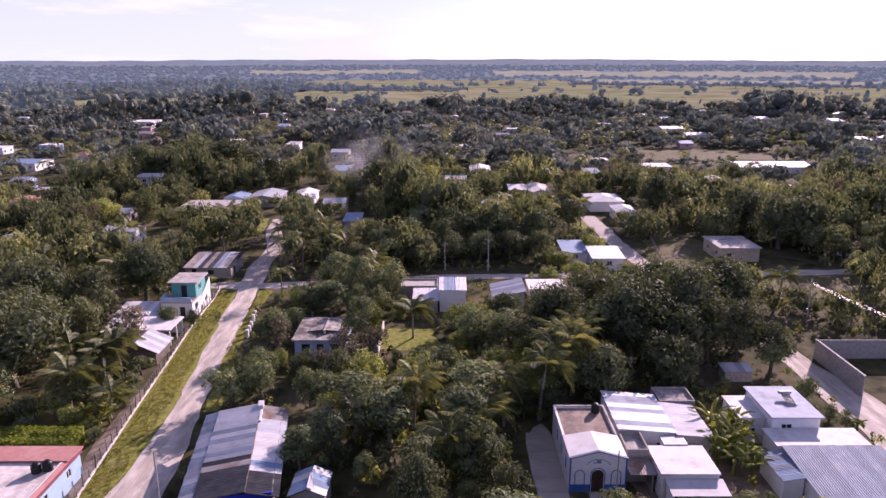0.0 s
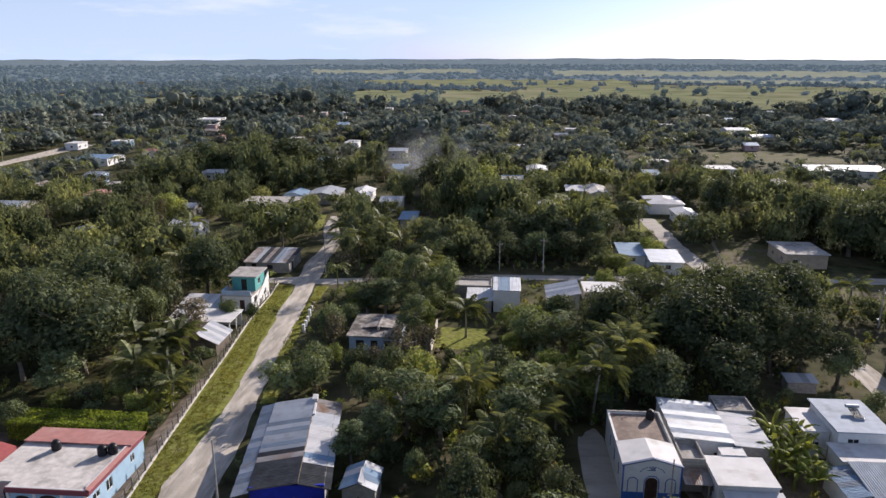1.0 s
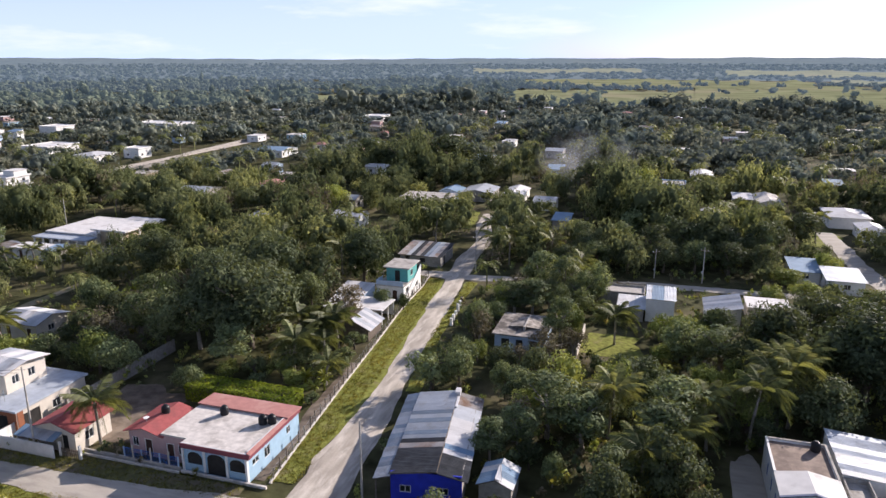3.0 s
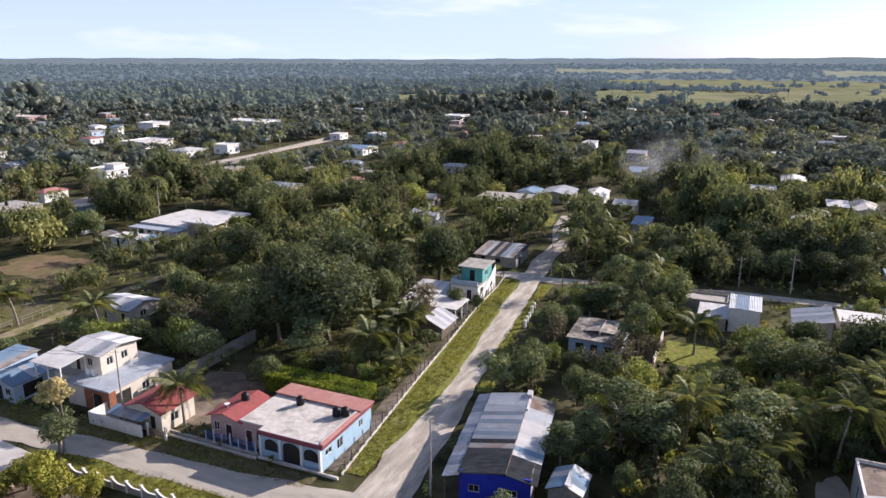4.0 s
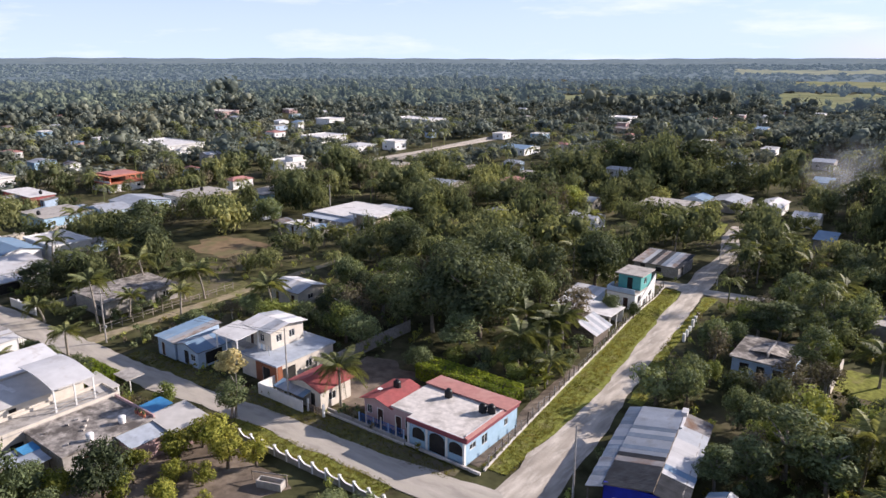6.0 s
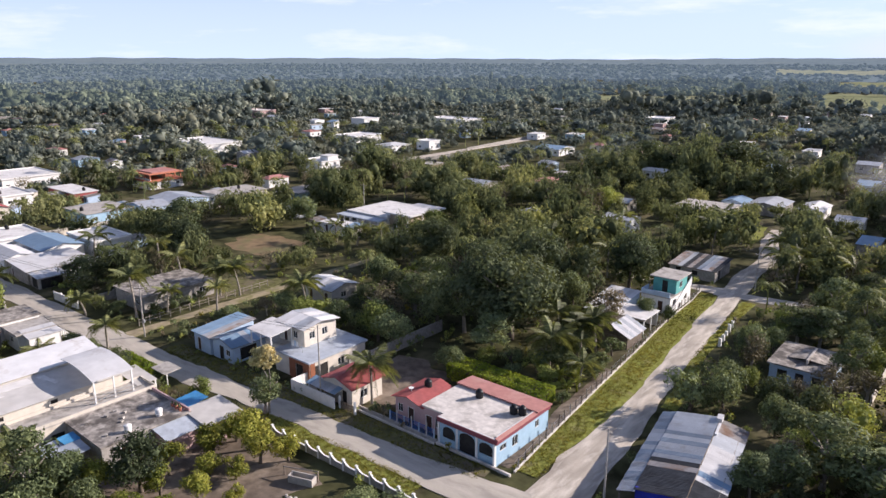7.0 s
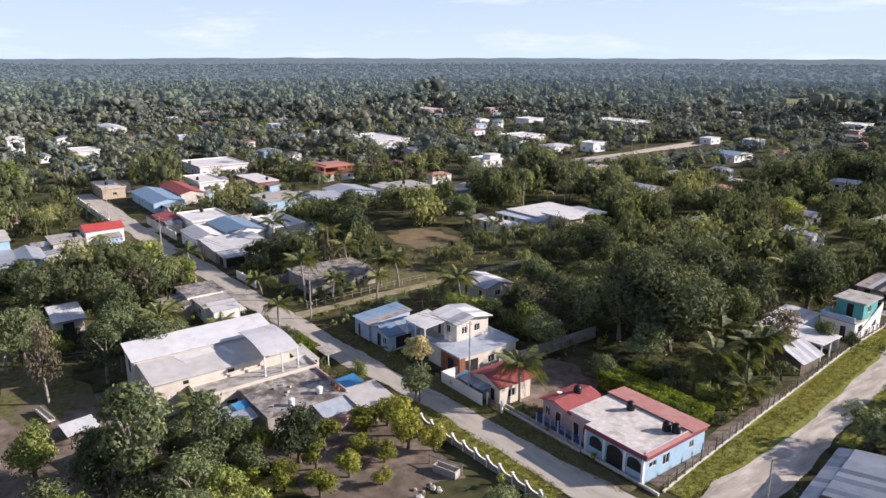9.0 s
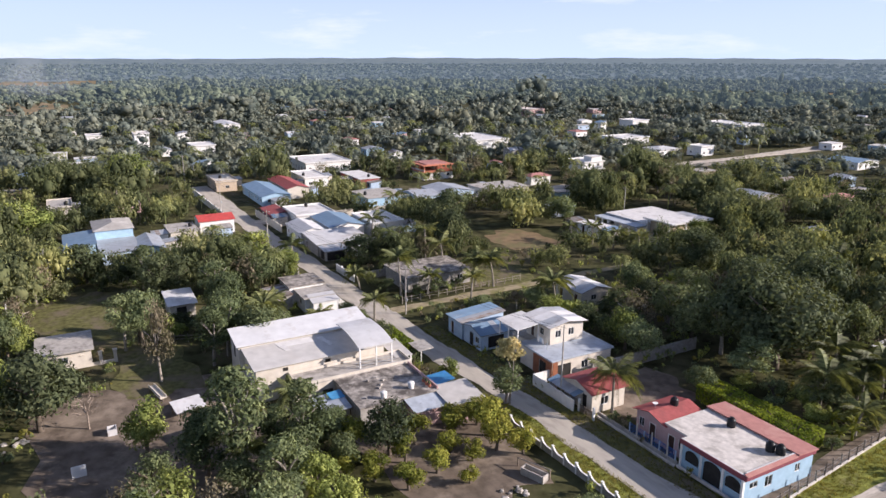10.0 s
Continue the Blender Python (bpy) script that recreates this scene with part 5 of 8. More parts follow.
def ruin():
    # the dark slab puts the roof's shade into its colour
    r = house("derelict_house", "abandoned grey concrete house with a broken stained roof", -21.6, 94.4, -14.4, 103.0, 2.7, PALE_BLUE, "slab", DARK_SLAB, over=0.35, holes=[("S", 1.0, 2.2, 0.9, 2.1, "open"), ("S", 3.2, 4.2, 0.02, 2.1, "open"), ("S", 5.2, 6.3, 0.9, 2.1, "open")])
    part("roof_debris", Shape().slab([(-2.0, -1.6, 3.05), (0.4, -2.0, 3.5), (0.6, 2.0, 3.4), (-1.6, 2.4, 3.1)], 0.08), DARK_SLAB, r, "collapsed roof pieces")
    part("roof_debris", Shape().slab([(0.5, -2.2, 3.5), (2.6, -1.4, 3.0), (2.6, 1.4, 3.0), (0.6, 1.8, 3.45)], 0.08), DARK_SLAB, r)
    part("roof_rib", Shape().box(0.35, -2.6, 2.9, 0.6, 2.4, 3.6), CONCRETE, r)
    house("white_tower_house", "narrow tall white house with bluish sheet roof", -0.6, 113.6, 3.9, 119.4, 3.9, WHITE, "shed", BLUE_SHEET, low="S", rise=0.5, over=0.15, sheets=[BLUE_SHEET, ZINC], holes=[("W", 1, 2, 1.2, 2.2, "window")])
    house("patched_shed", "low shed with patched sheet roof and clutter", -5.0, 113.0, -0.9, 118.4, 2.2, BLOCK, "shed", ZINC, low="S", rise=0.4, over=0.3, sheets=[ZINC, RUSTY, WHITE_SHEET], category="shed")
    house("back_wall_rooms", "roofless low block rooms", -8.6, 119.5, -1.0, 124.0, 2.3, BLOCK, "slab", CONCRETE, over=0.0, parapet=0.3)
    house("tilted_roof_house", "small house with pale sloping sheet roof", 8.8, 113.6, 14.0, 121.0, 2.5, CREAM, "shed", WHITE_SHEET, low="W", rise=1.3, over=0.3, sheets=[WHITE_SHEET, ZINC])
    house("lane_shed", "low shed with white roof by the lane", 15.5, 118.5, 22.0, 124.0, 2.4, CREAM, "slab", WHITE_ROOF, over=0.2)
    house("hidden_shed", "low block shed under dark trees", 38.0, 86.4, 41.6, 88.4, 1.5, BLOCK, "shed", ZINC, low="S", rise=0.3, over=0.2, sheets=[WHITE_SHEET, ZINC], category="shed")


ruin()
MID = [
    ("shaded_house", "pale flat-roofed house behind palms", -72, 184, -58, 197, 3.0, CREAM, "slab", CONCRETE, ""),
    ("blue_gabled_house", "small house with blue gabled roof", -64.5, 202, -58.6, 210, 2.6, PALE_BLUE, "gable", BLUE_SHEET, "y"),
    ("zinc_house", "house under a zinc gable roof", -57.5, 202, -48.5, 214, 2.7, BLOCK, "gable", ZINC, "y"),
    ("white_gabled_house", "small white house with pale gable roof", -45, 203, -38.8, 215, 2.7, WHITE, "gable", WHITE_SHEET, "y"),
    ("tin_house", "low tin-roofed house beside the road", -34, 195, -28, 202, 2.6, WHITE, "gable", WHITE_SHEET, "x"),
    ("blue_tin_house", "little house with blue tin roof", -25.2, 173, -21.2, 180, 2.5, BLOCK, "shed", BLUE_SHEET, "S"),
    ("tall_pale_house", "tall pale blue house with flat roof", 1, 222.5, 7.4, 230, 4.6, PALE_BLUE, "slab", CONCRETE, ""),
    ("hipped_white_house", "white house with bright white hipped roof", 42.2, 196, 51.6, 208, 3.0, WHITE, "hip", WHITE_SHEET, ""),
    ("white_end_house", "white house with pale sloping roof", 46.6, 182.5, 51.8, 191, 2.8, WHITE, "hip", WHITE_SHEET, ""),
    ("tan_roofed_house", "house with dusty tan sheet roof", 27, 211, 33.2, 225, 2.7, CREAM, "gable", PALE_SLAB, "y"),
    ("grey_tin_house", "low grey tin-roofed house", 21, 216.5, 26, 223.5, 2.6, BLOCK, "shed", WHITE_SHEET, "S"),
    ("flat_tan_house", "tan house with broad weathered flat roof", 59.6, 144.5, 68, 154.5, 3.0, TAN, "slab", CONCRETE, ""),
    ("blue_lane_shed", "shed with pale blue sheet roof by the lane", 25.8, 143.5, 30.8, 151.5, 2.4, WHITE, "shed", BLUE_SHEET, "S"),
    ("lane_corner_house", "pale house with grey sheet roof at the lane corner", 31, 138.2, 37.2, 145.5, 2.6, WHITE, "shed", ZINC, "S"),
    ("long_roof_house", "long house with pale roof among trees", 10.2, 255, 17.4, 267, 2.8, WHITE, "gable", WHITE_SHEET, "y"),
    ("pale_roof_house", "pale-roofed house among trees", 77, 264, 87, 273, 2.8, WHITE, "slab", WHITE_ROOF, ""),
    ("depot", "long low depot with wide white roof", 112, 261, 139, 276, 3.2, WHITE, "gable", WHITE_SHEET, "x"),
    ("right_far_house", "white-roofed house at the edge of the fields", 129, 414, 142, 428, 3, WHITE, "gable", WHITE_SHEET, "x"),
    ("right_far_house", "grey-roofed house at the edge of the fields", 131, 377, 143, 389, 3, CREAM, "gable", ZINC, "x"),
    ("field_barn", "white barn standing by the pasture", 213, 484, 224, 500, 3.2, WHITE, "gable", WHITE_SHEET, "x"),
    ("blue_roofed_house", "long house with a pale blue roof", -80, 267, -66.5, 286, 2.8, BLOCK, "gable", BLUE_SHEET, "x"),
    ("small_white_house", "small bright white house", -75, 335, -69.5, 346, 3, WHITE, "slab", WHITE_ROOF, ""),
    ("far_pale_house", "pale two-storey house among trees", -197, 446, -184, 462, 4, WHITE, "slab", WHITE_ROOF, ""),
    ("blue_court_house", "house with wide blue sheet roof near the long road", -172, 271, -159, 285, 3, WHITE, "gable", BLUE_SHEET, "x"),
    ("low_white_roof", "low shed with white roof", -133, 111.5, -125, 115.6, 2.5, WHITE, "slab", WHITE_ROOF, ""),
    ("school_block", "long white flat-roofed block", -318, 175, -286, 194, 4, WHITE, "slab", WHITE_ROOF, ""),
    ("long_wall_house", "long cream house by the road", -190, 113.5, -178.5, 129, 3, CREAM, "slab", CONCRETE, ""),
    ("zinc_roof_house", "low house under a grey zinc roof", -194, 99, -181.5, 110.5, 3, PALE_BLUE, "gable", ZINC, "x"),
    ("zinc_lane_house", "low house with long grey sheet roof", -190, 90, -179.5, 97.5, 3, PALE_BLUE, "gable", ZINC, "y"),
    ("teal_walled_house", "blue-walled house with grey flat roof", -197, 76.5, -184, 88.5, 3, SKY_BLUE, "slab", CONCRETE, ""),
    ("grey_wood_house", "grey-roofed house among trees", -142, 177.5, -132, 187, 2.7, BLOCK, "gable", ZINC, "x"),
    ("tan_house", "small tan house by the bend", -178.5, 200, -172, 207, 3, TAN, "slab", CONCRETE, ""),
    ("white_plot_house", "tall white house on a bare plot", -225, 250, -217, 258, 4, WHITE, "slab", WHITE_ROOF, ""),
    ("white_plot_house", "white house with pale hipped roof", -236, 233, -225, 245, 3, WHITE, "hip", WHITE_SHEET, ""),
    ("long_white_house", "long white single-storey house", -278, 246, -263, 264, 3.4, WHITE, "slab", WHITE_ROOF, ""),
    ("market_block", "long low white village block", -309, 353, -276, 372, 4, WHITE, "slab", WHITE_ROOF, ""),
    ("pink_far_house", "pink far-off house among trees", -456, 311, -434, 326, 5, PINK, "slab", PALE_SLAB, ""),
    ("white_far_house", "white far-off house among trees", -336, 311, -324, 324, 5, WHITE, "slab", WHITE_ROOF, ""),
    ("blue_shop", "blue and white house with blue roof", -172, -1.5, -158.5, 4.2, 4.2, SKY_BLUE, "shed", BLUE_SHEET, "S"),
    ("grey_gabled_house", "two-storey blue house with grey gable roof", -179.5, 4.6, -168.2, 12.4, 5.2, SKY_BLUE, "hip", FIBRE, "x"),
    ("tin_front_house", "house with zinc sheet front roof", -168, 5, -157.6, 12.2, 2.6, PALE_BLUE, "shed", ZINC, "E"),
    ("tin_front_house", "blue house with grey sheet roof", -167.6, 12.6, -155.5, 17.4, 2.8, SKY_BLUE, "gable", ZINC, "x"),
    ("red_topped_house", "white house with a bright red roof", -182, 28, -174.6, 36.2, 3.4, WHITE, "gable", BRIGHT_RED, "y"),
    ("parapet_house", "low pale house with flat roof and parapet", -178.5, 20.5, -170, 26.6, 2.6, CREAM, "slab", CONCRETE, ""),
    ("gabled_white_house", "white house with pale gable roof on the street", -164.5, 46.6, -153.2, 52.8, 3.0, WHITE, "gable", WHITE_SHEET, "x"),
    ("sheet_front_house", "low block house with a broad pale sheet roof by the street", -152.6, 47.0, -142.6, 59.0, 2.7, BLOCK, "shed", WHITE_SHEET, "E"),
    ("zinc_hall", "white house with bluish gable roof", -167.6, 54.0, -153.4, 62.4, 3.4, WHITE, "gable", BLUE_SHEET, "x"),
    ("white_back_house", "white flat-roofed house behind others", -181, 50.8, -169, 60.5, 3.4, WHITE, "slab", WHITE_ROOF, ""),
    ("white_side_house", "white house with flat roof behind a wall", -164.6, 64, -151.6, 72, 3.4, WHITE, "slab", WHITE_ROOF, ""),
    ("red_gabled_house", "house with a red gabled roof", -231, 60.2, -209, 67, 3.2, CREAM, "gable", RED_TILE, "x"),
    ("slate_house", "blue house with grey-blue roof", -226, 50.4, -202, 59, 2.8, SKY_BLUE, "gable", BLUE_SHEET, "x"),
    ("white_top_house", "white flat-topped house among trees", -241, 71, -225, 79, 3.2, WHITE, "slab", WHITE_ROOF, ""),
    ("red_striped_house", "white house with a red band", -234, 87, -216, 94, 3, RED_TILE, "slab", WHITE_ROOF, ""),
    ("rust_shed", "small rust-red shed by the street", -188, 46.4, -178, 50.2, 2.6, MAROON, "shed", RED_TILE, "S"),
    ("tan_end_house", "tan house at the end of the street", -247, 43.4, -232, 50, 3.2, TAN, "slab", CREAM, ""),
    ("grey_long_house", "long grey block building", -223, -4.5, -210.5, 1, 3.2, CREAM, "slab", CONCRETE, ""),
    ("pale_west_house", "small white house far among trees", -408, 13, -397, 20, 4, WHITE, "slab", WHITE_ROOF, ""),
    ("pale_west_tower", "tall pale far house", -372, 32, -361, 38.5, 7.5, WHITE, "slab", PALE_SLAB, ""),
    ("pale_west_house", "white far house with flat roof", -342, 52.6, -328.5, 62.5, 4, WHITE, "slab", WHITE_ROOF, ""),
    ("arched_barn", "white barn with pale rounded roof", -452, 86, -424, 96, 4.5, WHITE, "gable", WHITE_SHEET, "x"),
    ("white_row", "row of white flat-roofed houses", -276, 81, -255, 99, 3.6, WHITE, "slab", WHITE_ROOF, ""),
]
house("rusty_roofed_house", "low run-down house under a patched rusty sheet roof", -51.2, 132.8, -42.2, 141.5, 2.2, BLOCK, "shed", RUSTY, low="S", rise=0.7, over=0.4, sheets=[RUSTY, DARK_ZINC, RUSTY, TARRED, ZINC], holes=[("S", 1.2, 2.2, 0.02, 1.9, "open"), ("S", 4.4, 5.6, 0.8, 1.7, "open"), ("E", 2.0, 3.2, 0.02, 1.9, "open")])
for nm, lb, x0, y0, x1, y1, h, wl, rf, rm, lw in MID:
    house(nm, lb, x0, y0, x1, y1, h, wl, rf, rm, low=lw or "S", rise=1.0 if rf != "shed" else 0.6, over=0.35, auto=1, keep=0.95, parapet=0.3 if rf == "slab" and h > 3.1 else 0.0)


def street_yards():
    """Lean-to sheds and roof tanks of the houses along the village street."""
    rng = random.Random(19)
    taken = [(m[2], m[3], m[4], m[5]) for m in MID]
    roofs = [([RUSTY, ZINC], "patched rusty lean-to shed against a village house"), ([ZINC], "small zinc-roofed shed in a village yard"), ([BLUE_SHEET, ZINC], "bluish sheet-roofed shed in a village yard"), ([FIBRE], "grey fibre-sheet lean-to in a village yard"), ([WHITE_SHEET], "pale sheet-roofed shed in a village yard")]
    for nm, lb, x0, y0, x1, y1, h, wl, rf, rm, lw in MID:
        r = math.hypot(x0, y0)
        if rf == "slab" and x0 < -100 and r < 330 and rng.random() < 0.8:
            water_tank(rng.uniform(x0 + 1, x1 - 1), rng.uniform(y0 + 1, y1 - 1), h + 0.18)
        if x0 > -130 or y0 > 135 or r > 300:
            continue
        for side in rng.sample("SENW", 4)[:2]:
            w, d = rng.uniform(2.4, 4.5), rng.uniform(2.4, 4.2)
            cx, cy = {"S": (rng.uniform(x0 + w / 2, x1 - w / 2), y0 - d / 2 - 0.4), "N": (rng.uniform(x0 + w / 2, x1 - w / 2), y1 + d / 2 + 0.4),
                      "W": (x0 - w / 2 - 0.4, rng.uniform(y0 + d / 2, y1 - d / 2)), "E": (x1 + w / 2 + 0.4, rng.uniform(y0 + d / 2, y1 - d / 2))}[side]
            box = (cx - w / 2 - 0.35, cy - d / 2 - 0.35, cx + w / 2 + 0.35, cy + d / 2 + 0.35)
            if any(box[0] < t[2] and box[2] > t[0] and box[1] < t[3] and box[3] > t[1] for t in taken):
                continue
            if any(math.dist((cx, cy), (a[0] + (b[0] - a[0]) * k / 8, a[1] + (b[1] - a[1]) * k / 8)) < wd / 2 + 3 for line, wd in ROADS for a, b in zip(line, line[1:]) for k in range(9)):
                continue
            taken.append(box)
            sheets, label = rng.choice(roofs)
            house("yard_shed", label, cx - w / 2, cy - d / 2, cx + w / 2, cy + d / 2, rng.uniform(2.0, 2.5), rng.choice([BLOCK, WHITE, CREAM, PALE_BLUE]), "shed", sheets[0], low=rng.choice("SE"), rise=0.4, over=0.25, sheets=sheets, category="shed", group="yard sheds",
                  holes=[("S", 0.6, 1.4, 0.02, 1.9, "open")])


street_yards()
house("street_carport", "low open carport with pale sheet roof by the street", -141.9, 47.2, -138.2, 52.0, 2.1, BLOCK, "shed", WHITE_SHEET, low="E", rise=0.4, over=0.3, sheets=[WHITE_SHEET, ZINC], category="carport", holes=[("E", 0.4, 4.4, 0.02, 1.9, "open"), ("S", 0.6, 3.0, 0.02, 1.9, "open")])


def modern_houses():
    """The large white house with open verandas, the orange pavilion and the stacked white house."""
    a = house("flat_white_house", "modern white house with broad flat roof over dark verandas", -134.5, 122.5, -120.5, 138, 3.3, WHITE, "slab", WHITE_ROOF, over=0.3, thick=0.3, auto=1, keep=0.95)
    part("veranda_roof", Shape().box(-7.6, -11.6, 2.9, 7.4, -8.1, 3.15), BLUE_SLAB, a, "lower bluish veranda roof")
    posts(a, [(-7.2 + 2.4 * i, -11.3) for i in range(7)], 0, 2.9, 0.14, WHITE, "veranda_post")
    w = house("flat_white_wing", "higher white wing with an overhanging flat roof on pillars", -120.4, 123.5, -113.5, 134.5, 4.6, TAN, "slab", WHITE_ROOF, over=1.3, thick=0.35, auto=1, keep=0.95)
    posts(w, [(-3.4, -6.4), (0, -6.4), (3.4, -6.4), (4.4, -2), (4.4, 3)], 0, 4.6, 0.16, WHITE, "pillar")
    part("front_wall", Shape().box(-3.6, -8.6, 0, 6.4, -8.4, 1.7), CREAM, w)
    o = house("orange_house", "two-storey house with orange fascias and an open upper terrace", -232, 113, -220, 125, 2.6, WHITE, "slab", ORANGE_TILE, over=0.5, thick=0.3, auto=1, keep=0.95)
    posts(o, [(x, y) for x in (-5.4, -1.8, 1.8, 5.4) for y in (-5.4, 5.4)], 2.9, 4.9, 0.16, ORANGE_TILE, "terrace_post")
    part("terrace_rail", Shape().box(-5.6, -5.55, 2.9, 5.6, -5.45, 3.5), WHITE, o)
    part("inner_wall", Shape().box(-4.0, 0.5, 2.9, 4.0, 0.7, 4.9), TAN, o)
    part("upper_roof", Shape().slab([(-6.2, -6.2, 5.2), (6.2, -6.2, 5.2), (6.2, 6.2, 5.2), (-6.2, 6.2, 5.2)], 0.3), ORANGE_TILE, o, "orange painted roof slab")
    part("upper_roof", Shape().slab([(-4.6, -4.4, 5.5), (4.6, -4.4, 5.5), (4.6, 4.4, 5.5), (-4.6, 4.4, 5.5)], 0.295), FADED_RED, o)
    t = house("two_storey_house", "white stacked house with balconies and a roof room", -209, 167, -198, 177, 2.4, WHITE, "slab", WHITE_ROOF, over=0.5, auto=1, keep=0.95)
    house("two_storey_upper", "white upper storey with set-back balcony", -208.8, 168.2, -198.4, 177, 2.5, WHITE, "slab", WHITE_ROOF, z=2.58, over=0.4, auto=1, keep=0.6, parapet=0.25, category="upper storey")
    house("roof_room", "small white roof room on the stacked house", -203.0, 171.5, -198.6, 176.4, 1.7, WHITE, "slab", WHITE_ROOF, z=5.26, over=0.2, category="upper storey")
    part("balcony_rail", Shape().box(-5.9, -5.4, 2.58, 5.9, -5.3, 3.4), WHITE, t)


modern_houses()

# small houses of the village whose roofs show between the trees


def village_roofs():
    rng = random.Random(77)
    boxes = [(m[2], m[3], m[4], m[5]) for m in MID] + [(-137, 110, -111, 140), (-237, 110, -216, 128), (-211, 165, -196, 179), (66, 120, 112, 182)]
    walls = [WHITE, CREAM, WHITE, PALE_BLUE, PINK, BLOCK, SKY_BLUE, TAN]
    kinds = [("slab", WHITE_ROOF, "white flat-roofed village house between trees"), ("gable", ZINC, "zinc-roofed village house between trees"), ("gable", WHITE_SHEET, "white sheet-roofed village house between trees"),
             ("slab", CONCRETE, "grey flat-roofed village house between trees"), ("gable", RUSTY, "rusty sheet-roofed village house between trees"), ("shed", BLUE_SHEET, "pale blue sheet-roofed village house between trees"), ("hip", FADED_RED, "faded red-roofed village house between trees")]
    made = 0
    for _ in range(900):
        if made == 120:
            break
        a, r = rng.uniform(-34, 96), 175 + 430 * rng.random() ** 1.1
        if a < 12 and rng.random() < 0.45:
            continue
        x, y = -r * math.sin(radians(a)), r * math.cos(radians(a))
        w, d = rng.uniform(4, 8), rng.uniform(4, 9)
        if any(x + w > b[0] - 5 and x - w < b[2] + 5 and y + d > b[1] - 5 and y - d < b[3] + 5 for b in boxes):
            continue
        if any(min(abs(x - p[0]) + abs(y - p[1]) for p in line) < 16 for line, _w in ROADS):
            continue
        boxes.append((x - w / 2, y - d / 2, x + w / 2, y + d / 2))
        rf, rm, lb = rng.choice(kinds)
        house("village_house", lb, x - w / 2, y - d / 2, x + w / 2, y + d / 2, rng.uniform(2.6, 3.2) if rng.random() < 0.85 else 5.6, rng.choice(walls), rf, rm, low=rng.choice("xy") if rf == "gable" else "S", rise=0.9, over=0.3, auto=1, keep=1.1, group="village houses")
        made += 1


village_roofs()

# ---- trees ----
RNG = np.random.default_rng(11)
PHI = (1 + 5 ** 0.5) / 2
ICO_V = np.array([(-1, PHI, 0), (1, PHI, 0), (-1, -PHI, 0), (1, -PHI, 0), (0, -1, PHI), (0, 1, PHI), (0, -1, -PHI), (0, 1, -PHI), (PHI, 0, -1), (PHI, 0, 1), (-PHI, 0, -1), (-PHI, 0, 1)], float)
ICO_V /= np.linalg.norm(ICO_V[0])
ICO_F = np.array([(0, 11, 5), (0, 5, 1), (0, 1, 7), (0, 7, 10), (0, 10, 11), (1, 5, 9), (5, 11, 4), (11, 10, 2), (10, 7, 6), (7, 1, 8), (3, 9, 4), (3, 4, 2), (3, 2, 6), (3, 6, 8), (3, 8, 9), (4, 9, 5), (2, 4, 11), (6, 2, 10), (8, 6, 7), (9, 8, 1)])


def crown_arrays(rng, radius, base, tall, lobes, cards, leaf, spread=0.62, flat=0.8, fill=0.84, droop=0.0, slim=0.8):
    """A crown of leaf sprays on uneven lobes: corners, quads and triangles. Its lowest lobes begin at base, its top is at tall."""
    V, Q, T = [], [], []
    n = 0
    mid, half = (base + tall) / 2, (tall - base) / 2
    centres, radii = [], []
    for i in range(lobes):
        d = rng.normal(size=3)
        d /= np.linalg.norm(d)
        k = rng.uniform(0.45, 1.0) * spread
        r = radius * rng.uniform(0.24, 0.44)
        c = np.array([d[0] * radius * k, d[1] * radius * k, mid + d[2] * half * 0.62])
        centres.append(c)
        radii.append(r)
    iv, it = ICO_V, ICO_F
    for c, r in zip(centres, radii):
        jig = rng.uniform(0.7, 1.15, (len(iv), 1))
        V.append(c + iv * jig * r * fill * np.array([1, 1, flat]))
        T.append(it + n)
        n += len(iv)
    area = np.array(radii) ** 2
    share = rng.choice(lobes, cards, p=area / area.sum())
    d = rng.normal(size=(cards, 3))
    d[:, 2] += 0.25
    d /= np.linalg.norm(d, axis=1, keepdims=True)
    p = np.array(centres)[share] + d * np.array(radii)[share, None] * rng.uniform(0.72, 1.2, (cards, 1)) * np.array([1, 1, flat])
    nrm = d + rng.normal(0, 0.38, (cards, 3))
    nrm /= np.linalg.norm(nrm, axis=1, keepdims=True)
    side = np.cross(nrm, rng.normal(size=(cards, 3)))
    side /= np.linalg.norm(side, axis=1, keepdims=True)
    up = np.cross(nrm, side)
    up[:, 2] -= droop
    s = leaf * rng.uniform(0.6, 1.35, (cards, 1))
    tri = np.stack([p + up * s * 1.2, p - up * s * 0.6 + side * s * slim, p - up * s * 0.6 - side * s * slim], 1)
    V.append(tri.reshape(-1, 3))
    T.append(np.arange(cards * 3).reshape(-1, 3) + n)
    return np.concatenate(V), np.zeros((0, 4), int), np.concatenate(T)


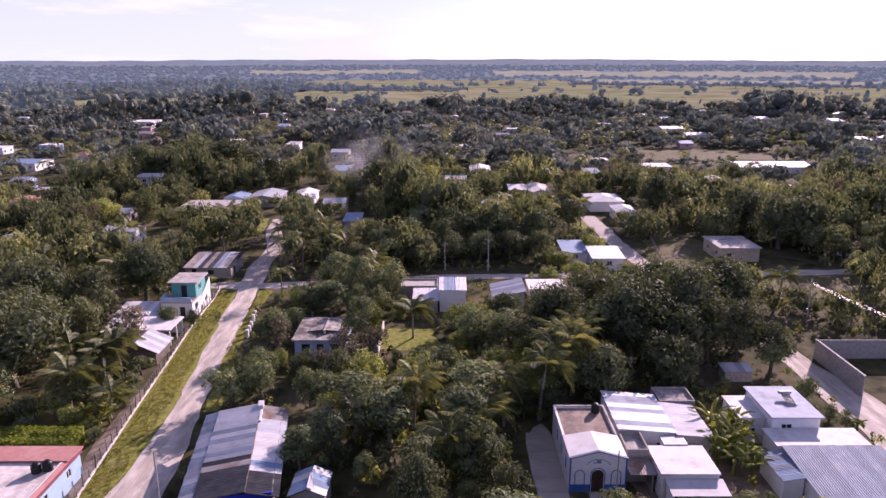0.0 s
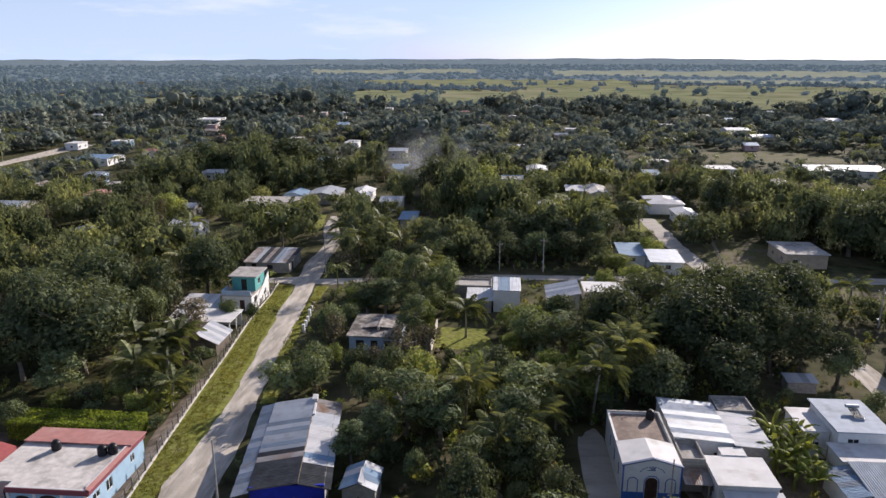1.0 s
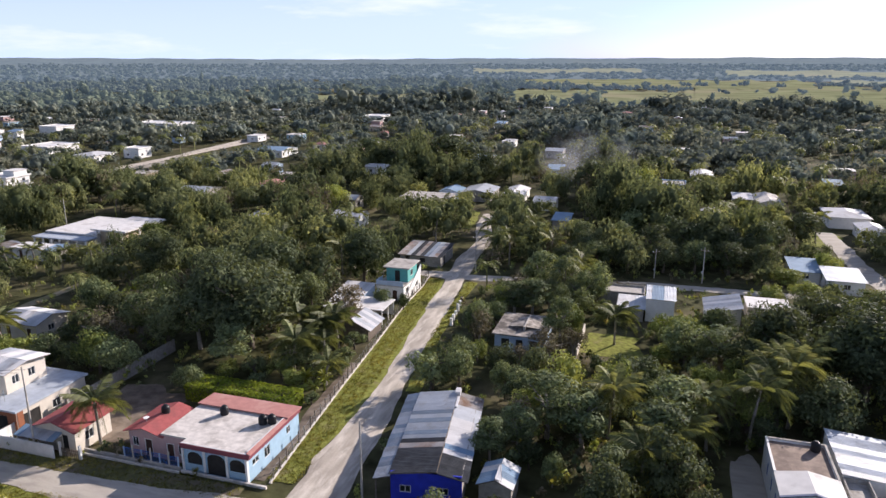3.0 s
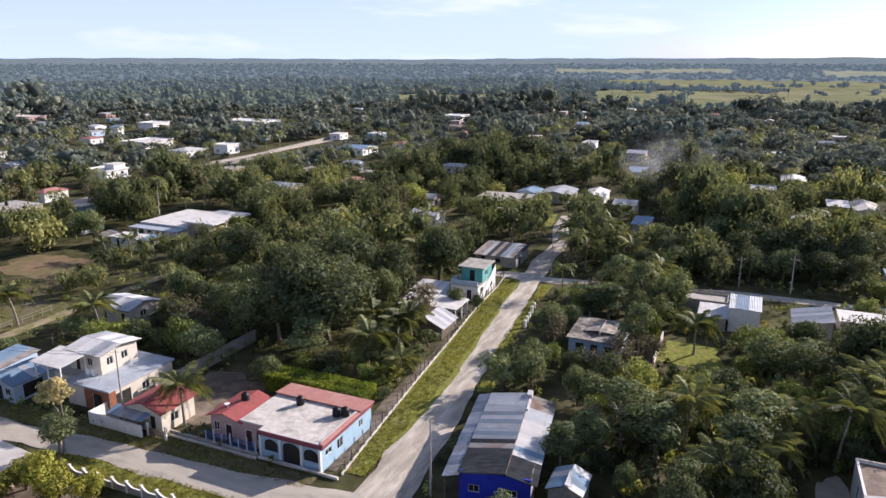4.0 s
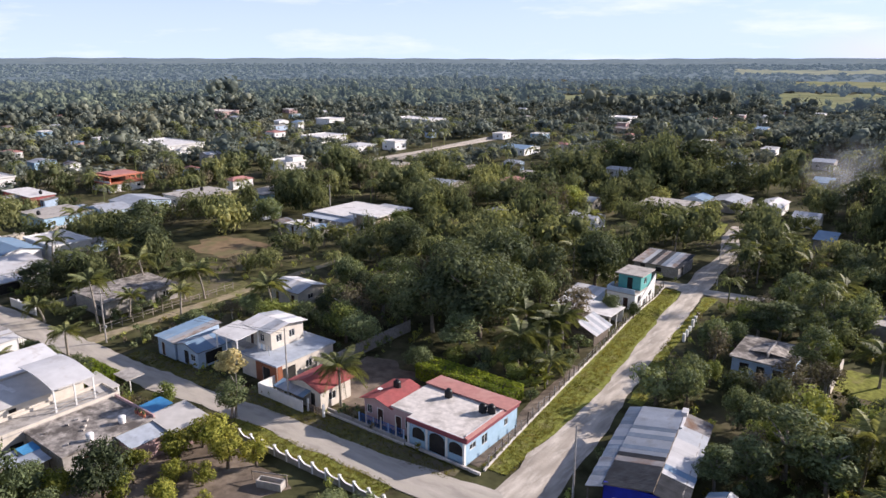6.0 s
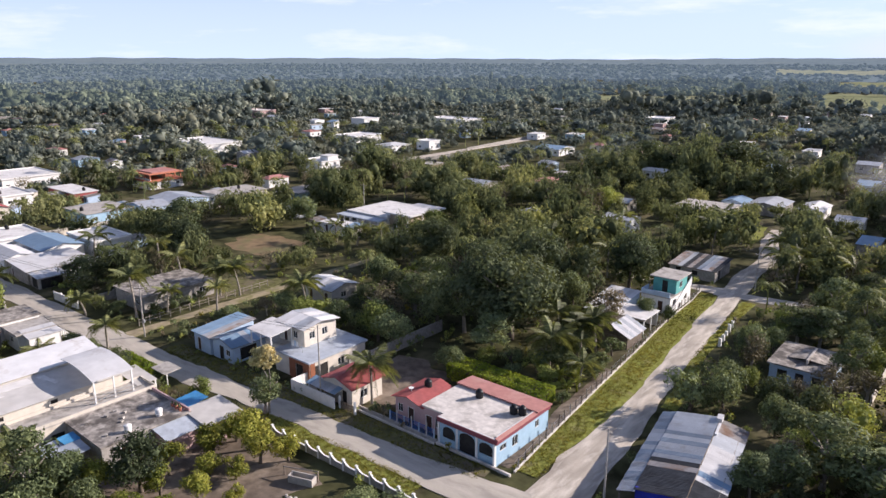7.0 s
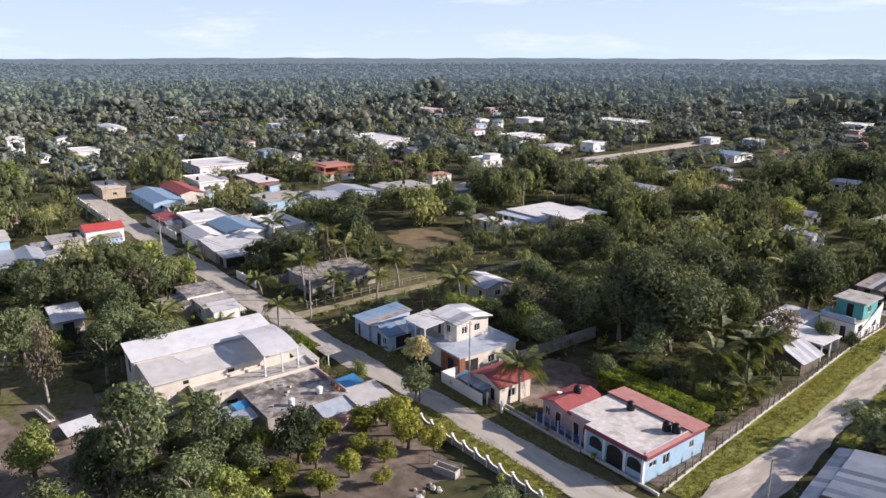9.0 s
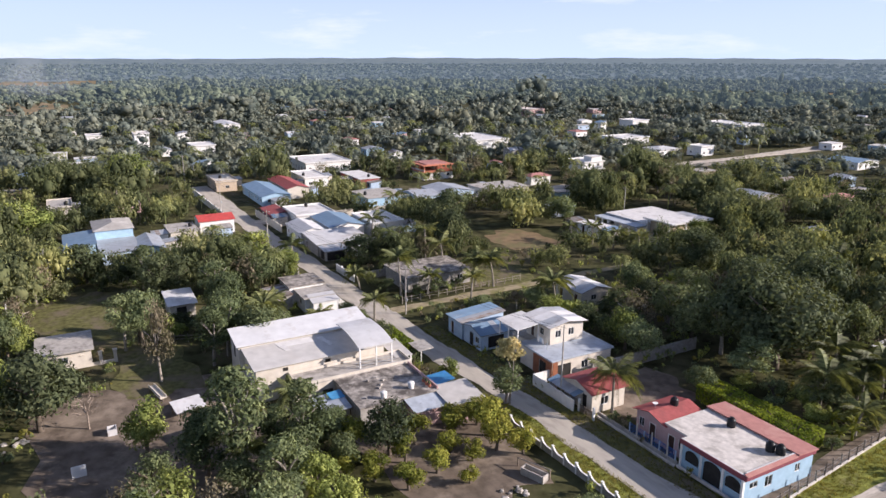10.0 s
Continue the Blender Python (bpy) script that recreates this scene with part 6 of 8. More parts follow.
def trunk_shape(rng, tall, girth, lean=0.3, limbs=4, reach=2.0):
    """A tapered trunk that forks into limbs."""
    s = Shape()
    bend = [rng.uniform(-lean, lean), rng.uniform(-lean, lean)]
    fork = Vector((bend[0], bend[1], tall * 0.5))
    s.tube([(0, 0, -0.2), (bend[0] * 0.3, bend[1] * 0.3, tall * 0.22), fork], [girth * 1.25, girth, girth * 0.8])
    for i in range(limbs):
        a = math.tau * (i + rng.uniform(-0.3, 0.3)) / limbs
        tip = fork + Vector((math.cos(a) * reach, math.sin(a) * reach, tall * rng.uniform(0.22, 0.42)))
        s.tube([fork - Vector((0, 0, 0.2)), fork.lerp(tip, 0.5) + Vector((0, 0, 0.25)), tip], [girth * 0.6, girth * 0.42, girth * 0.15], 5)
    return s


KINDS = {
    # radius, crown base, crown top, lobes, leaf sprays, spray size, leaves, bark, label
    "mango": (4.6, 1.6, 8.6, 20, 3000, 0.24, "dark", BARK, "dense dark-green rounded mango tree"),
    "great": (7.4, 2.2, 12.6, 32, 6400, 0.29, "dark", BARK, "huge dense dark-green spreading mango tree"),
    "broad": (4.2, 1.4, 7.6, 17, 3000, 0.22, "mid", BARK, "leafy green broad-crowned tree"),
    "tall": (3.0, 2.2, 10.5, 20, 2700, 0.2, "mid", PALE_BARK, "tall airy tree with pale trunk and open crown"),
    "light": (3.4, 1.0, 6.0, 15, 2600, 0.19, "light", BARK, "bright yellow-green leafy tree"),
    "citrus": (2.2, 0.7, 3.8, 10, 1800, 0.14, "citrus", BARK, "small yellowish leafy citrus tree"),
    "scrub": (3.0, 1.2, 5.6, 16, 1500, 0.15, "scrub", PALE_BARK, "dry greyish half-bare tree"),
    "bush": (2.0, 0.15, 2.6, 9, 1000, 0.14, "mid", BARK, "low green leafy garden bush"),
}
MODELS = {}


def tree_model(kind, k):
    """The shared meshes of one model of a kind of tree."""
    if (kind, k) not in MODELS:
        radius, base, tall, lobes, cards, leaf, leaves, bark, label = KINDS[kind]
        rng = np.random.default_rng(100 + 17 * k + len(kind) * 7 + ord(kind[0]))
        v, q, t = crown_arrays(rng, radius, base, tall, lobes, cards, leaf, fill=0.25 if kind == "scrub" else 0.32 if kind == "tall" else 0.46, spread=0.7, slim=0.55)
        mats = [LEAF[leaves]]
        MODELS[kind, k] = (trunk_shape(random.Random(k + 5), tall * 0.9, 0.05 * radius + 0.05, 0.4, 5, radius * 0.55).mesh("trunk", bark, True),
                           bulk_mesh("crown", v, q, t, mats), radius, tall)
    return MODELS[kind, k]


def plant_tree(kind, x, y, tall, k=0, wide=None, turn=0.0, group="trees"):
    tm, cm, radius, full = tree_model(kind, k % 3)
    name = {"bush": "bush", "citrus": "citrus_tree", "mango": "mango_tree", "great": "mango_tree"}.get(kind, "tree")
    root = thing(name, x, y, 0, KINDS[kind][8], "bush" if kind == "bush" else "tree", {"bush": "bushes", "citrus": "citrus trees", "mango": "mango trees", "great": "mango trees"}.get(kind, group))
    sc = tall / full
    w = sc if wide is None else wide / radius
    root.matrix_basis = pose(x, y, 0, 0, 0, turn) @ Matrix.Diagonal((w, w, sc, 1))
    part("trunk", tm, None, root)
    part("crown", cm, None, root)


# coconut palms: ringed trunk and arching fronds of narrow leaflets


def frond_mesh(rng, length, mat, pairs=17, droop=1.0):
    s = Shape()
    pts = []
    for i in range(9):
        f = i / 8
        pts.append(Vector((length * (f - 0.12 * f * f * droop), 0, length * (0.42 * f - 0.62 * droop * f * f))))
    for i in range(8):
        w = 0.05 * (1 - i / 9)
        a, b = pts[i], pts[i + 1]
        s.face(a + Vector((0, -w, 0)), b + Vector((0, -w * 0.85, 0)), b + Vector((0, w * 0.85, 0)), a + Vector((0, w, 0)))
    for i in range(pairs):
        f = 0.14 + 0.84 * i / (pairs - 1)
        j = min(7, int(f * 8))
        p = pts[j].lerp(pts[j + 1], f * 8 - j)
        run = length * 0.24 * math.sin(math.pi * min(1, 0.18 + f * 0.78)) + 0.12
        for sg in (-1, 1):
            tip = p + Vector((run * 0.55, sg * run * 0.8, -run * rng.uniform(0.3, 0.75)))
            w = Vector((0.055, 0, 0.015))
            s.face(p - w, p + w, tip.lerp(p, 0.45) + w * 1.2, tip)
    return s.mesh("frond", mat)


PALM_FRONDS = [frond_mesh(random.Random(i), 4.1, LEAF["palm"], 30, d) for i, d in enumerate((0.7, 1.0, 1.35, 1.7))]
PALM_TRUNKS = []
for i in range(3):
    rr = random.Random(i + 40)
    bx, by = rr.uniform(-0.8, 0.8), rr.uniform(-0.8, 0.8)
    PALM_TRUNKS.append((Shape().tube([(bx * (k / 8) ** 1.7, by * (k / 8) ** 1.7, -0.2 + 6.2 * k / 8) for k in range(9)], [0.26, 0.19, 0.17, 0.165, 0.16, 0.155, 0.15, 0.14, 0.12], 8).mesh("trunk", PALE_BARK, True), (bx, by, 6.0)))


def palm(x, y, tall, i=0, count=17, wind=0.0):
    """A coconut palm whose fronds are parts. wind: how far the fronds lean to one side."""
    tm, head = PALM_TRUNKS[i % 3]
    root = thing("coconut_palm", x, y, 0, "coconut palm with arching grey-green fronds", "palm tree", "coconut palms", (i * 77) % 360)
    sc = (tall - 1.0) / 6.0
    t = part("trunk", tm, None, root)
    t.matrix_local = Matrix.Diagonal((1, 1, sc, 1))
    rng = random.Random(i * 13 + 1)
    for k in range(count):
        lift = (k / count)
        f = part("frond", PALM_FRONDS[min(3, int(lift * 4))], None, root)
        f.matrix_local = pose(head[0], head[1], head[2] * sc, 0, rng.uniform(-8, 8) + 25 * lift - 28, k * 137.5 + rng.uniform(-12, 12)) @ Matrix.Scale(rng.uniform(0.85, 1.12) * (0.68 if tall < 5.7 else 0.98), 4)


def banana(x, y, tall, i=0):
    """A banana clump: short stems with broad split leaves."""
    root = thing("banana_plant", x, y, 0, "banana plant with broad bright ragged leaves", "banana plant", "banana plants", (i * 61) % 360)
    rng = random.Random(i + 9)
    part("stem", Shape().tube([(0, 0, -0.1), (0.05, 0, tall * 0.3), (0.1, 0.05, tall * 0.55)], [0.16, 0.13, 0.08]), LEAF["banana"], root)
    for k in range(12):
        s = Shape()
        a, ln, w = math.tau * k / 12 + rng.uniform(-0.3, 0.3), tall * rng.uniform(0.4, 0.66), 0.25
        d, sd = Vector((math.cos(a), math.sin(a), 0)), Vector((-math.sin(a), math.cos(a), 0))
        up = rng.uniform(0.8, 1.7)
        prev = None
        for j in range(7):
            f = j / 6
            c = Vector((0.1, 0.05, tall * 0.5)) + d * ln * f * 0.9 + Vector((0, 0, ln * (up * f - 0.9 * f * f)))
            ww = w * math.sin(math.pi * min(0.98, 0.12 + f * 0.86))
            row = (c - sd * ww - Vector((0, 0, 0.08)), c, c + sd * ww - Vector((0, 0, 0.08)))
            if prev:
                s.face(prev[0], prev[1], row[1], row[0])
                s.face(prev[1], prev[2], row[2], row[1])
            prev = row
        part("leaf", s, LEAF["banana"], root)


def hedge(name, x0, y0, x1, y1, h, label, n):
    """A clipped hedge: a lumpy body thick with leaf sprays."""
    rng = np.random.default_rng(int(n))
    root = thing(name, (x0 + x1) / 2, (y0 + y1) / 2, 0, label, "hedge")
    hx, hy = (x1 - x0) / 2, (y1 - y0) / 2
    body = Shape().box(-hx + 0.15, -hy + 0.15, 0, hx - 0.15, hy - 0.15, h - 0.15)
    part("hedge_body", body, BARK, root)
    u = rng.uniform(-1, 1, (n, 3))
    faces = rng.choice(5, n, p=np.array([hy * h, hy * h, hx * h, hx * h, 2 * hx * hy]) / (2 * h * (hx + hy) + 2 * hx * hy))
    nrm = np.array([(1, 0, 0), (-1, 0, 0), (0, 1, 0), (0, -1, 0), (0, 0, 1)], float)[faces]
    p = np.stack([u[:, 0] * hx, u[:, 1] * hy, (u[:, 2] + 1) / 2 * h], 1)
    lump = 0.07 * np.sin(p[:, 0] * 2.1 + p[:, 1]) + 0.06 * np.sin(p[:, 1] * 3.3) + rng.normal(0, 0.05, n)
    ext = np.array([hx, hy, h])
    p = np.where(np.abs(nrm) > 0, nrm * np.where(np.arange(3) < 2, ext, h) + nrm * lump[:, None], p)
    d = nrm + rng.normal(0, 0.5, (n, 3))
    side = np.cross(d, rng.normal(size=(n, 3)))
    side /= np.linalg.norm(side, axis=1, keepdims=True)
    up = np.cross(d, side)
    up /= np.linalg.norm(up, axis=1, keepdims=True)
    s = 0.16 * rng.uniform(0.6, 1.3, (n, 1))
    quad = np.stack([p - up * s, p + side * s * 0.6, p + up * s, p - side * s * 0.6], 1).reshape(-1, 3)
    part("leaves", bulk_mesh("leaves", quad, np.arange(n * 4).reshape(-1, 4), np.zeros((0, 3), int), [LEAF["hedge"]]), None, root)


hedge("hedge", -55.3, 67.2, -40.6, 70.8, 2.1, "broad clipped bright-green hedge behind the corner house", 9800)
hedge("hedge", -93.4, 40.2, -85.6, 42.0, 2.0, "clipped square green hedge by the street", 3600)

# chosen trees: kind, x, y, height, half width
CHOSEN = [
    ("mango", -134.5, 53.6, 6.0, 4.4), ("mango", -131, 59, 6.4, 4.2), ("light", -144, 33.6, 7.0, 3.6), ("tall", -134, 11.5, 10, 3.4), ("mango", -128, 12.5, 9, 4.2), ("tall", -112.5, 9.8, 7, 2.2), ("broad", -108.5, 7, 6, 2.4),
    ("mango", -56.5, 84, 14.0, 9.0), ("mango", -64, 88, 13.0, 7.0), ("mango", -60, 93, 11.5, 6.0), ("broad", -68, 80, 10, 5), ("scrub", -46.5, 97, 7, 4.2),
    ("mango", -62, 100, 13, 6.5), ("mango", -70, 97, 12, 6), ("mango", -55, 104, 11, 5), ("mango", -53, 118, 11, 5.5),
    ("tall", -66.2, 45.4, 5.6, 2.6), ("broad", -56.5, 68.8, 3.8, 2.3), ("light", -47, 76.5, 3.4, 2.2), ("bush", -51, 76.5, 2.6, 2.0), ("bush", -44, 79, 2.6, 2),
    ("bush", -26.6, 79.5, 5.4, 3.6), ("broad", -24.5, 83, 5.8, 3.4), ("scrub", -13.2, 91, 5.6, 3.4), ("light", -11.2, 99.5, 6.4, 2.8), ("scrub", -10.0, 94, 5, 3),
    ("broad", -23.5, 104, 4.4, 2.6), ("light", -24, 112, 4.8, 2.6), ("broad", -11, 112, 8, 4), ("tall", -14.5, 117, 9.5, 3.4), ("tall", -19.5, 122, 9, 3.6), ("broad", -9, 118, 8.5, 3.6),
    ("mango", 17, 95, 11, 6.5), ("mango", 27, 93, 12, 7.5), ("mango", 24, 104, 11, 6.5), ("mango", 36, 99, 12.5, 7.5), ("mango", 44, 106, 12, 6.5), ("mango", 35, 110, 11, 6), ("mango", 42, 93, 9, 4.6), ("mango", 44.5, 99, 8, 4), ("mango", 38, 93, 10.5, 5.2), ("mango", 33, 90, 9.5, 4.5), ("broad", 45.2, 88.5, 5, 2.4), ("broad", 45.6, 80.5, 3.6, 1.9), ("bush", 46.6, 76, 2.4, 1.4), ("light", 34.3, 54.8, 3.4, 2.3), ("broad", 28.9, 57.4, 3.0, 1.8), ("bush", 31.2, 57.6, 2.4, 1.6),
    ("mango", 56.5, 183, 13, 6.0), ("mango", 77, 155, 13, 7.5), ("mango", 74, 165, 12, 7), ("mango", 31.5, 170, 9, 5), ("mango", 88, 168, 12, 6),
    ("broad", 10, 108, 5.4, 3.6), ("light", 5.5, 106, 4.6, 3.0), ("light", 9, 102, 4.6, 2.8), ("scrub", 8.5, 79, 6, 3),
    ("tall", -65.2, 12.2, 14.0, 3.9), ("light", -75.8, 4.4, 6.8, 3.2), ("scrub", -93.5, 8.2, 11.5, 2.6), ("broad", -69.8, 9.4, 7, 3.6), ("broad", -66, 3.6, 5, 3), ("broad", -61, 11, 5, 2.8), ("light", -58, 18, 5, 2.6), ("broad", -62.5, 17.5, 6.5, 3), ("light", 2.6, 103.5, 5, 3.2), ("broad", 5, 99.5, 4.4, 2.8), ("light", 2.2, 97, 3.4, 2.2), ("tall", -12.3, 97.6, 8.8, 3.0), ("bush", -27.6, 89, 2.8, 2.0), ("bush", -26.4, 93.5, 2.6, 1.8), ("tall", -65, 19, 10.5, 3.2), ("broad", -113, 21, 8, 4), ("tall", -121, 21.5, 9, 4.2), ("mango", -128, 16, 8, 4.2), ("broad", -106, 20, 8, 4), ("broad", -67, 21.5, 5, 3), ("mango", -86.5, -6.0, 9.8, 5.3), ("broad", -68, 9.5, 6.4, 3.4),
    ("broad", -68.5, 17.5, 5.4, 3), ("mango", -62.4, 27.6, 6.6, 3.4), ("broad", -95, 22, 8.2, 4.5), ("tall", -98, 18, 10, 3.4), ("tall", -95.5, 15.5, 9.5, 3.2),
    ("light", -127, 35, 7, 4), ("light", -131, 31, 6.5, 3.6), ("broad", -124, 30, 7, 4),
    ("light", -108.5, 126.5, 7, 3.2), ("mango", -92, 108, 10.5, 5.5), ("broad", -139, 112, 8, 4), ("mango", -150, 84, 11, 6), ("mango", -144, 78, 10, 5.5), ("mango", -136, 76, 9, 5),
    ("mango", -72, 242, 16, 12), ("mango", -88, 236, 15, 11), ("mango", -56, 226, 12, 7), ("mango", -104, 240, 14, 10), ("mango", -20, 214, 13, 8), ("mango", -10, 208, 12, 7), ("light", -6, 214, 11, 6),
    ("tall", -12.6, 67.5, 6.6, 3.0), ("light", -13.0, 73.0, 5.6, 2.8), ("broad", -14.5, 77, 6, 3), ("light", -143, 34, 7.5, 4), ("light", -255, 19, 12, 8), ("mango", -146, 1.5, 8, 5), ("mango", -148, -9, 8, 5), ("mango", -132, 75, 9, 5), ("light", -183, -9, 11, 7), ("scrub", -137, -7, 7, 3.5), ("mango", 61.8, 192, 12, 6), ("mango", 82, 158, 12, 7.5), ("mango", 13, 213, 9, 5), ("broad", -108, 7.5, 9, 4), ("tall", -107, 5, 9.5, 3),
    ("mango", -17, 139.5, 5.6, 3.6), ("broad", -11, 140.5, 6.2, 3.8), ("mango", -5, 142, 6.6, 4), ("mango", 2, 143, 7, 4.2), ("broad", 8, 144, 6.8, 4), ("mango", 14.5, 144.5, 7.2, 4.2), ("mango", 21, 146, 7, 4), ("tall", -15.0, 64.5, 6.0, 2.4), ("scrub", -13.6, 70, 6, 2.6), ("bush", -40.2, 80, 2.4, 1.8), ("bush", -40.9, 84, 2.6, 2), ("bush", -41.6, 88.5, 2.8, 2), ("bush", -39.6, 71, 1.6, 1.2), ("bush", -42.6, 78, 3.2, 2.2), ("light", -44, 74.4, 2.8, 1.8), ("bush", -48.5, 73, 2.2, 1.7), ("light", -53.5, 74, 3.0, 2.0), ("broad", -43.4, 104.2, 4.2, 2.3), ("broad", -40.6, 106.6, 3.2, 1.6), ("broad", -25.4, 98, 6.2, 3.0), ("light", 24, 139.6, 4, 3.6), ("light", 37, 131, 4, 3.4), ("bush", 31, 136.8, 2.6, 2.4),
    ("mango", -14, 147, 7, 4.6), ("broad", -8, 152, 8, 4.4), ("mango", 0, 149, 8.5, 5), ("mango", 7, 153, 9, 5.2), ("mango", 14, 151, 9.5, 5.3), ("mango", 21, 154, 9.5, 5), ("broad", 3, 158, 9, 4.8), ("mango", 11, 160, 10, 5.2), ("mango", 18, 163, 10, 5.2), ("broad", -5, 160, 9, 4.6), ("mango", 24, 161, 9, 4.6), ("broad", -16, 154, 7.5, 4.2), ("light", 33, 150, 5, 3.2), ("broad", -19, 131.5, 4.6, 2.6), ("light", 20.5, 128, 3.8, 2.8), ("light", 26, 130, 4.2, 3),
    ("scrub", -171, 163, 9.5, 6.5), ("scrub", -163, 169, 9, 6), ("scrub", -150, 161, 8, 3.5), ("light", -149.7, 118.2, 6, 3.4), ("bush", -109.4, 54.4, 2.2, 1.8), ("bush", -108.8, 58.8, 2.4, 2.0), ("bush", -108.9, 62.5, 2.0, 1.8), ("broad", -113.5, 50.6, 2.6, 1.8), ("light", -86, 172, 9, 4.5), ("mango", -98, 175, 11, 7),
]
CITRUS = [(-59.5, 33.5, 3.6), (-56.8, 30.5, 3.0), (-62.6, 35.8, 3.8), (-63.4, 39.4, 4.4), (-60.4, 39.6, 4.6), (-57.6, 38.4, 3.6), (-57.0, 35, 3.4), (-60.2, 28.4, 3.2), (-55.6, 26.6, 3.0), (-53.6, 32.6, 2.6), (-63, 31, 3.4), (-58.6, 24.2, 3.2), (-61, 22, 3.6), (-64.8, 24, 4.0), (-55.6, 40.6, 3.0)]
PALMS = [(0.6, 62.4, 6.4), (-3.4, 74, 7.2), (16.6, 82.4, 8.4), (-46.2, 78.6, 5.9), (-43.8, 87.6, 6.2), (-137, 40.0, 6), (-110.0, 51.6, 8.2), (-108.6, 56.4, 4.6), (-108.5, 28, 5), (-209, 12, 9), (-32, 160, 6.5), (-28, 157, 7), (-67, 143, 9), (-128, 66, 8), (-120, 66, 7), (-165, 76, 8), (13.8, 81, 8), (7.2, 74.5, 7), (2.2, 66, 6), (-4.7, 101.8, 5.8), (11.6, 76.0, 8.2), (15.2, 86.5, 8.5), (19.2, 89, 8.0), (4.6, 70.5, 6.0), (-58.0, 55.6, 5.9), (-40.4, 76.5, 4.2), (-42.6, 81, 5.0), (-45.4, 85, 6.0), (-49, 86, 6.5), (-47.4, 82.4, 5.2),
         (-90.6, 72, 6), (-101.5, 61.5, 5.4), (-106.5, 69.5, 6.2), (-109, 67, 5.8), (-100.3, 42.2, 5), (-103, 24, 6.0), (-106.8, 26, 5.5), (-97.4, 32.4, 5), (-33.2, 141, 6.5), (-30.5, 146, 6.5), (-29, 139, 6), (-34, 150, 7), (-25, 148, 6.5), (-21, 143, 6),
         (-49.5, 152, 6.5), (-52, 158, 7), (-50, 166, 7.5), (-54, 171, 7), (-56, 129.5, 6.5), (-66, 126, 9), (-68, 134, 8.5), (-72, 120, 9), (-59.5, 122, 7.5), (-116, 108, 5.2), (-122, 107, 5.4), (-110, 110, 5.2), (-127, 105, 4.6),
         (30, 168, 7.5), (24.5, 176, 8), (36, 178, 7.5), (18, 182, 8), (60, 118, 6), (-148, 62, 7), (-75.2, 21.5, 4.6), (-64.6, 12.5, 4.6), (-117.5, 46.6, 4), (-13.5, 122, 6), (-13.6, 129, 6), (6, 160, 7), (-2, 164, 7), (-8, 149, 7)]
BANANAS = [(48.2, 73, 2.6), (29.2, 66, 4.4), (33, 68.6, 5), (29.6, 68, 4.8), (-40.6, 76.6, 3.2), (-41.4, 72, 2.8), (-42.8, 75.4, 3.0), (30.4, 66.6, 5.2), (31.8, 67.6, 5.6), (31.2, 69.4, 5.4), (32.4, 65.6, 4.8), (30.2, 64.2, 4.6), (32.6, 71, 5.6), (30.6, 72, 5.6), (31.8, 63, 4.4), (30, 70.4, 5), (-39.8, 75.0, 2.8), (-40.4, 73.4, 2.6), (-61.4, 16.8, 3.2), (-57.6, 17.6, 3.0), (-45.8, 118.6, 3), (-87, 92, 4), (-90, 94, 4), (-85, 95, 4), (-88.6, 97, 4.2)]
for i, (k, x, y, h, w) in enumerate(CHOSEN):
    plant_tree("great" if k == "mango" and w > 5.4 and math.hypot(x, y) < 160 else k, x, y, h, i, w, (i * 67) % 360)
for i, (x, y, h) in enumerate(CITRUS):
    plant_tree("citrus", x, y, h * (1.05 if i % 3 else 0.8), i, h * (0.64 if i % 3 else 0.5), (i * 97) % 360)
for i, (x, y, h) in enumerate(PALMS):
    palm(x, y, h, i, 24 if math.hypot(x, y) < 130 else 13)
for i, (x, y, h) in enumerate(BANANAS):
    banana(x, y, h * 0.86, i)
street_tree_top = thing("flowering_tree", -66.0, 45.8, 0, "thin street tree with a pale yellow flowering top", "tree")
part("trunk", trunk_shape(random.Random(2), 8.0, 0.13, 0.3, 3, 0.9), PALE_BARK, street_tree_top)
fv, fq, ft = crown_arrays(np.random.default_rng(8), 2.3, 5.8, 9.0, 9, 900, 0.2, fill=0.6)
part("crown", bulk_mesh("crown", fv, fq, ft, [LEAF["yellow"]]), None, street_tree_top)

# the woods between: what may grow where
GARDENS = [(-5.3, 101.2, 5.4, 5.4), (-134, 95, 10, 8), (-60, 33, 12, 9), (-50, 37, 4.5, 5), (-77, 5, 15, 11), (-60, 62, 6, 6.5), (-123, 1.5, 14, 8), (-98, 9, 8, 5), (-112, 72, 6, 8), (55, 152, 8, 12), (72, 128, 7, 4), (10.8, 66, 1.5, 9), (-58, 71, 5, 4), (-48, 68.5, 10, 6), (38, 182, 4, 8), (120, 320, 36, 20), (62, 90, 9, 12)]
FOOT = []
for ob in scene.objects:
    if ob.type == "EMPTY" and ob.parent is None and ob.get("category") in ("house", "hall", "workshop", "chapel", "shed", "carport", "porch", "upper storey"):
        ext = [c for ch in ob.children if ch.type == "MESH" for c in ([(ch.matrix_local @ v.co) for v in ch.data.vertices] if len(ch.data.vertices) < 400 else [])]
        if ext:
            FOOT.append((ob.location.x + min(c.x for c in ext), ob.location.y + min(c.y for c in ext), ob.location.x + max(c.x for c in ext), ob.location.y + max(c.y for c in ext)))
FOOT = np.array(FOOT)
SEEN = list(PROTECT)
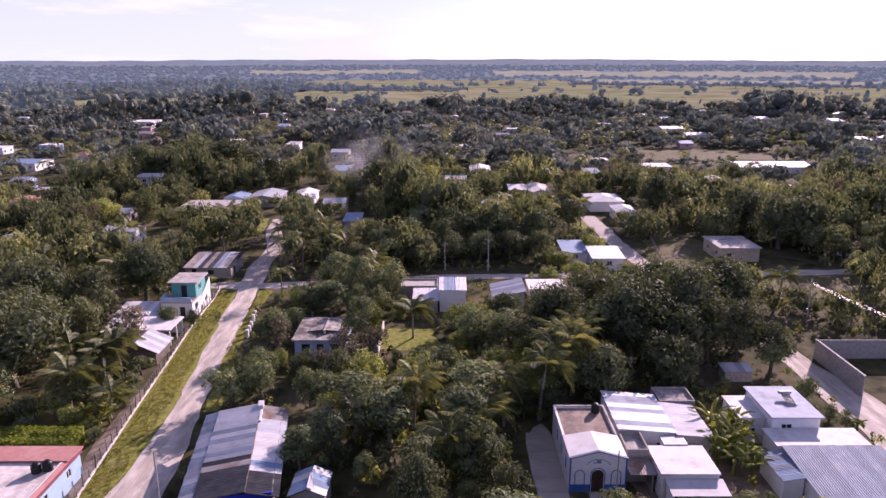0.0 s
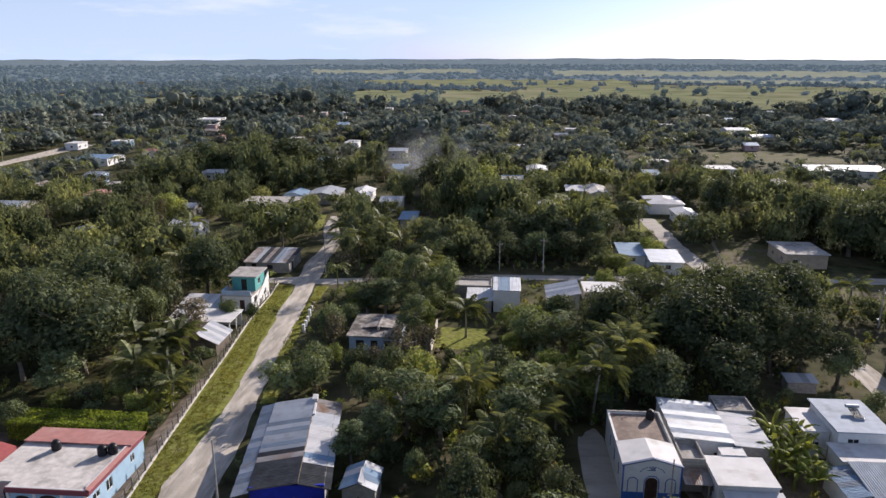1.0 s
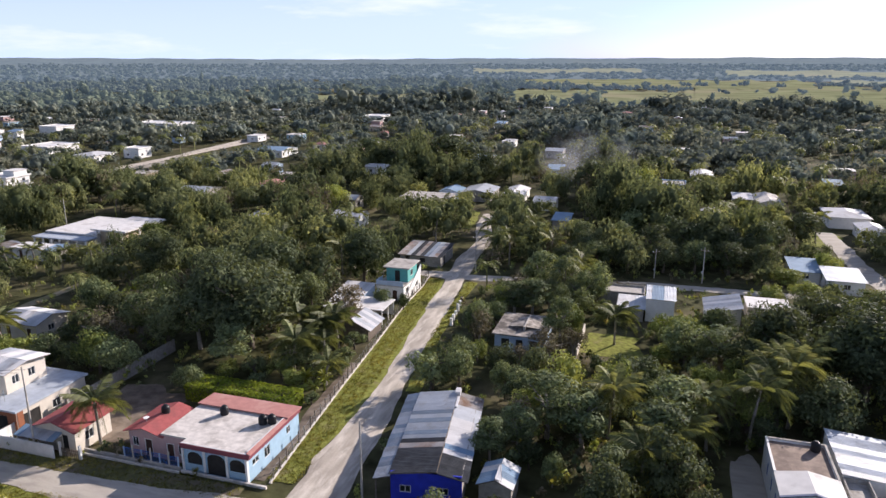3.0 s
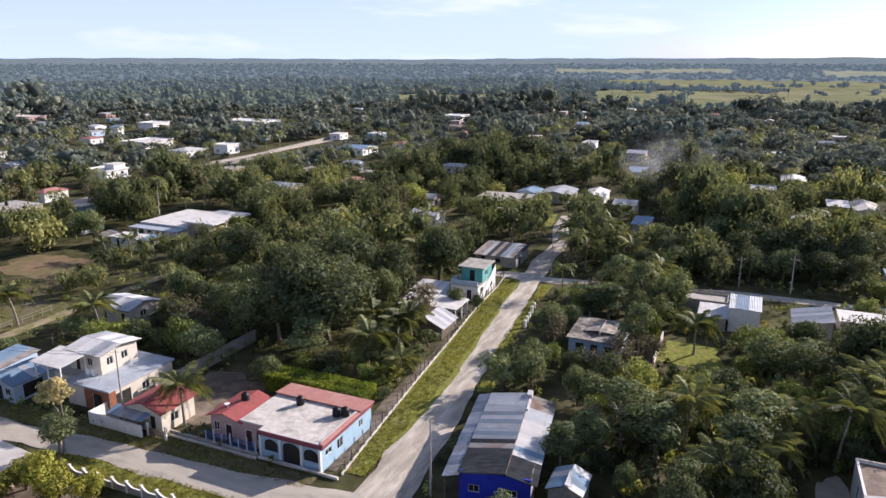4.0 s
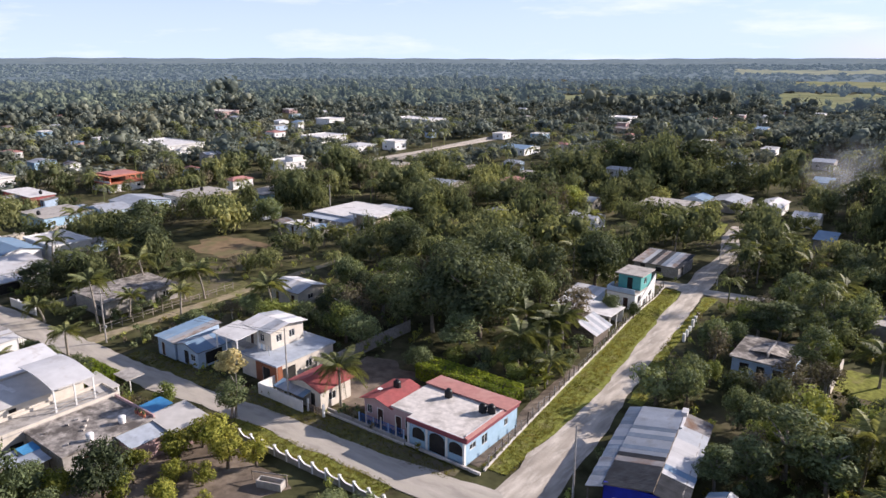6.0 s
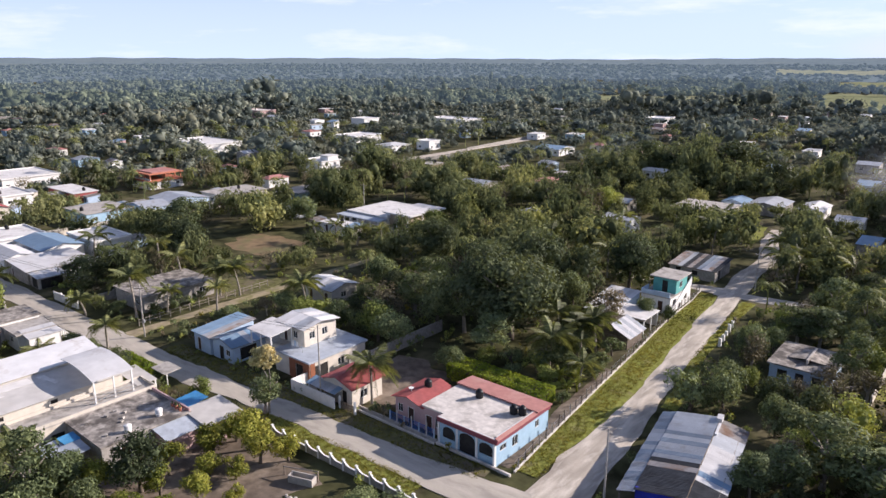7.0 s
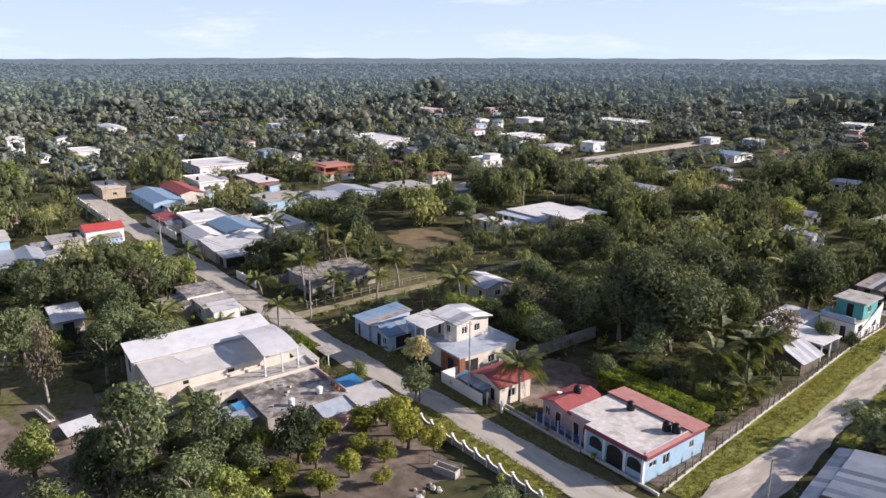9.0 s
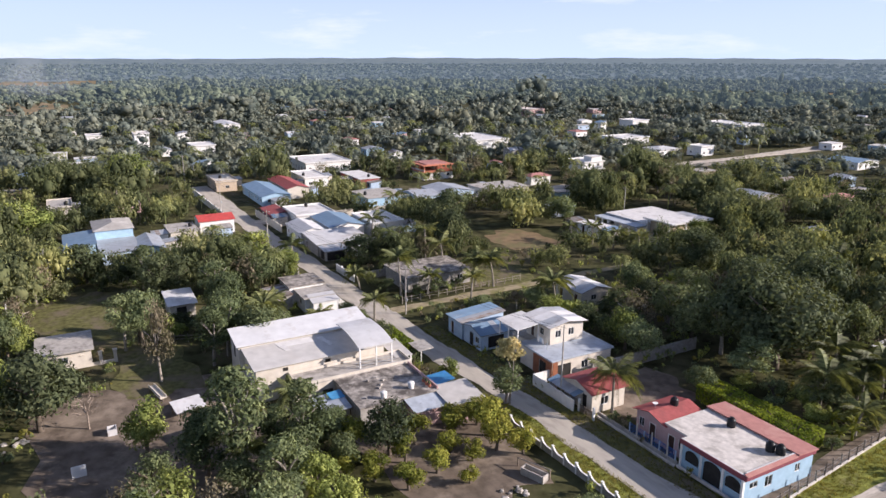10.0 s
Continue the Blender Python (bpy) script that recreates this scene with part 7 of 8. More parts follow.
for line in (ROAD_A[:13], STREET_B, LANE_C[:3], STREET_D[2:4], ROAD_E[1:4], ROAD_F[:3], ROAD_G[6:]):
    for a, b in zip(line, line[1:]):
        n = max(1, int(math.dist(a, b) / 4))
        SEEN += [(a[0] + (b[0] - a[0]) * i / n, a[1] + (b[1] - a[1]) * i / n, 0.2) for i in range(n)]
for gx, gy, rx, ry in GARDENS:
    if gx != -123 and gx != -77:
        SEEN += [(gx + rx * 0.6 * i, gy + ry * 0.6 * j, 0.2) for i in (-1, 0, 1) for j in (-1, 0, 1)]
SEEN += [(x, y, 0.2) for x, y in ((-84, -9), (-80, -8), (-76, -8), (-80, -2), (-76, -3), (-72, -1), (-74, -6), (-86, 2), (-88, 5), (-95, 6), (-98, 3), (-80, 3), (-70, -5), (-72, 2), (-134, 3), (-128, 0), (-122, -2), (-117, 2), (-112, 4), (-105, 0), (-104, 3), (-126, 5))]
SEEN = np.array(SEEN)
SEEN_R = np.hypot(SEEN[:, 0], SEEN[:, 1])
# what lies in full sun
SUNNY = [(x, 69, 2.0) for x in range(-54, -40, 2)] + [(-37 - 0.1 * k, 57 + 4 * k, 0.1) for k in range(16)] + [(x, y, 3.2) for x in (-48, -43, -39) for y in (56, 60, 64)]
SUNNY += [(x, y, 0.1) for x in (-9, -5, -2) for y in (97, 101, 105)] + [(x, y, 3.5) for x in (13, 16, 20, 24, 27, 38, 42) for y in (60, 64, 68, 72)] + [(x, y, 3.3) for x in (-78, -74, -70, -62) for y in (53, 57, 62)]
SUNNY += [(x, y, 5.0) for x in (-90, -86, -82) for y in (18, 24, 30, 35)] + [(x, y, 0.1) for x in (-140, -134, -128) for y in (90, 95, 100)] + [(-31, y, 0.1) for y in (50, 56, 62, 80, 94, 104, 114, 124)] + [(x, 48, 0.1) for x in (-40, -56, -70)]
SUNNY = np.array(SUNNY)


def from_line(x, y, line):
    best = np.full(len(x), 1e9)
    for a, b in zip(line, line[1:]):
        ax, ay, dx, dy = a[0], a[1], b[0] - a[0], b[1] - a[1]
        f = np.clip(((x - ax) * dx + (y - ay) * dy) / (dx * dx + dy * dy), 0, 1)
        best = np.minimum(best, np.hypot(x - ax - f * dx, y - ay - f * dy))
    return best


def may_grow(x, y, tall, wide):
    """Where trees stand clear of roads, houses and yards; the height to which each may grow there."""
    ok = np.ones(len(x), bool)
    for line, w in ROADS:
        ok &= from_line(x, y, line) > w / 2 + 0.35 * wide + 0.8
    for gx, gy, rx, ry in GARDENS:
        ok &= (((x - gx) / (rx + 1)) ** 2 + ((y - gy) / (ry + 1)) ** 2) > 1
    ok &= from_line(x, y, [(-36, 54), (-37, 78), (-39, 100), (-41.5, 122)]) > 3.6
    ok &= from_line(x, y, [(-42, 45), (-66, 43.5)]) > 2.2
    for x0, y0, x1, y1 in FOOT:
        ok &= ~((x > x0 - 0.6 * wide) & (x < x1 + 0.6 * wide) & (y > y0 - 0.6 * wide) & (y < y1 + 0.6 * wide))
    r = np.hypot(x, y)
    top = tall.copy()
    for i in np.nonzero(ok)[0]:
        far = SEEN_R > r[i]
        along = (SEEN[far, 0] * x[i] + SEEN[far, 1] * y[i]) / SEEN_R[far]
        off = np.abs(SEEN[far, 0] * y[i] - SEEN[far, 1] * x[i]) / SEEN_R[far]
        hit = (off < wide[i] + 0.4) & (along > 0)
        if hit.any():
            sight = HEIGHT + (SEEN[far, 2][hit] - HEIGHT) * (r[i] / SEEN_R[far][hit])
            top[i] = min(top[i], sight.min() - 0.2)
        along = (x[i] - SUNNY[:, 0]) * to_sun.x + (y[i] - SUNNY[:, 1]) * to_sun.y
        along /= math.cos(radians(SUN_EL))
        off = np.abs((x[i] - SUNNY[:, 0]) * to_sun.y - (y[i] - SUNNY[:, 1]) * to_sun.x) / math.cos(radians(SUN_EL))
        hit = (along > 0.5) & (off < wide[i])
        if hit.any():
            top[i] = min(top[i], (SUNNY[hit, 2] + along[hit] * math.tan(radians(SUN_EL))).min())
    return ok, top


def bearing(x, y):
    return np.degrees(np.arctan2(-x, y))


def scatter(r0, r1, cell, rng, a0=-40, a1=101):
    """Points on a shaken grid between two distances within the side of the village that the camera sees."""
    gx, gy = np.meshgrid(np.arange(-r1, r1, cell), np.arange(-r1, r1, cell))
    x, y = (gx + rng.uniform(-0.48, 0.48, gx.shape) * cell).ravel(), (gy + rng.uniform(-0.48, 0.48, gy.shape) * cell).ravel()
    r, a = np.hypot(x, y), bearing(x, y)
    keep = (r > r0) & (r < r1) & (a > a0) & (a < a1)
    return x[keep], y[keep]


def thicket(x, y):
    """How dense and high the growth is: open gardens and thick clumps in turn."""
    return 0.5 + 0.28 * np.sin(x * 0.061 + 1.7 * np.sin(y * 0.043)) + 0.26 * np.sin(y * 0.073 + 1.3 * np.sin(x * 0.051) + 2)


# near trees, each one a thing
nx, ny = scatter(47, 122, 4.7, RNG)
nt = thicket(nx, ny)
jungle = (nx > -13) & (nx < 12) & (ny > 56) & (ny < 98)
tall0 = np.where(jungle, RNG.uniform(3.2, 9.0, len(nx)), RNG.uniform(3, 6, len(nx)) + 4.5 * np.clip(nt, 0, 1))
wide0 = tall0 * RNG.uniform(0.38, 0.55, len(nx))
ok, top = may_grow(nx, ny, tall0, wide0)
placed = 0
chosen_xy = np.array([(c[1], c[2], c[4]) for c in CHOSEN])
for i in np.nonzero(ok)[0]:
    if top[i] < 0.9 or RNG.random() > (0.8 if jungle[i] else 0.86) or placed >= 340:
        continue
    if (np.hypot(chosen_xy[:, 0] - nx[i], chosen_xy[:, 1] - ny[i]) < chosen_xy[:, 2] * 0.75).any():
        continue
    h = top[i]
    if h < 3.0:
        kind = "bush"
    else:
        kind = RNG.choice(["light", "broad", "tall", "mango"], p=[0.2, 0.36, 0.22, 0.22]) if jungle[i] else RNG.choice(["broad", "light", "tall", "mango", "scrub", "broad"], p=[0.2, 0.22, 0.17, 0.15, 0.1, 0.16])
    if 12 < nx[i] < 50 and 72 < ny[i] < 112 and h >= 3.0:
        kind = "mango"
    plant_tree(str(kind), float(nx[i]), float(ny[i]), float(h), int(RNG.integers(3)), float(min(wide0[i], max(1.2, h * 0.6))), float(RNG.uniform(0, 360)))
    placed += 1


def woodland(name, label, x, y, tall, wide, models, mat, category="woods"):
    """Many trees joined: each a copy of a model crown, turned and sized."""
    V, Q, T, n = [], [], [], 0
    pick = RNG.integers(len(models), size=len(x))
    turn = RNG.uniform(0, math.tau, len(x))
    ground = terrain(x, y)
    for i in range(len(x)):
        v, q, t = models[pick[i]]
        c, s = math.cos(turn[i]), math.sin(turn[i])
        w = np.empty_like(v)
        w[:, 0] = (v[:, 0] * c - v[:, 1] * s) * wide[i] + x[i]
        w[:, 1] = (v[:, 0] * s + v[:, 1] * c) * wide[i] + y[i]
        w[:, 2] = v[:, 2] * tall[i] + ground[i]
        V.append(w)
        Q.append(q + n)
        T.append(t + n)
        n += len(v)
    if not V:
        return
    ob = new(name, bulk_mesh(name, np.concatenate(V), np.concatenate(Q), np.concatenate(T), [mat]))
    tagged(ob, label, category, kind="stuff")


def gaps(x, y):
    """Low where plots lie open."""
    return 0.6 * np.sin(x * 0.093 + 2.1 * np.sin(y * 0.037)) + 0.6 * np.sin(y * 0.107 + 1.9 * np.sin(x * 0.041) + 1)


MID_MODELS = [crown_arrays(np.random.default_rng(300 + i), 1.0, 0.1, 1.0, 8, 270, 0.074, fill=0.56, spread=0.72, slim=0.65) for i in range(7)]
SPARSE_MODELS = [crown_arrays(np.random.default_rng(370 + i), 1.0, 0.1, 1.0, 12, 460, 0.045, fill=0.25, spread=0.7, slim=0.5) for i in range(4)]
NEAR_MODELS = [crown_arrays(np.random.default_rng(350 + i), 1.0, 0.1, 1.0, 10, 480, 0.062, fill=0.46, spread=0.72, slim=0.6) for i in range(7)]
BIG_MODELS = [crown_arrays(np.random.default_rng(330 + i), 1.0, 0.1, 1.0, 16, 1000, 0.043, fill=0.52, spread=0.74, slim=0.6) for i in range(4)]
OUTER_MODELS = [crown_arrays(np.random.default_rng(450 + i), 1.0, 0.05, 1.0, 7, 120, 0.088, fill=0.58, spread=0.72, slim=0.65) for i in range(6)]
FAR_MODELS = [crown_arrays(np.random.default_rng(400 + i), 1.0, 0.0, 1.0, 6, 62, 0.1, fill=0.7, spread=0.72, slim=0.7) for i in range(7)]
DISTANT_MODELS = [crown_arrays(np.random.default_rng(500 + i), 1.0, 0.0, 1.0, 2, 18, 0.17, fill=1.05, spread=0.6) for i in range(6)]
HORIZON_MODELS = [crown_arrays(np.random.default_rng(600 + i), 1.0, 0.0, 1.0, 1, 12, 0.35, fill=0.9, spread=0.8) for i in range(5)]

mx, my = scatter(122, 262, 5.9, RNG, -36, 97)
mtall = RNG.uniform(4.0, 7.5, len(mx)) + 4.5 * np.clip(thicket(mx, my), 0, 1)
mwide = mtall * RNG.uniform(0.36, 0.66, len(mx))
grown = np.where(RNG.random(len(mx)) < 0.19, 1.65, 1.0)
mtall, mwide = mtall * grown, mwide * grown * np.where(grown > 1, 1.2, 1.0)
mtall *= np.where((RNG.random(len(mx)) < 0.25) & (grown == 1), 0.5, 1.0)
ok, top = may_grow(mx, my, mtall, mwide)
keep = ok & (top > 1.0) & (RNG.random(len(mx)) < 0.95) & (gaps(mx, my) > -0.62)
mx, my, mtall = mx[keep], my[keep], np.minimum(mtall, top)[keep]
mwide, grown = np.minimum(mwide[keep], mtall * 0.8), grown[keep]
big = (grown > 1) & (mtall > 7)
woodland("village_trees", "large dark spreading trees standing over the gardens", mx[big], my[big], mtall[big], mwide[big], BIG_MODELS, LEAF["garden_dark"])
mx, my, mtall, mwide = mx[~big], my[~big], mtall[~big], mwide[~big]
mk = RNG.random(len(mx))
for lo, hi, key in ((0, 0.44, "garden_dark"), (0.44, 0.75, "garden_mid"), (0.75, 0.92, "garden_light"), (0.92, 1.01, "scrub")):
    m = (mk >= lo) & (mk < hi)
    close = np.hypot(mx, my) < 215
    for which, models in ((m & close, SPARSE_MODELS if key == "scrub" else NEAR_MODELS), (m & ~close, SPARSE_MODELS if key == "scrub" else MID_MODELS)):
        woodland("village_trees", "mixed garden trees and bushes between the houses", mx[which], my[which], mtall[which], mwide[which], models, LEAF[key])

fx, fy = scatter(262, 620, 9.2, RNG, -35, 96)
ftall = RNG.uniform(4.5, 8.5, len(fx)) + 3.5 * np.clip(thicket(fx, fy), 0, 1)
stand = 0.55 + 0.75 * np.clip(thicket(fx * 0.45 + 30, fy * 0.45), 0, 1.2)
ftall *= stand * np.exp(RNG.normal(0, 0.34, len(fx)))
fwide = ftall * RNG.uniform(0.7, 1.15, len(fx))
ok, top = may_grow(fx, fy, ftall, fwide)
ftall *= np.where(RNG.random(len(fx)) < 0.3, 0.6, 1.0) * np.where(RNG.random(len(fx)) < 0.1, 1.6, 1.0)
keep = ok & (top > 1.2) & (gaps(fx * 0.8, fy * 0.8) > -0.72)
fx, fy, ftall = fx[keep], fy[keep], np.minimum(ftall, top)[keep]
fwide = np.minimum(fwide[keep], ftall * 1.3)
fk = RNG.random(len(fx))
# outer leaf sets with haze already in their base colour
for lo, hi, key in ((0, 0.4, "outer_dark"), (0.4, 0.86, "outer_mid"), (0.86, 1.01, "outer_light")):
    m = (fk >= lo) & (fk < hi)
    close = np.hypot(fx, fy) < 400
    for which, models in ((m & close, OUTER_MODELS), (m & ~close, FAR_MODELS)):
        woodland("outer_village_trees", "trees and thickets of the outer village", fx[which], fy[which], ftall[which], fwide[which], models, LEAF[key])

dx, dy = scatter(620, 1300, 12.0, RNG, -34, 95)
da, dr = bearing(dx, dy), np.hypot(dx, dy)
openland = np.zeros(len(dx), bool)
for a0, a1, r0, r1 in FIELDS + CLEARED:
    openland |= (da > a0) & (da < a1) & (dr > r0) & (dr < r1)
hedgerow = (np.abs((dr + 40 * np.sin(da * 0.3)) % 210 - 105) < 9) & (np.sin(da * 2.1 + dr * 0.01) > 0.1) & (RNG.random(len(dx)) < 0.6)
keep = ~openland | (RNG.random(len(dx)) < 0.014) | hedgerow
keep &= RNG.random(len(dx)) < 0.93
dx, dy, lone = dx[keep], dy[keep], openland[keep]
dtall = RNG.uniform(4, 11, len(dx)) * np.where(RNG.random(len(dx)) < 0.1, 1.5, 1.0) + np.where(lone, 2, 0)
stand = 0.5 + 0.8 * np.clip(thicket(dx * 0.22, dy * 0.22 + 50), 0, 1.2)
dtall *= stand
dwide = stand * RNG.uniform(6, 9, len(dx)) * np.exp(RNG.normal(0.1, 0.3, len(dx))) * np.where(RNG.random(len(dx)) < 0.06, 1.5, 1.0)
# two strengths of painted haze, weaker inside about 920 m
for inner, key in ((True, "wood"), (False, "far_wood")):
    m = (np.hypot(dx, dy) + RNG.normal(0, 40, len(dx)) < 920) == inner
    woodland("backdrop_woods", "distant woods and lone field trees with painted haze", dx[m], dy[m], dtall[m], dwide[m], DISTANT_MODELS, LEAF[key], "backdrop")
hx, hy = scatter(1300, 3000, 30.0, RNG, -34, 95)
ha, hr = bearing(hx, hy), np.hypot(hx, hy)
keep = RNG.random(len(hx)) < 0.8
for a0, a1, r0, r1 in FIELDS + CLEARED:
    keep &= ~((ha > a0) & (ha < a1) & (hr > r0) & (hr < r1))
hx, hy = hx[keep], hy[keep]
# ridge leaves carry the strongest haze emission
woodland("backdrop_ridges", "far wooded ridges on the horizon with painted haze", hx, hy, RNG.uniform(5, 9, len(hx)), RNG.uniform(9, 19, len(hx)), HORIZON_MODELS, LEAF["ridge"], "backdrop")


def palm_arrays(rng, count=15):
    """A small palm for the distance: thin trunk and drooping feathered fronds, one unit high."""
    V, Q, T, n = [], [], [], 0
    for k in range(3):
        a0, a1 = math.tau * k / 3, math.tau * (k + 1) / 3
        V += [(0.022 * math.cos(a0), 0.022 * math.sin(a0), 0), (0.022 * math.cos(a1), 0.022 * math.sin(a1), 0), (0.015 * math.cos(a1), 0.015 * math.sin(a1), 0.84), (0.015 * math.cos(a0), 0.015 * math.sin(a0), 0.84)]
        Q.append((n, n + 1, n + 2, n + 3))
        n += 4
    for k in range(count):
        a, up, ln = k * 2.4 + rng.uniform(-0.2, 0.2), rng.uniform(0.15, 1.0), 0.4 * rng.uniform(0.85, 1.15)
        d, s = np.array([math.cos(a), math.sin(a), 0]), np.array([-math.sin(a), math.cos(a), 0])
        pts = [np.array([0, 0, 0.84]) + d * ln * f * (1 - 0.15 * f) + np.array([0, 0, ln * (up * f - 0.95 * f * f)]) for f in (0, 0.2, 0.4, 0.6, 0.8, 1.0)]
        for j in range(5):
            for sg in (-1, 1):
                w = 0.15 * math.sin(math.pi * (0.2 + 0.68 * j / 5))
                tip = pts[j + 1] + (sg * s * 0.8 + d * 0.5 + np.array([0, 0, -0.55])) * w
                T.append((n, n + 1, n + 2))
                V += [tuple(pts[j]), tuple(pts[j] * 0.45 + pts[j + 1] * 0.55), tuple(tip)]
                n += 3
    return np.array(V, float), np.array(Q), np.array(T)


px, py = scatter(118, 430, 13.5, RNG)
pt = RNG.uniform(6.5, 9.5, len(px))
ok, top = may_grow(px, py, pt, np.full(len(px), 1.6))
keep = ok & (top > 4.5) & (RNG.random(len(px)) < 0.6) & ~((px > -24) & (px < 34) & (py > 126) & (py < 168))
px, py, pt = px[keep], py[keep], np.minimum(pt, top)[keep]
woodland("palm_grove", "coconut palms scattered through the village gardens", px, py, pt, pt * RNG.uniform(0.85, 1.1, len(px)), [palm_arrays(np.random.default_rng(800 + i)) for i in range(5)], LEAF["palm"])

# ---- fences, poles and small things ----


def road_fence():
    """Grey timber posts with wires on a low pale kerb along the gravel road."""
    line = [(-35.6, 54.4), (-36.6, 63), (-38.2, 78), (-39.5, 92), (-40.8, 104.5), (-41.3, 112), (-41.6, 120), (-42.4, 126)]
    root = thing("road_fence", -35.6, 54.4, 0, "weathered timber post fence with wires on a pale kerb", "fence")
    rng = random.Random(21)
    for a, b in zip(line, line[1:]):
        length = math.dist(a, b)
        d = Vector((b[0] - a[0], b[1] - a[1], 0)) / length
        side = Vector((d.y, -d.x, 0))
        o = Vector((a[0] + 35.6, a[1] - 54.4, 0))
        s = Shape()
        s.slab([tuple(o - side * 0.11 + Vector((0, 0, 0.2))), tuple(o + d * length - side * 0.11 + Vector((0, 0, 0.2))), tuple(o + d * length + side * 0.11 + Vector((0, 0, 0.2))), tuple(o + side * 0.11 + Vector((0, 0, 0.2)))][::-1], 0.26)
        part("kerb", s, PALE_SLAB, root, "pale concrete kerb")
        n = int(length / 1.6)
        for i in range(n):
            p = o + d * (length * (i + 0.5) / n)
            h = rng.uniform(1.3, 1.75)
            part("post", Shape().tube([tuple(p), tuple(p + Vector((rng.uniform(-0.08, 0.08), rng.uniform(-0.08, 0.08), h)))], [0.085, 0.07], 6), TIMBER if i % 3 else PALE_BARK, root)
        for z in (0.55, 0.9, 1.25):
            s = Shape()
            s.tube([tuple(o + Vector((0, 0, z))), tuple(o + d * length + Vector((0, 0, z)))], [0.009, 0.009], 4)
            part("wire", s, STEEL, root)


road_fence()


def front_kerb():
    root = thing("front_kerb", -40.6, 53.5, 0, "low pale kerb in front of the corner house", "kerb")
    part("kerb", Shape().box(-5.0, -0.12, -0.05, 5.1, 0.12, 0.3), PALE_SLAB, root)
    w = thing("street_kerb", -53.0, 53.2, 0, "low pale kerb along the street front", "kerb")
    part("kerb", Shape().box(-5.6, -0.1, -0.05, 7.3, 0.1, 0.25), PALE_SLAB, w)


front_kerb()


def scalloped_fence():
    """White posts joined by block panels whose tops sweep down from each post."""
    root = thing("scalloped_fence", -61.4, 42.9, 0, "white-capped garden fence with scalloped grey block panels", "fence", turn=1.5)
    root.matrix_basis = root.matrix_basis @ Matrix.Diagonal((1, 1, 0.82, 1))
    step = 1.95
    for i in range(13):
        x = i * step
        p = part("post", Shape().box(x - 0.1, -0.1, 0, x + 0.1, 0.1, 1.55), WHITE, root)
        part("cap", Shape().box(x - 0.14, -0.14, 1.552, x + 0.14, 0.14, 1.66), WHITE, p)
        if i == 12:
            break
        s, rim, n = Shape(), Shape(), 8
        tops = [(x + 0.1 + (step - 0.2) * k / n, 0.85 + 0.6 * max(0.0, 1 - k / n * 1.9) ** 2) for k in range(n + 1)]
        for (xa, za), (xb, zb) in zip(tops, tops[1:]):
            for y in (-0.07, 0.07):
                s.face((xa, y, 0), (xb, y, 0), (xb, y, zb), (xa, y, za))
            s.face((xa, -0.07, za), (xb, -0.07, zb), (xb, 0.07, zb), (xa, 0.07, za))
            rim.slab([(xa, -0.09, za + 0.06), (xb, -0.09, zb + 0.06), (xb, 0.09, zb + 0.06), (xa, 0.09, za + 0.06)], 0.055)
        panel = part("panel", s, BLOCK, root)
        part("rim", rim.welded(), WHITE, panel)


scalloped_fence()


def pole(x, y, h, arm=True, i=0):
    root = thing("utility_pole", x, y, 0, "pale concrete utility pole with a crossarm", "utility pole", "utility poles", 20 * i)
    part("shaft", Shape().tube([(0, 0, -0.2), (0, 0, h * 0.5), (0.02 * i % 0.1, 0, h)], [0.13, 0.105, 0.08], 8), CONCRETE, root)
    if arm:
        a = part("crossarm", Shape().box(-0.8, -0.05, h - 0.7, 0.8, 0.05, h - 0.58), TIMBER, root)
        for k in (-0.7, 0, 0.7):
            part("insulator", Shape().lathe(k, 0, [(0.04, h - 0.57), (0.06, h - 0.5), (0.03, h - 0.42)], 8), WHITE, a)
        part("meter_box", Shape().box(0.1, -0.12, h * 0.28, 0.28, 0.12, h * 0.33), STEEL, root)


POLES = [(-25.6, 54.9, 8.6), (-63.2, 51.7, 10.4), (-101.0, 48.3, 8.6), (-34.7, 133, 7.7), (-155, 39.4, 9), (-200, 38.2, 9.5), (-254, 37, 10), (60.2, 108.5, 7.6), (9.3, 137.8, 7.2), (-118.4, -10, 6.4), (-135.7, 129.3, 9.6), (0.4, 138.4, 6)]
for i, (x, y, h) in enumerate(POLES):
    pole(x, y, h, i > 1, i)


def wire(a, b, sag):
    """A slack cable from pole head to pole head."""
    root = thing("overhead_cable", a[0], a[1], 0, "thin dark slack overhead cable between poles", "cable", "overhead cables")
    pts = []
    for k in range(13):
        f = k / 12
        pts.append(((b[0] - a[0]) * f, (b[1] - a[1]) * f, a[2] + (b[2] - a[2]) * f - sag * 4 * f * (1 - f)))
    part("cable", Shape().tube(pts, [0.018] * 13, 4), BLACK, root)


for p, q in ((1, 2), (2, 4), (4, 5), (5, 6)):
    a, b = POLES[p], POLES[q]
    for off in (-0.4, 0.4):
        wire((a[0], a[1] + off, a[2] - 0.5), (b[0], b[1] + off, b[2] - 0.5), 0.9)
for off in (-0.3, 0.3, 0.0):
    wire((60.2 + off, 108.5, 7.0 - abs(off)), (72, 66 + off, 7.5), 0.8)


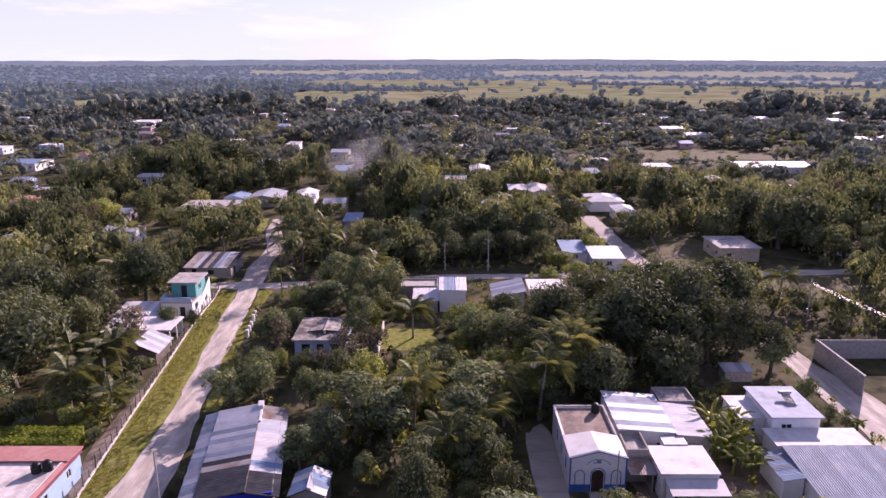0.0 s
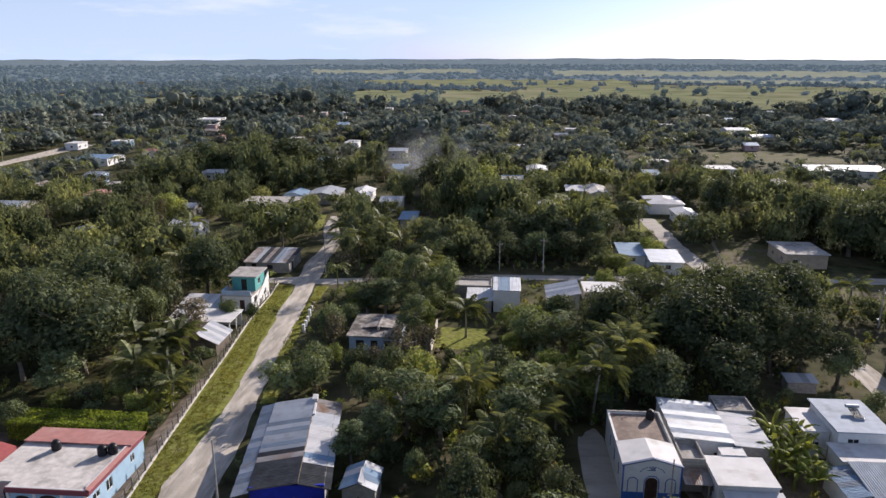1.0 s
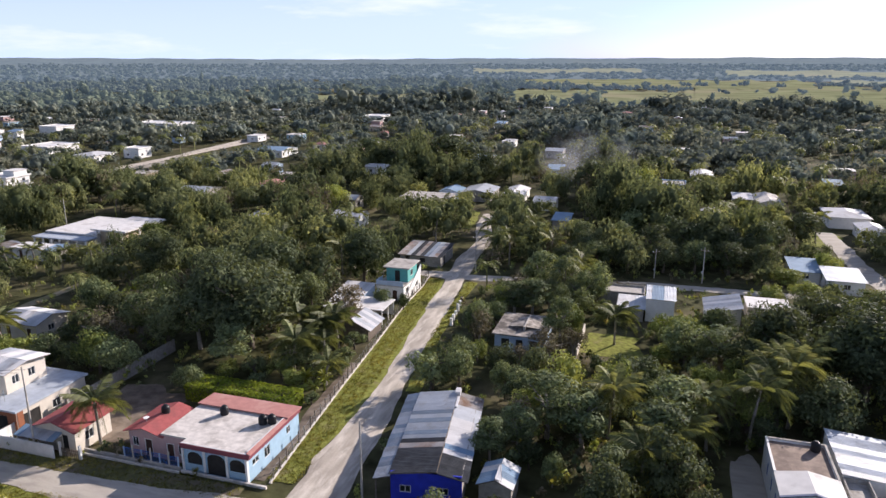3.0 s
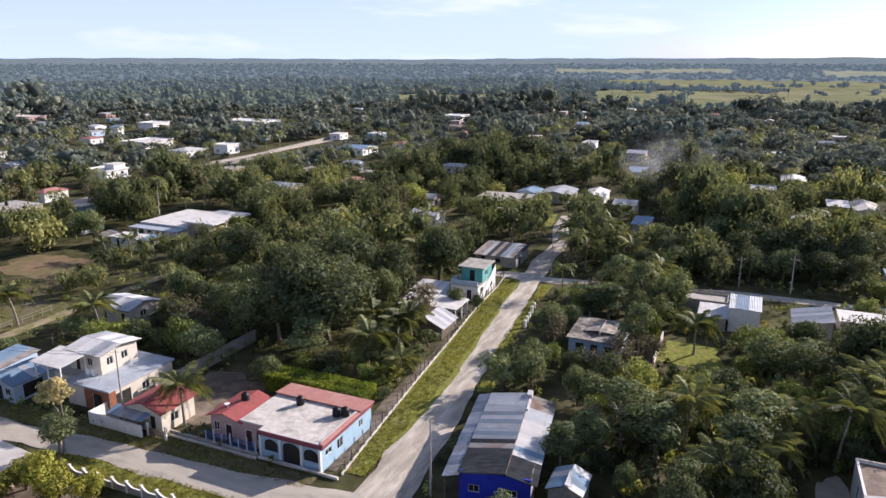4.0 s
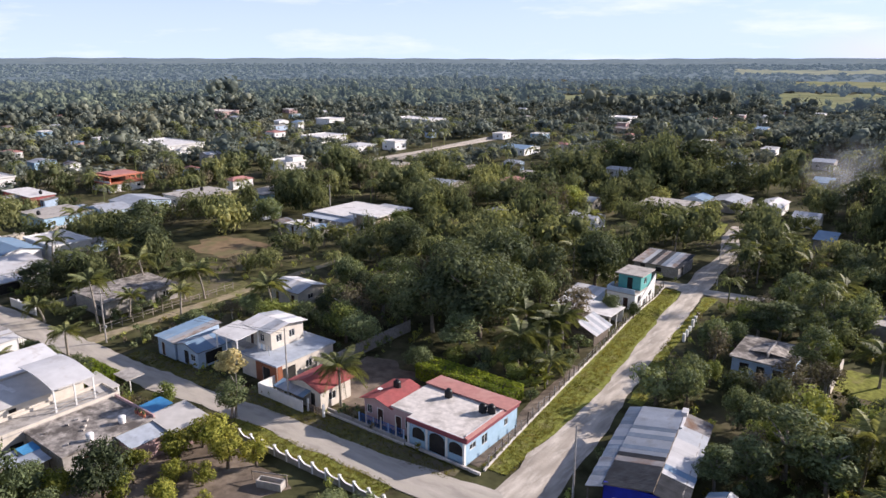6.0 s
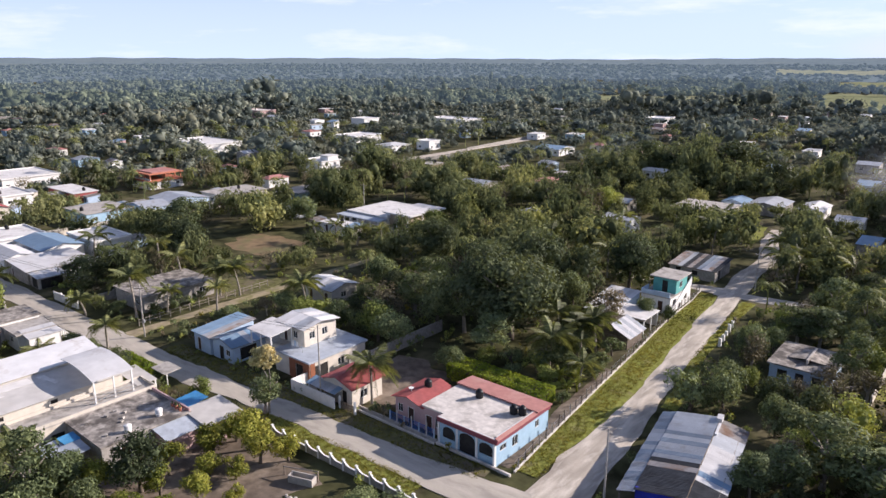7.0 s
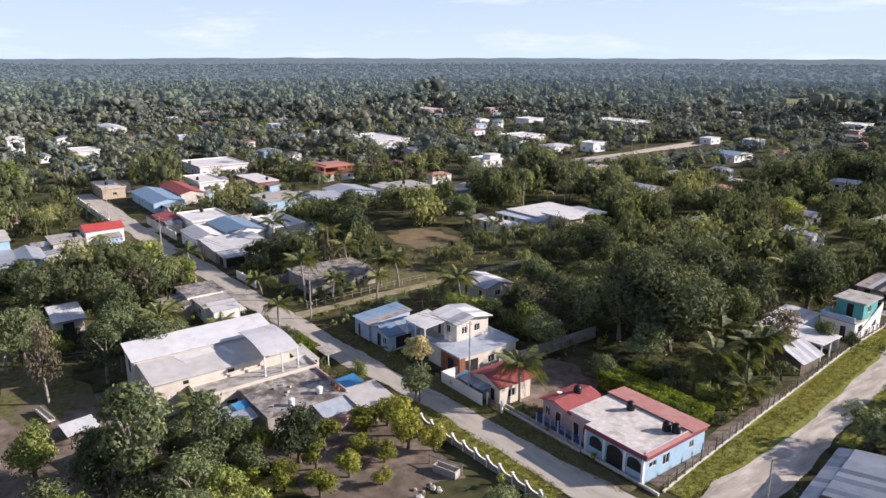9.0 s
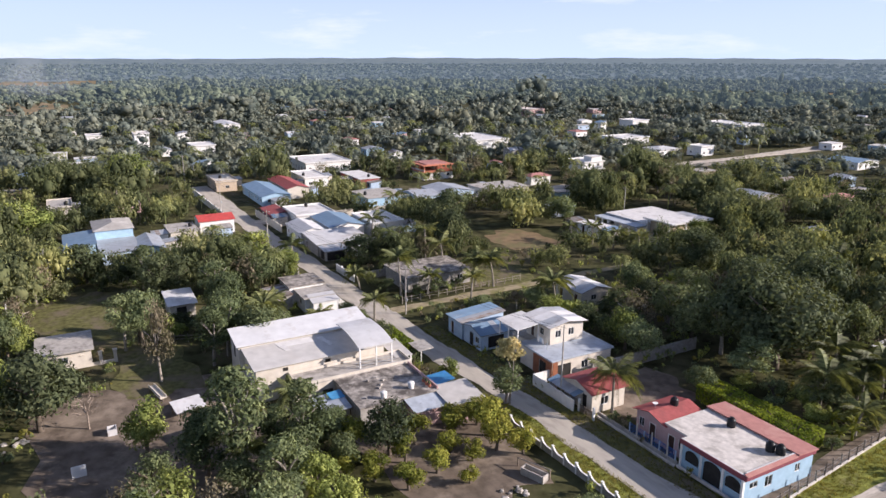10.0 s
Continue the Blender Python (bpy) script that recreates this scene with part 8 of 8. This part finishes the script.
def gate_posts():
    root = thing("gate_posts", -103.8, -2.2, 0, "row of pale concrete gate posts with a low wall", "fence")
    for i, y in enumerate((0, 1.4, 3.7, 5.6)):
        p = part("post", Shape().box(-0.22, y - 0.22, 0, 0.22, y + 0.22, 1.8), CREAM, root)
        part("cap", Shape().box(-0.28, y - 0.28, 1.802, 0.28, y + 0.28, 1.95), CREAM, p)
    part("low_wall", Shape().box(-0.1, 1.62, 0, 0.1, 3.48, 0.45), CREAM, root)
    part("low_wall", Shape().box(-0.1, 3.92, 0, 0.1, 5.38, 0.45), CREAM, root)
    b = thing("block_pillars", -30.6, 102, 0, "row of unfinished white block pillars beside the road", "pillars")
    for i in range(6):
        part("pillar", Shape().box(-0.2 - i * 0.3, i * 2.3 - 0.2, 0, 0.2 - i * 0.3, i * 2.3 + 0.2, 1.3 - 0.2 * (i % 3)), WHITE, b)
    w = thing("lawn_wall", -9.6, 100.5, 0, "pale narrow wall beside the lawn", "wall")
    part("wall", Shape().box(-0.1, -5.5, 0, 0.1, 5.5, 1.3), CREAM, w)


gate_posts()


def rail_fence(x0, y0, x1, y1, label):
    root = thing("rail_fence", x0, y0, 0, label, "fence", "rail fences")
    d = Vector((x1 - x0, y1 - y0, 0))
    n = int(d.length / 1.8)
    for i in range(n + 1):
        p = d * i / n
        part("post", Shape().tube([tuple(p), tuple(p + Vector((0, 0, 1.4)))], [0.08, 0.06], 5), PALE_BARK, root)
    for z in (0.6, 1.1):
        part("rail", Shape().tube([(0, 0, z), (d.x, d.y, z)], [0.04, 0.04], 5), PALE_BARK, root)


rail_fence(46, 138, 50, 163, "grey post and rail fence beside the lane")
rail_fence(50.5, 140, 58, 141, "grey post and rail fence in the grass")
rail_fence(-106, 50, -107, 76, "pale post fence along the sandy lane")
rail_fence(-107.4, 10, -105.6, 15.6, "low post fence at the end of the hall")
rail_fence(-43.2, 123, -55, 123.6, "grey garden fence behind the teal house")


def yard_things():
    s = thing("white_board", -74.1, -2.4, 0, "white board leaning upright in the farmyard", "board")
    part("board", Shape().box(-0.06, -0.7, 0, 0.06, 0.7, 1.3), WHITE, s)
    part("prop", Shape().box(-0.5, -0.04, 0, -0.06, 0.04, 0.08), TIMBER, s)
    c = thing("crate", -82, 1.3, 0, "pale plastic crate on the bare earth", "crate")
    for b in ((-0.6, -0.5, -0.52, 0.5), (0.52, -0.5, 0.6, 0.5), (-0.52, -0.5, 0.52, -0.42), (-0.52, 0.42, 0.52, 0.5)):
        part("side", Shape().box(b[0], b[1], 0, b[2], b[3], 0.8), WHITE_SHEET, c)
    part("base", Shape().box(-0.52, -0.42, 0, 0.52, 0.42, 0.08), WHITE_SHEET, c)
    t = thing("feed_trough", -89.7, 7.2, 0, "long pale metal feed trough", "trough", turn=12)
    part("bowl", Shape().box(-2.2, -0.4, 0.4, 2.2, 0.4, 0.55), CREAM, t)
    for y in (-0.4, 0.34):
        part("side", Shape().box(-2.2, y, 0.55, 2.2, y + 0.06, 0.8), CREAM, t)
    posts(t, [(-2, 0), (2, 0)], 0, 0.4, 0.08, TIMBER, "leg")
    for x, y, m, lb in ((-82.7, 9.9, WHITE_SHEET, "low animal shelter with a pale sheet roof"), (-75.4, 10.8, PALE_BLUE, "low shelter with a bluish sheet roof")):
        sh = thing("animal_shelter", x, y, 0, lb, "shelter", turn=8)
        part("roof_sheet", Shape().slab([(-1.5, -1.8, 1.5), (1.5, -1.8, 1.2), (1.5, 1.8, 1.2), (-1.5, 1.8, 1.5)], 0.05), m, sh)
        posts(sh, [(-1.3, -1.6), (1.3, -1.6), (-1.3, 1.6), (1.3, 1.6)], 0, 1.15, 0.05, TIMBER)
    rng = random.Random(6)
    for i in range(16):
        near = i < 8
        x, y = (rng.uniform(-69.5, -65), rng.uniform(3, 7.5)) if near else (rng.uniform(-52, -49), rng.uniform(34.0, 37.0))
        st = thing("stone", x, y, 0, "pale limestone boulder on bare earth", "stone", "loose stones")
        r = rng.uniform(0.2, 0.55)
        v = [(p[0] * r * rng.uniform(0.7, 1.2), p[1] * r * rng.uniform(0.7, 1.2), max(-0.05, p[2] * r * 0.7 + r * 0.35)) for p in ICO_V]
        sh = Shape()
        sh.v, sh.f = v, [tuple(f) for f in ICO_F]
        part("rock", sh, CONCRETE, st)
    o = thing("washing_trough", -51.3, 39.0, 0, "broken concrete washing trough with a pole frame", "trough", turn=20)
    for b in ((-1.4, -0.5, -1.28, 0.5), (1.28, -0.5, 1.4, 0.5), (-1.28, -0.5, 1.28, -0.38), (-1.28, 0.38, 1.28, 0.5)):
        part("side", Shape().box(b[0], b[1], 0, b[2], b[3], 0.85), CONCRETE, o)
    part("beam", Shape().tube([(-2.6, 0.6, 1.0), (1.6, 0.6, 1.25)], [0.06, 0.06], 6), PALE_BARK, o)
    posts(o, [(-2.5, 0.6), (1.5, 0.6)], 0, 1.1, 0.05, TIMBER)
    p = thing("post_with_box", -70.2, 62.5, 0, "thin post with a small bird box", "post")
    part("post", Shape().box(-0.04, -0.04, 0, 0.04, 0.04, 2.0), TIMBER, p)
    part("box", Shape().box(-0.25, -0.2, 2.0, 0.25, 0.2, 2.3), TIMBER, p)


yard_things()


def bare_tree(x, y, tall):
    """A leafless small tree: trunk, limbs and thin twigs."""
    root = thing("bare_tree", x, y, 0, "leafless pale dead tree with tangled thin twigs", "tree")
    rng = random.Random(51)
    part("trunk", trunk_shape(rng, tall, 0.11, 0.3, 6, 1.3), TIMBER, root)
    twigs = Shape()
    for i in range(46):
        a, f = rng.uniform(0, math.tau), rng.uniform(0.45, 0.9)
        p = Vector((math.cos(a) * rng.uniform(0.3, 1.2), math.sin(a) * rng.uniform(0.3, 1.2), tall * f))
        q = p + Vector((math.cos(a) * rng.uniform(0.5, 1.3), math.sin(a) * rng.uniform(0.5, 1.3), rng.uniform(-0.2, 0.9)))
        twigs.tube([p, p.lerp(q, 0.5) + Vector((0, 0, 0.12)), q], [0.035, 0.025, 0.012], 3)
    part("twigs", twigs, TIMBER, root)


bare_tree(-84.4, -1.0, 4.2)


def rubble(x, y, n, seed, label):
    """A heap of broken stones."""
    rng = random.Random(seed)
    for i in range(n):
        st = thing("stone", x + rng.gauss(0, 0.9), y + rng.gauss(0, 0.7), 0, label, "stone", "loose stones", rng.uniform(0, 360))
        r, sh = rng.uniform(0.15, 0.42), Shape()
        sh.v = [(p[0] * r * rng.uniform(0.7, 1.2), p[1] * r * rng.uniform(0.7, 1.2), max(-0.05, p[2] * r * 0.7 + r * 0.3)) for p in ICO_V]
        sh.f = [tuple(f) for f in ICO_F]
        part("rock", sh, CONCRETE, st)


rubble(-84.6, -8.2, 14, 3, "broken pale stone heaped beside a tree")
rubble(-68.6, 3.4, 10, 4, "grey rubble stone dumped in the yard")


def street_wall(x0, y0, x1, y1, h, mat, label):
    root = thing("street_wall", x0, y0, 0, label, "wall", "street walls")
    d = Vector((x1 - x0, y1 - y0, 0))
    n = max(1, round(d.length / 3.2))
    side = Vector((-d.y, d.x, 0)).normalized() * 0.08
    for i in range(n):
        a, b = d * i / n, d * (i + 1) / n
        part("panel", Shape().slab([tuple(p + Vector((0, 0, h))) for p in (a - side, b - side, b + side, a + side)], h), mat, root)
        part("pier", Shape().box(a.x - 0.15, a.y - 0.15, 0, a.x + 0.15, a.y + 0.15, h + 0.25), mat, root)


street_wall(-168, 46.2, -190, 45.4, 1.9, CREAM, "cream rendered wall along the village street")
street_wall(-130, 38.6, -168, 37.6, 1.7, BLOCK, "grey block wall along the village street")
street_wall(-122, 47.2, -130.5, 46.8, 1.5, WHITE, "white garden wall along the village street")
street_wall(-190, 36.8, -232, 36.0, 1.8, WHITE, "white wall along the far end of the street")
street_wall(-178.4, 64, -178.2, 112, 1.8, CREAM, "cream wall beside the long road")
street_wall(-122.6, 58, -122.6, 50, 1.5, BLOCK, "low block wall beside a yard")
street_wall(-203.5, 262, -210.5, 335, 1.3, BLOCK, "low block wall along the far end of the long road")
street_wall(-197.5, 215, -193.5, 250, 1.3, BLOCK, "low grey wall at the bend of the long road")
street_wall(-20, 127.0, -1, 130.0, 1.4, BLOCK, "low block wall along the back lane")

# ---- low growth: tufts on the verges, shrubs under the trees ----


def tufts(name, label, spots, size, mat, blades, seed):
    rng = np.random.default_rng(seed)
    n = len(spots) * blades
    c = np.repeat(np.asarray(spots, float), blades, 0)
    p = np.column_stack([c[:, 0] + rng.normal(0, size * 0.5, n), c[:, 1] + rng.normal(0, size * 0.5, n), np.zeros(n)])
    a = rng.uniform(0, math.tau, n)
    h = size * rng.uniform(0.5, 1.3, n)
    side = np.column_stack([np.cos(a), np.sin(a), np.zeros(n)]) * (0.22 * size)
    lean = np.column_stack([rng.normal(0, 0.45, n) * h, rng.normal(0, 0.45, n) * h, h])
    tri = np.stack([p - side, p + side, p + lean], 1).reshape(-1, 3)
    ob = new(name, bulk_mesh(name, tri, np.zeros((0, 4), int), np.arange(n * 3).reshape(-1, 3), [mat]))
    tagged(ob, label, "grass", kind="stuff")


gr = np.random.default_rng(31)


def along(line, width, count):
    out = []
    lens = [math.dist(a, b) for a, b in zip(line, line[1:])]
    for i in range(count):
        k = gr.choice(len(lens), p=np.array(lens) / sum(lens))
        f = gr.random()
        a, b = line[k], line[k + 1]
        off = gr.uniform(-width / 2, width / 2)
        d = Vector((b[0] - a[0], b[1] - a[1])).normalized()
        out.append((a[0] + (b[0] - a[0]) * f + d.y * off, a[1] + (b[1] - a[1]) * f - d.x * off))
    return out


tufts("verge_grass", "uneven grass tufts along the verges", along([(-34.7, 55), (-35.4, 66), (-35.8, 75), (-36.5, 84), (-37.5, 94), (-38.7, 105), (-39.8, 117), (-40.8, 125)], 3.2, 3000) + along([(-28.6, 78), (-31.8, 98), (-33.0, 118), (-33.2, 125)], 1.6, 700)
      + along([(-41.5, 45.2), (-54, 44.9), (-66, 44.2)], 3.0, 1300) + along([(-38, 52.2), (-52, 51.5), (-66, 50.6), (-94, 48.8)], 3.0, 1500), 0.22, LEAF["grass"], 6, 5)
sx, sy = scatter(46, 150, 2.05, gr)
stall = gr.uniform(0.5, 1.9, len(sx)) * np.where((sx > -13) & (sx < 12) & (sy > 56) & (sy < 98), 1.7, 1.0)
ok, top = may_grow(sx, sy, stall, stall * 0.6)
keep = ok & (top > 0.35) & (gr.random(len(sx)) < 0.8)
sx, sy, stall = sx[keep], sy[keep], np.minimum(stall, top)[keep]
SHRUBS = [crown_arrays(np.random.default_rng(700 + i), 1.0, 0.0, 1.0, 2, 36, 0.16, fill=0.5, slim=0.5) for i in range(6)]
sk = gr.random(len(sx))
for lo, hi, key in ((0, 0.4, "mid"), (0.4, 0.7, "light"), (0.7, 0.85, "scrub"), (0.85, 1.01, "grass")):
    m = (sk >= lo) & (sk < hi)
    woodland("undergrowth", "low tangled shrubs and weeds under the trees", sx[m], sy[m], stall[m], stall[m] * 0.75, SHRUBS, LEAF[key])

# ---- thin smoke of a garden fire ----


def smoke_material():
    m = bpy.data.materials.new("thin_smoke")
    m.use_nodes = True
    t = m.node_tree
    t.nodes.remove(t.nodes["Principled BSDF"])
    clear, lit, lit2 = t.nodes.new("ShaderNodeBsdfTransparent"), t.nodes.new("ShaderNodeBsdfDiffuse"), t.nodes.new("ShaderNodeBsdfTranslucent")
    both, out = t.nodes.new("ShaderNodeMixShader"), t.nodes.new("ShaderNodeMixShader")
    for s in (lit, lit2):
        s.inputs["Color"].default_value = (0.85, 0.87, 0.9, 1)
    t.links.new(lit.outputs[0], both.inputs[1])
    t.links.new(lit2.outputs[0], both.inputs[2])
    t.links.new(clear.outputs[0], out.inputs[1])
    t.links.new(both.outputs[0], out.inputs[2])
    t.links.new(out.outputs[0], t.nodes["Material Output"].inputs["Surface"])
    co, no, ball = t.nodes.new("ShaderNodeTexCoord"), t.nodes.new("ShaderNodeTexNoise"), t.nodes.new("ShaderNodeTexGradient")
    no.inputs["Scale"].default_value, no.inputs["Detail"].default_value = 0.085, 3
    t.links.new(co.outputs["Object"], no.inputs["Vector"])
    place = t.nodes.new("ShaderNodeMapping")
    place.vector_type = "TEXTURE"
    place.inputs["Location"].default_value, place.inputs["Scale"].default_value = (10, 6, 10), (18, 14, 11)
    ball.gradient_type = "SPHERICAL"
    t.links.new(co.outputs["Object"], place.inputs["Vector"])
    t.links.new(place.outputs["Vector"], ball.inputs["Vector"])
    mr = t.nodes.new("ShaderNodeMapRange")
    mr.inputs[1].default_value, mr.inputs[2].default_value, mr.inputs[3].default_value, mr.inputs[4].default_value = 0.36, 0.8, 0.0, 0.24
    t.links.new(no.outputs["Fac"], mr.inputs[0])
    both_of = t.nodes.new("ShaderNodeMath")
    both_of.operation = "MULTIPLY"
    t.links.new(mr.outputs[0], both_of.inputs[0])
    t.links.new(ball.outputs["Fac"], both_of.inputs[1])
    t.links.new(both_of.outputs[0], out.inputs[0])
    return m


SMOKE = smoke_material()


def smoke(x, y, label, size=1.0):
    """Thin wavering sheets of smoke that drift and thin out as they rise."""
    root = thing("smoke_plume", x, y, 0, label, "smoke", turn=0 if size == 1 else 90)
    root.matrix_basis = root.matrix_basis @ Matrix.Scale(size, 4)
    for k in range(4):
        s = Shape()
        cols, rows = 14, 9
        grid = [[(-6 + 38 * i / cols, k * 4 + 2.2 * math.sin(i * 0.8 + k * 2 + j * 0.4), 2 + 22 * j / rows) for i in range(cols + 1)] for j in range(rows + 1)]
        for j in range(rows):
            for i in range(cols):
                s.face(grid[j][i], grid[j][i + 1], grid[j + 1][i + 1], grid[j + 1][i])
        ob = part("wisp", s, SMOKE, root, smooth=True)
        ob.visible_shadow = False


smoke(-34, 226, "thin pale smoke drifting from a garden fire")
smoke(-830, -38, "blue-white smoke over a burning far field", 2.6)


# ---- parked vehicles and roof clutter ----


def parked_car(x, y, turn, paint, label, pickup=False):
    """A small car or pickup: body, cabin with glass, wheels."""
    root = thing("parked_pickup" if pickup else "parked_car", x, y, 0.08, label, "pickup" if pickup else "car", turn=turn)
    s = Shape()
    side = [(-2.1, 0.35), (2.1, 0.35), (2.12, 0.75), (1.95, 0.9), (0.95, 0.98), (-2.0, 0.98), (-2.12, 0.8)]
    n = len(side)
    s.v += [(a, -0.82, b) for a, b in side] + [(a, 0.82, b) for a, b in side]
    s.f += [tuple(range(n))[::-1], tuple(range(n, 2 * n))] + [(i, (i + 1) % n, (i + 1) % n + n, i + n) for i in range(n)]
    part("body", s, paint, root)
    x0, x1 = (-0.5, 0.95) if pickup else (-1.75, 0.95)
    c = Shape()
    c.v += [(x0, -0.76, 0.97), (x1, -0.76, 0.97), (x1, 0.76, 0.97), (x0, 0.76, 0.97), (x0 + 0.25, -0.62, 1.45), (x1 - 0.6, -0.62, 1.45), (x1 - 0.6, 0.62, 1.45), (x0 + 0.25, 0.62, 1.45)]
    c.f += [(0, 1, 5, 4), (1, 2, 6, 5), (2, 3, 7, 6), (3, 0, 4, 7)]
    part("windows", c, GLASS, root, "dark glass of the cabin")
    part("cabin_roof", Shape().slab([(x0 + 0.22, -0.64, 1.49), (x1 - 0.57, -0.64, 1.49), (x1 - 0.57, 0.64, 1.49), (x0 + 0.22, 0.64, 1.49)], 0.045), paint, root)
    if pickup:
        for b in ((-2.0, -0.8, -0.6, -0.74), (-2.0, 0.74, -0.6, 0.8), (-2.08, -0.74, -2.0, 0.74)):
            part("bed_side", Shape().box(b[0], b[1], 0.985, b[2], b[3], 1.2), paint, root)
    for wx in (-1.3, 1.3):
        for wy in (-0.8, 0.8):
            w = part("wheel", Shape().tube([(wx, wy - 0.1, 0.3), (wx, wy + 0.1, 0.3)], [0.31, 0.31], 12), BLACK, root)
            part("rim", Shape().tube([(wx, wy - 0.11, 0.3), (wx, wy + 0.11, 0.3)], [0.17, 0.17], 8), STEEL, w)
    for ly in (-0.6, 0.6):
        part("headlight", Shape().box(2.1, ly - 0.14, 0.66, 2.14, ly + 0.14, 0.8), WHITE, root)


CAR_DARK = material("dark_car_paint", (0.035, 0.04, 0.05), 0.3, spread=0.1, spec=0.5)
CAR_WHITE = material("white_car_paint", (0.72, 0.72, 0.72), 0.3, spread=0.04, spec=0.5)
parked_car(65.3, 149.1, 95, CAR_DARK, "small dark car standing in the grey lane")
parked_car(89.3, 148.3, 8, CAR_WHITE, "white pickup parked beside the back lane", True)


def roof_clutter():
    rng = random.Random(12)
    for i in range(5):
        p = thing("plant_pot", -71.2 + 0.42 * i, 36.3 + 0.1 * (i % 2), 2.98, "red clay pot on the edge of the flat roof", "pot", "roof pots")
        part("pot", Shape().lathe(0, 0, [(0.13, 0), (0.2, 0.34), (0.22, 0.38), (0.17, 0.38)], 10), MAROON if i % 2 else ORANGE_TILE, p, smooth=True)
        part("plant", Shape().tube([(0, 0, 0.3), (0.05, 0, 0.6), (0.1, 0.08, 0.75)], [0.1, 0.12, 0.02], 6), LEAF["mid"], p)
    e = thing("roof_parapet", -72.8, 37.0, 2.98, "low pink painted parapet along the flat roof edge", "parapet")
    part("wall", Shape().box(-4.2, -0.09, 0, 4.1, 0.09, 0.35), PINK, e)
    for i in range(7):
        b = thing("loose_block", rng.uniform(-75.5, -70), rng.uniform(28, 33), 2.98, "loose concrete block lying on the flat roof", "block", "roof blocks", rng.uniform(0, 180))
        part("block", Shape().box(-0.2, -0.1, 0, 0.2, 0.1, 0.2), CONCRETE, b)
    for i in range(4):
        t = thing("old_tyre", rng.uniform(-74, -71), rng.uniform(3.5, 7.5), 0.03, "worn black tyre lying in the yard", "tyre", "old tyres")
        part("tyre", Shape().lathe(0, 0, [(0.18, 0.02), (0.3, 0), (0.33, 0.09), (0.3, 0.18), (0.18, 0.16), (0.18, 0.02)], 14), BLACK, t, smooth=True)


roof_clutter()
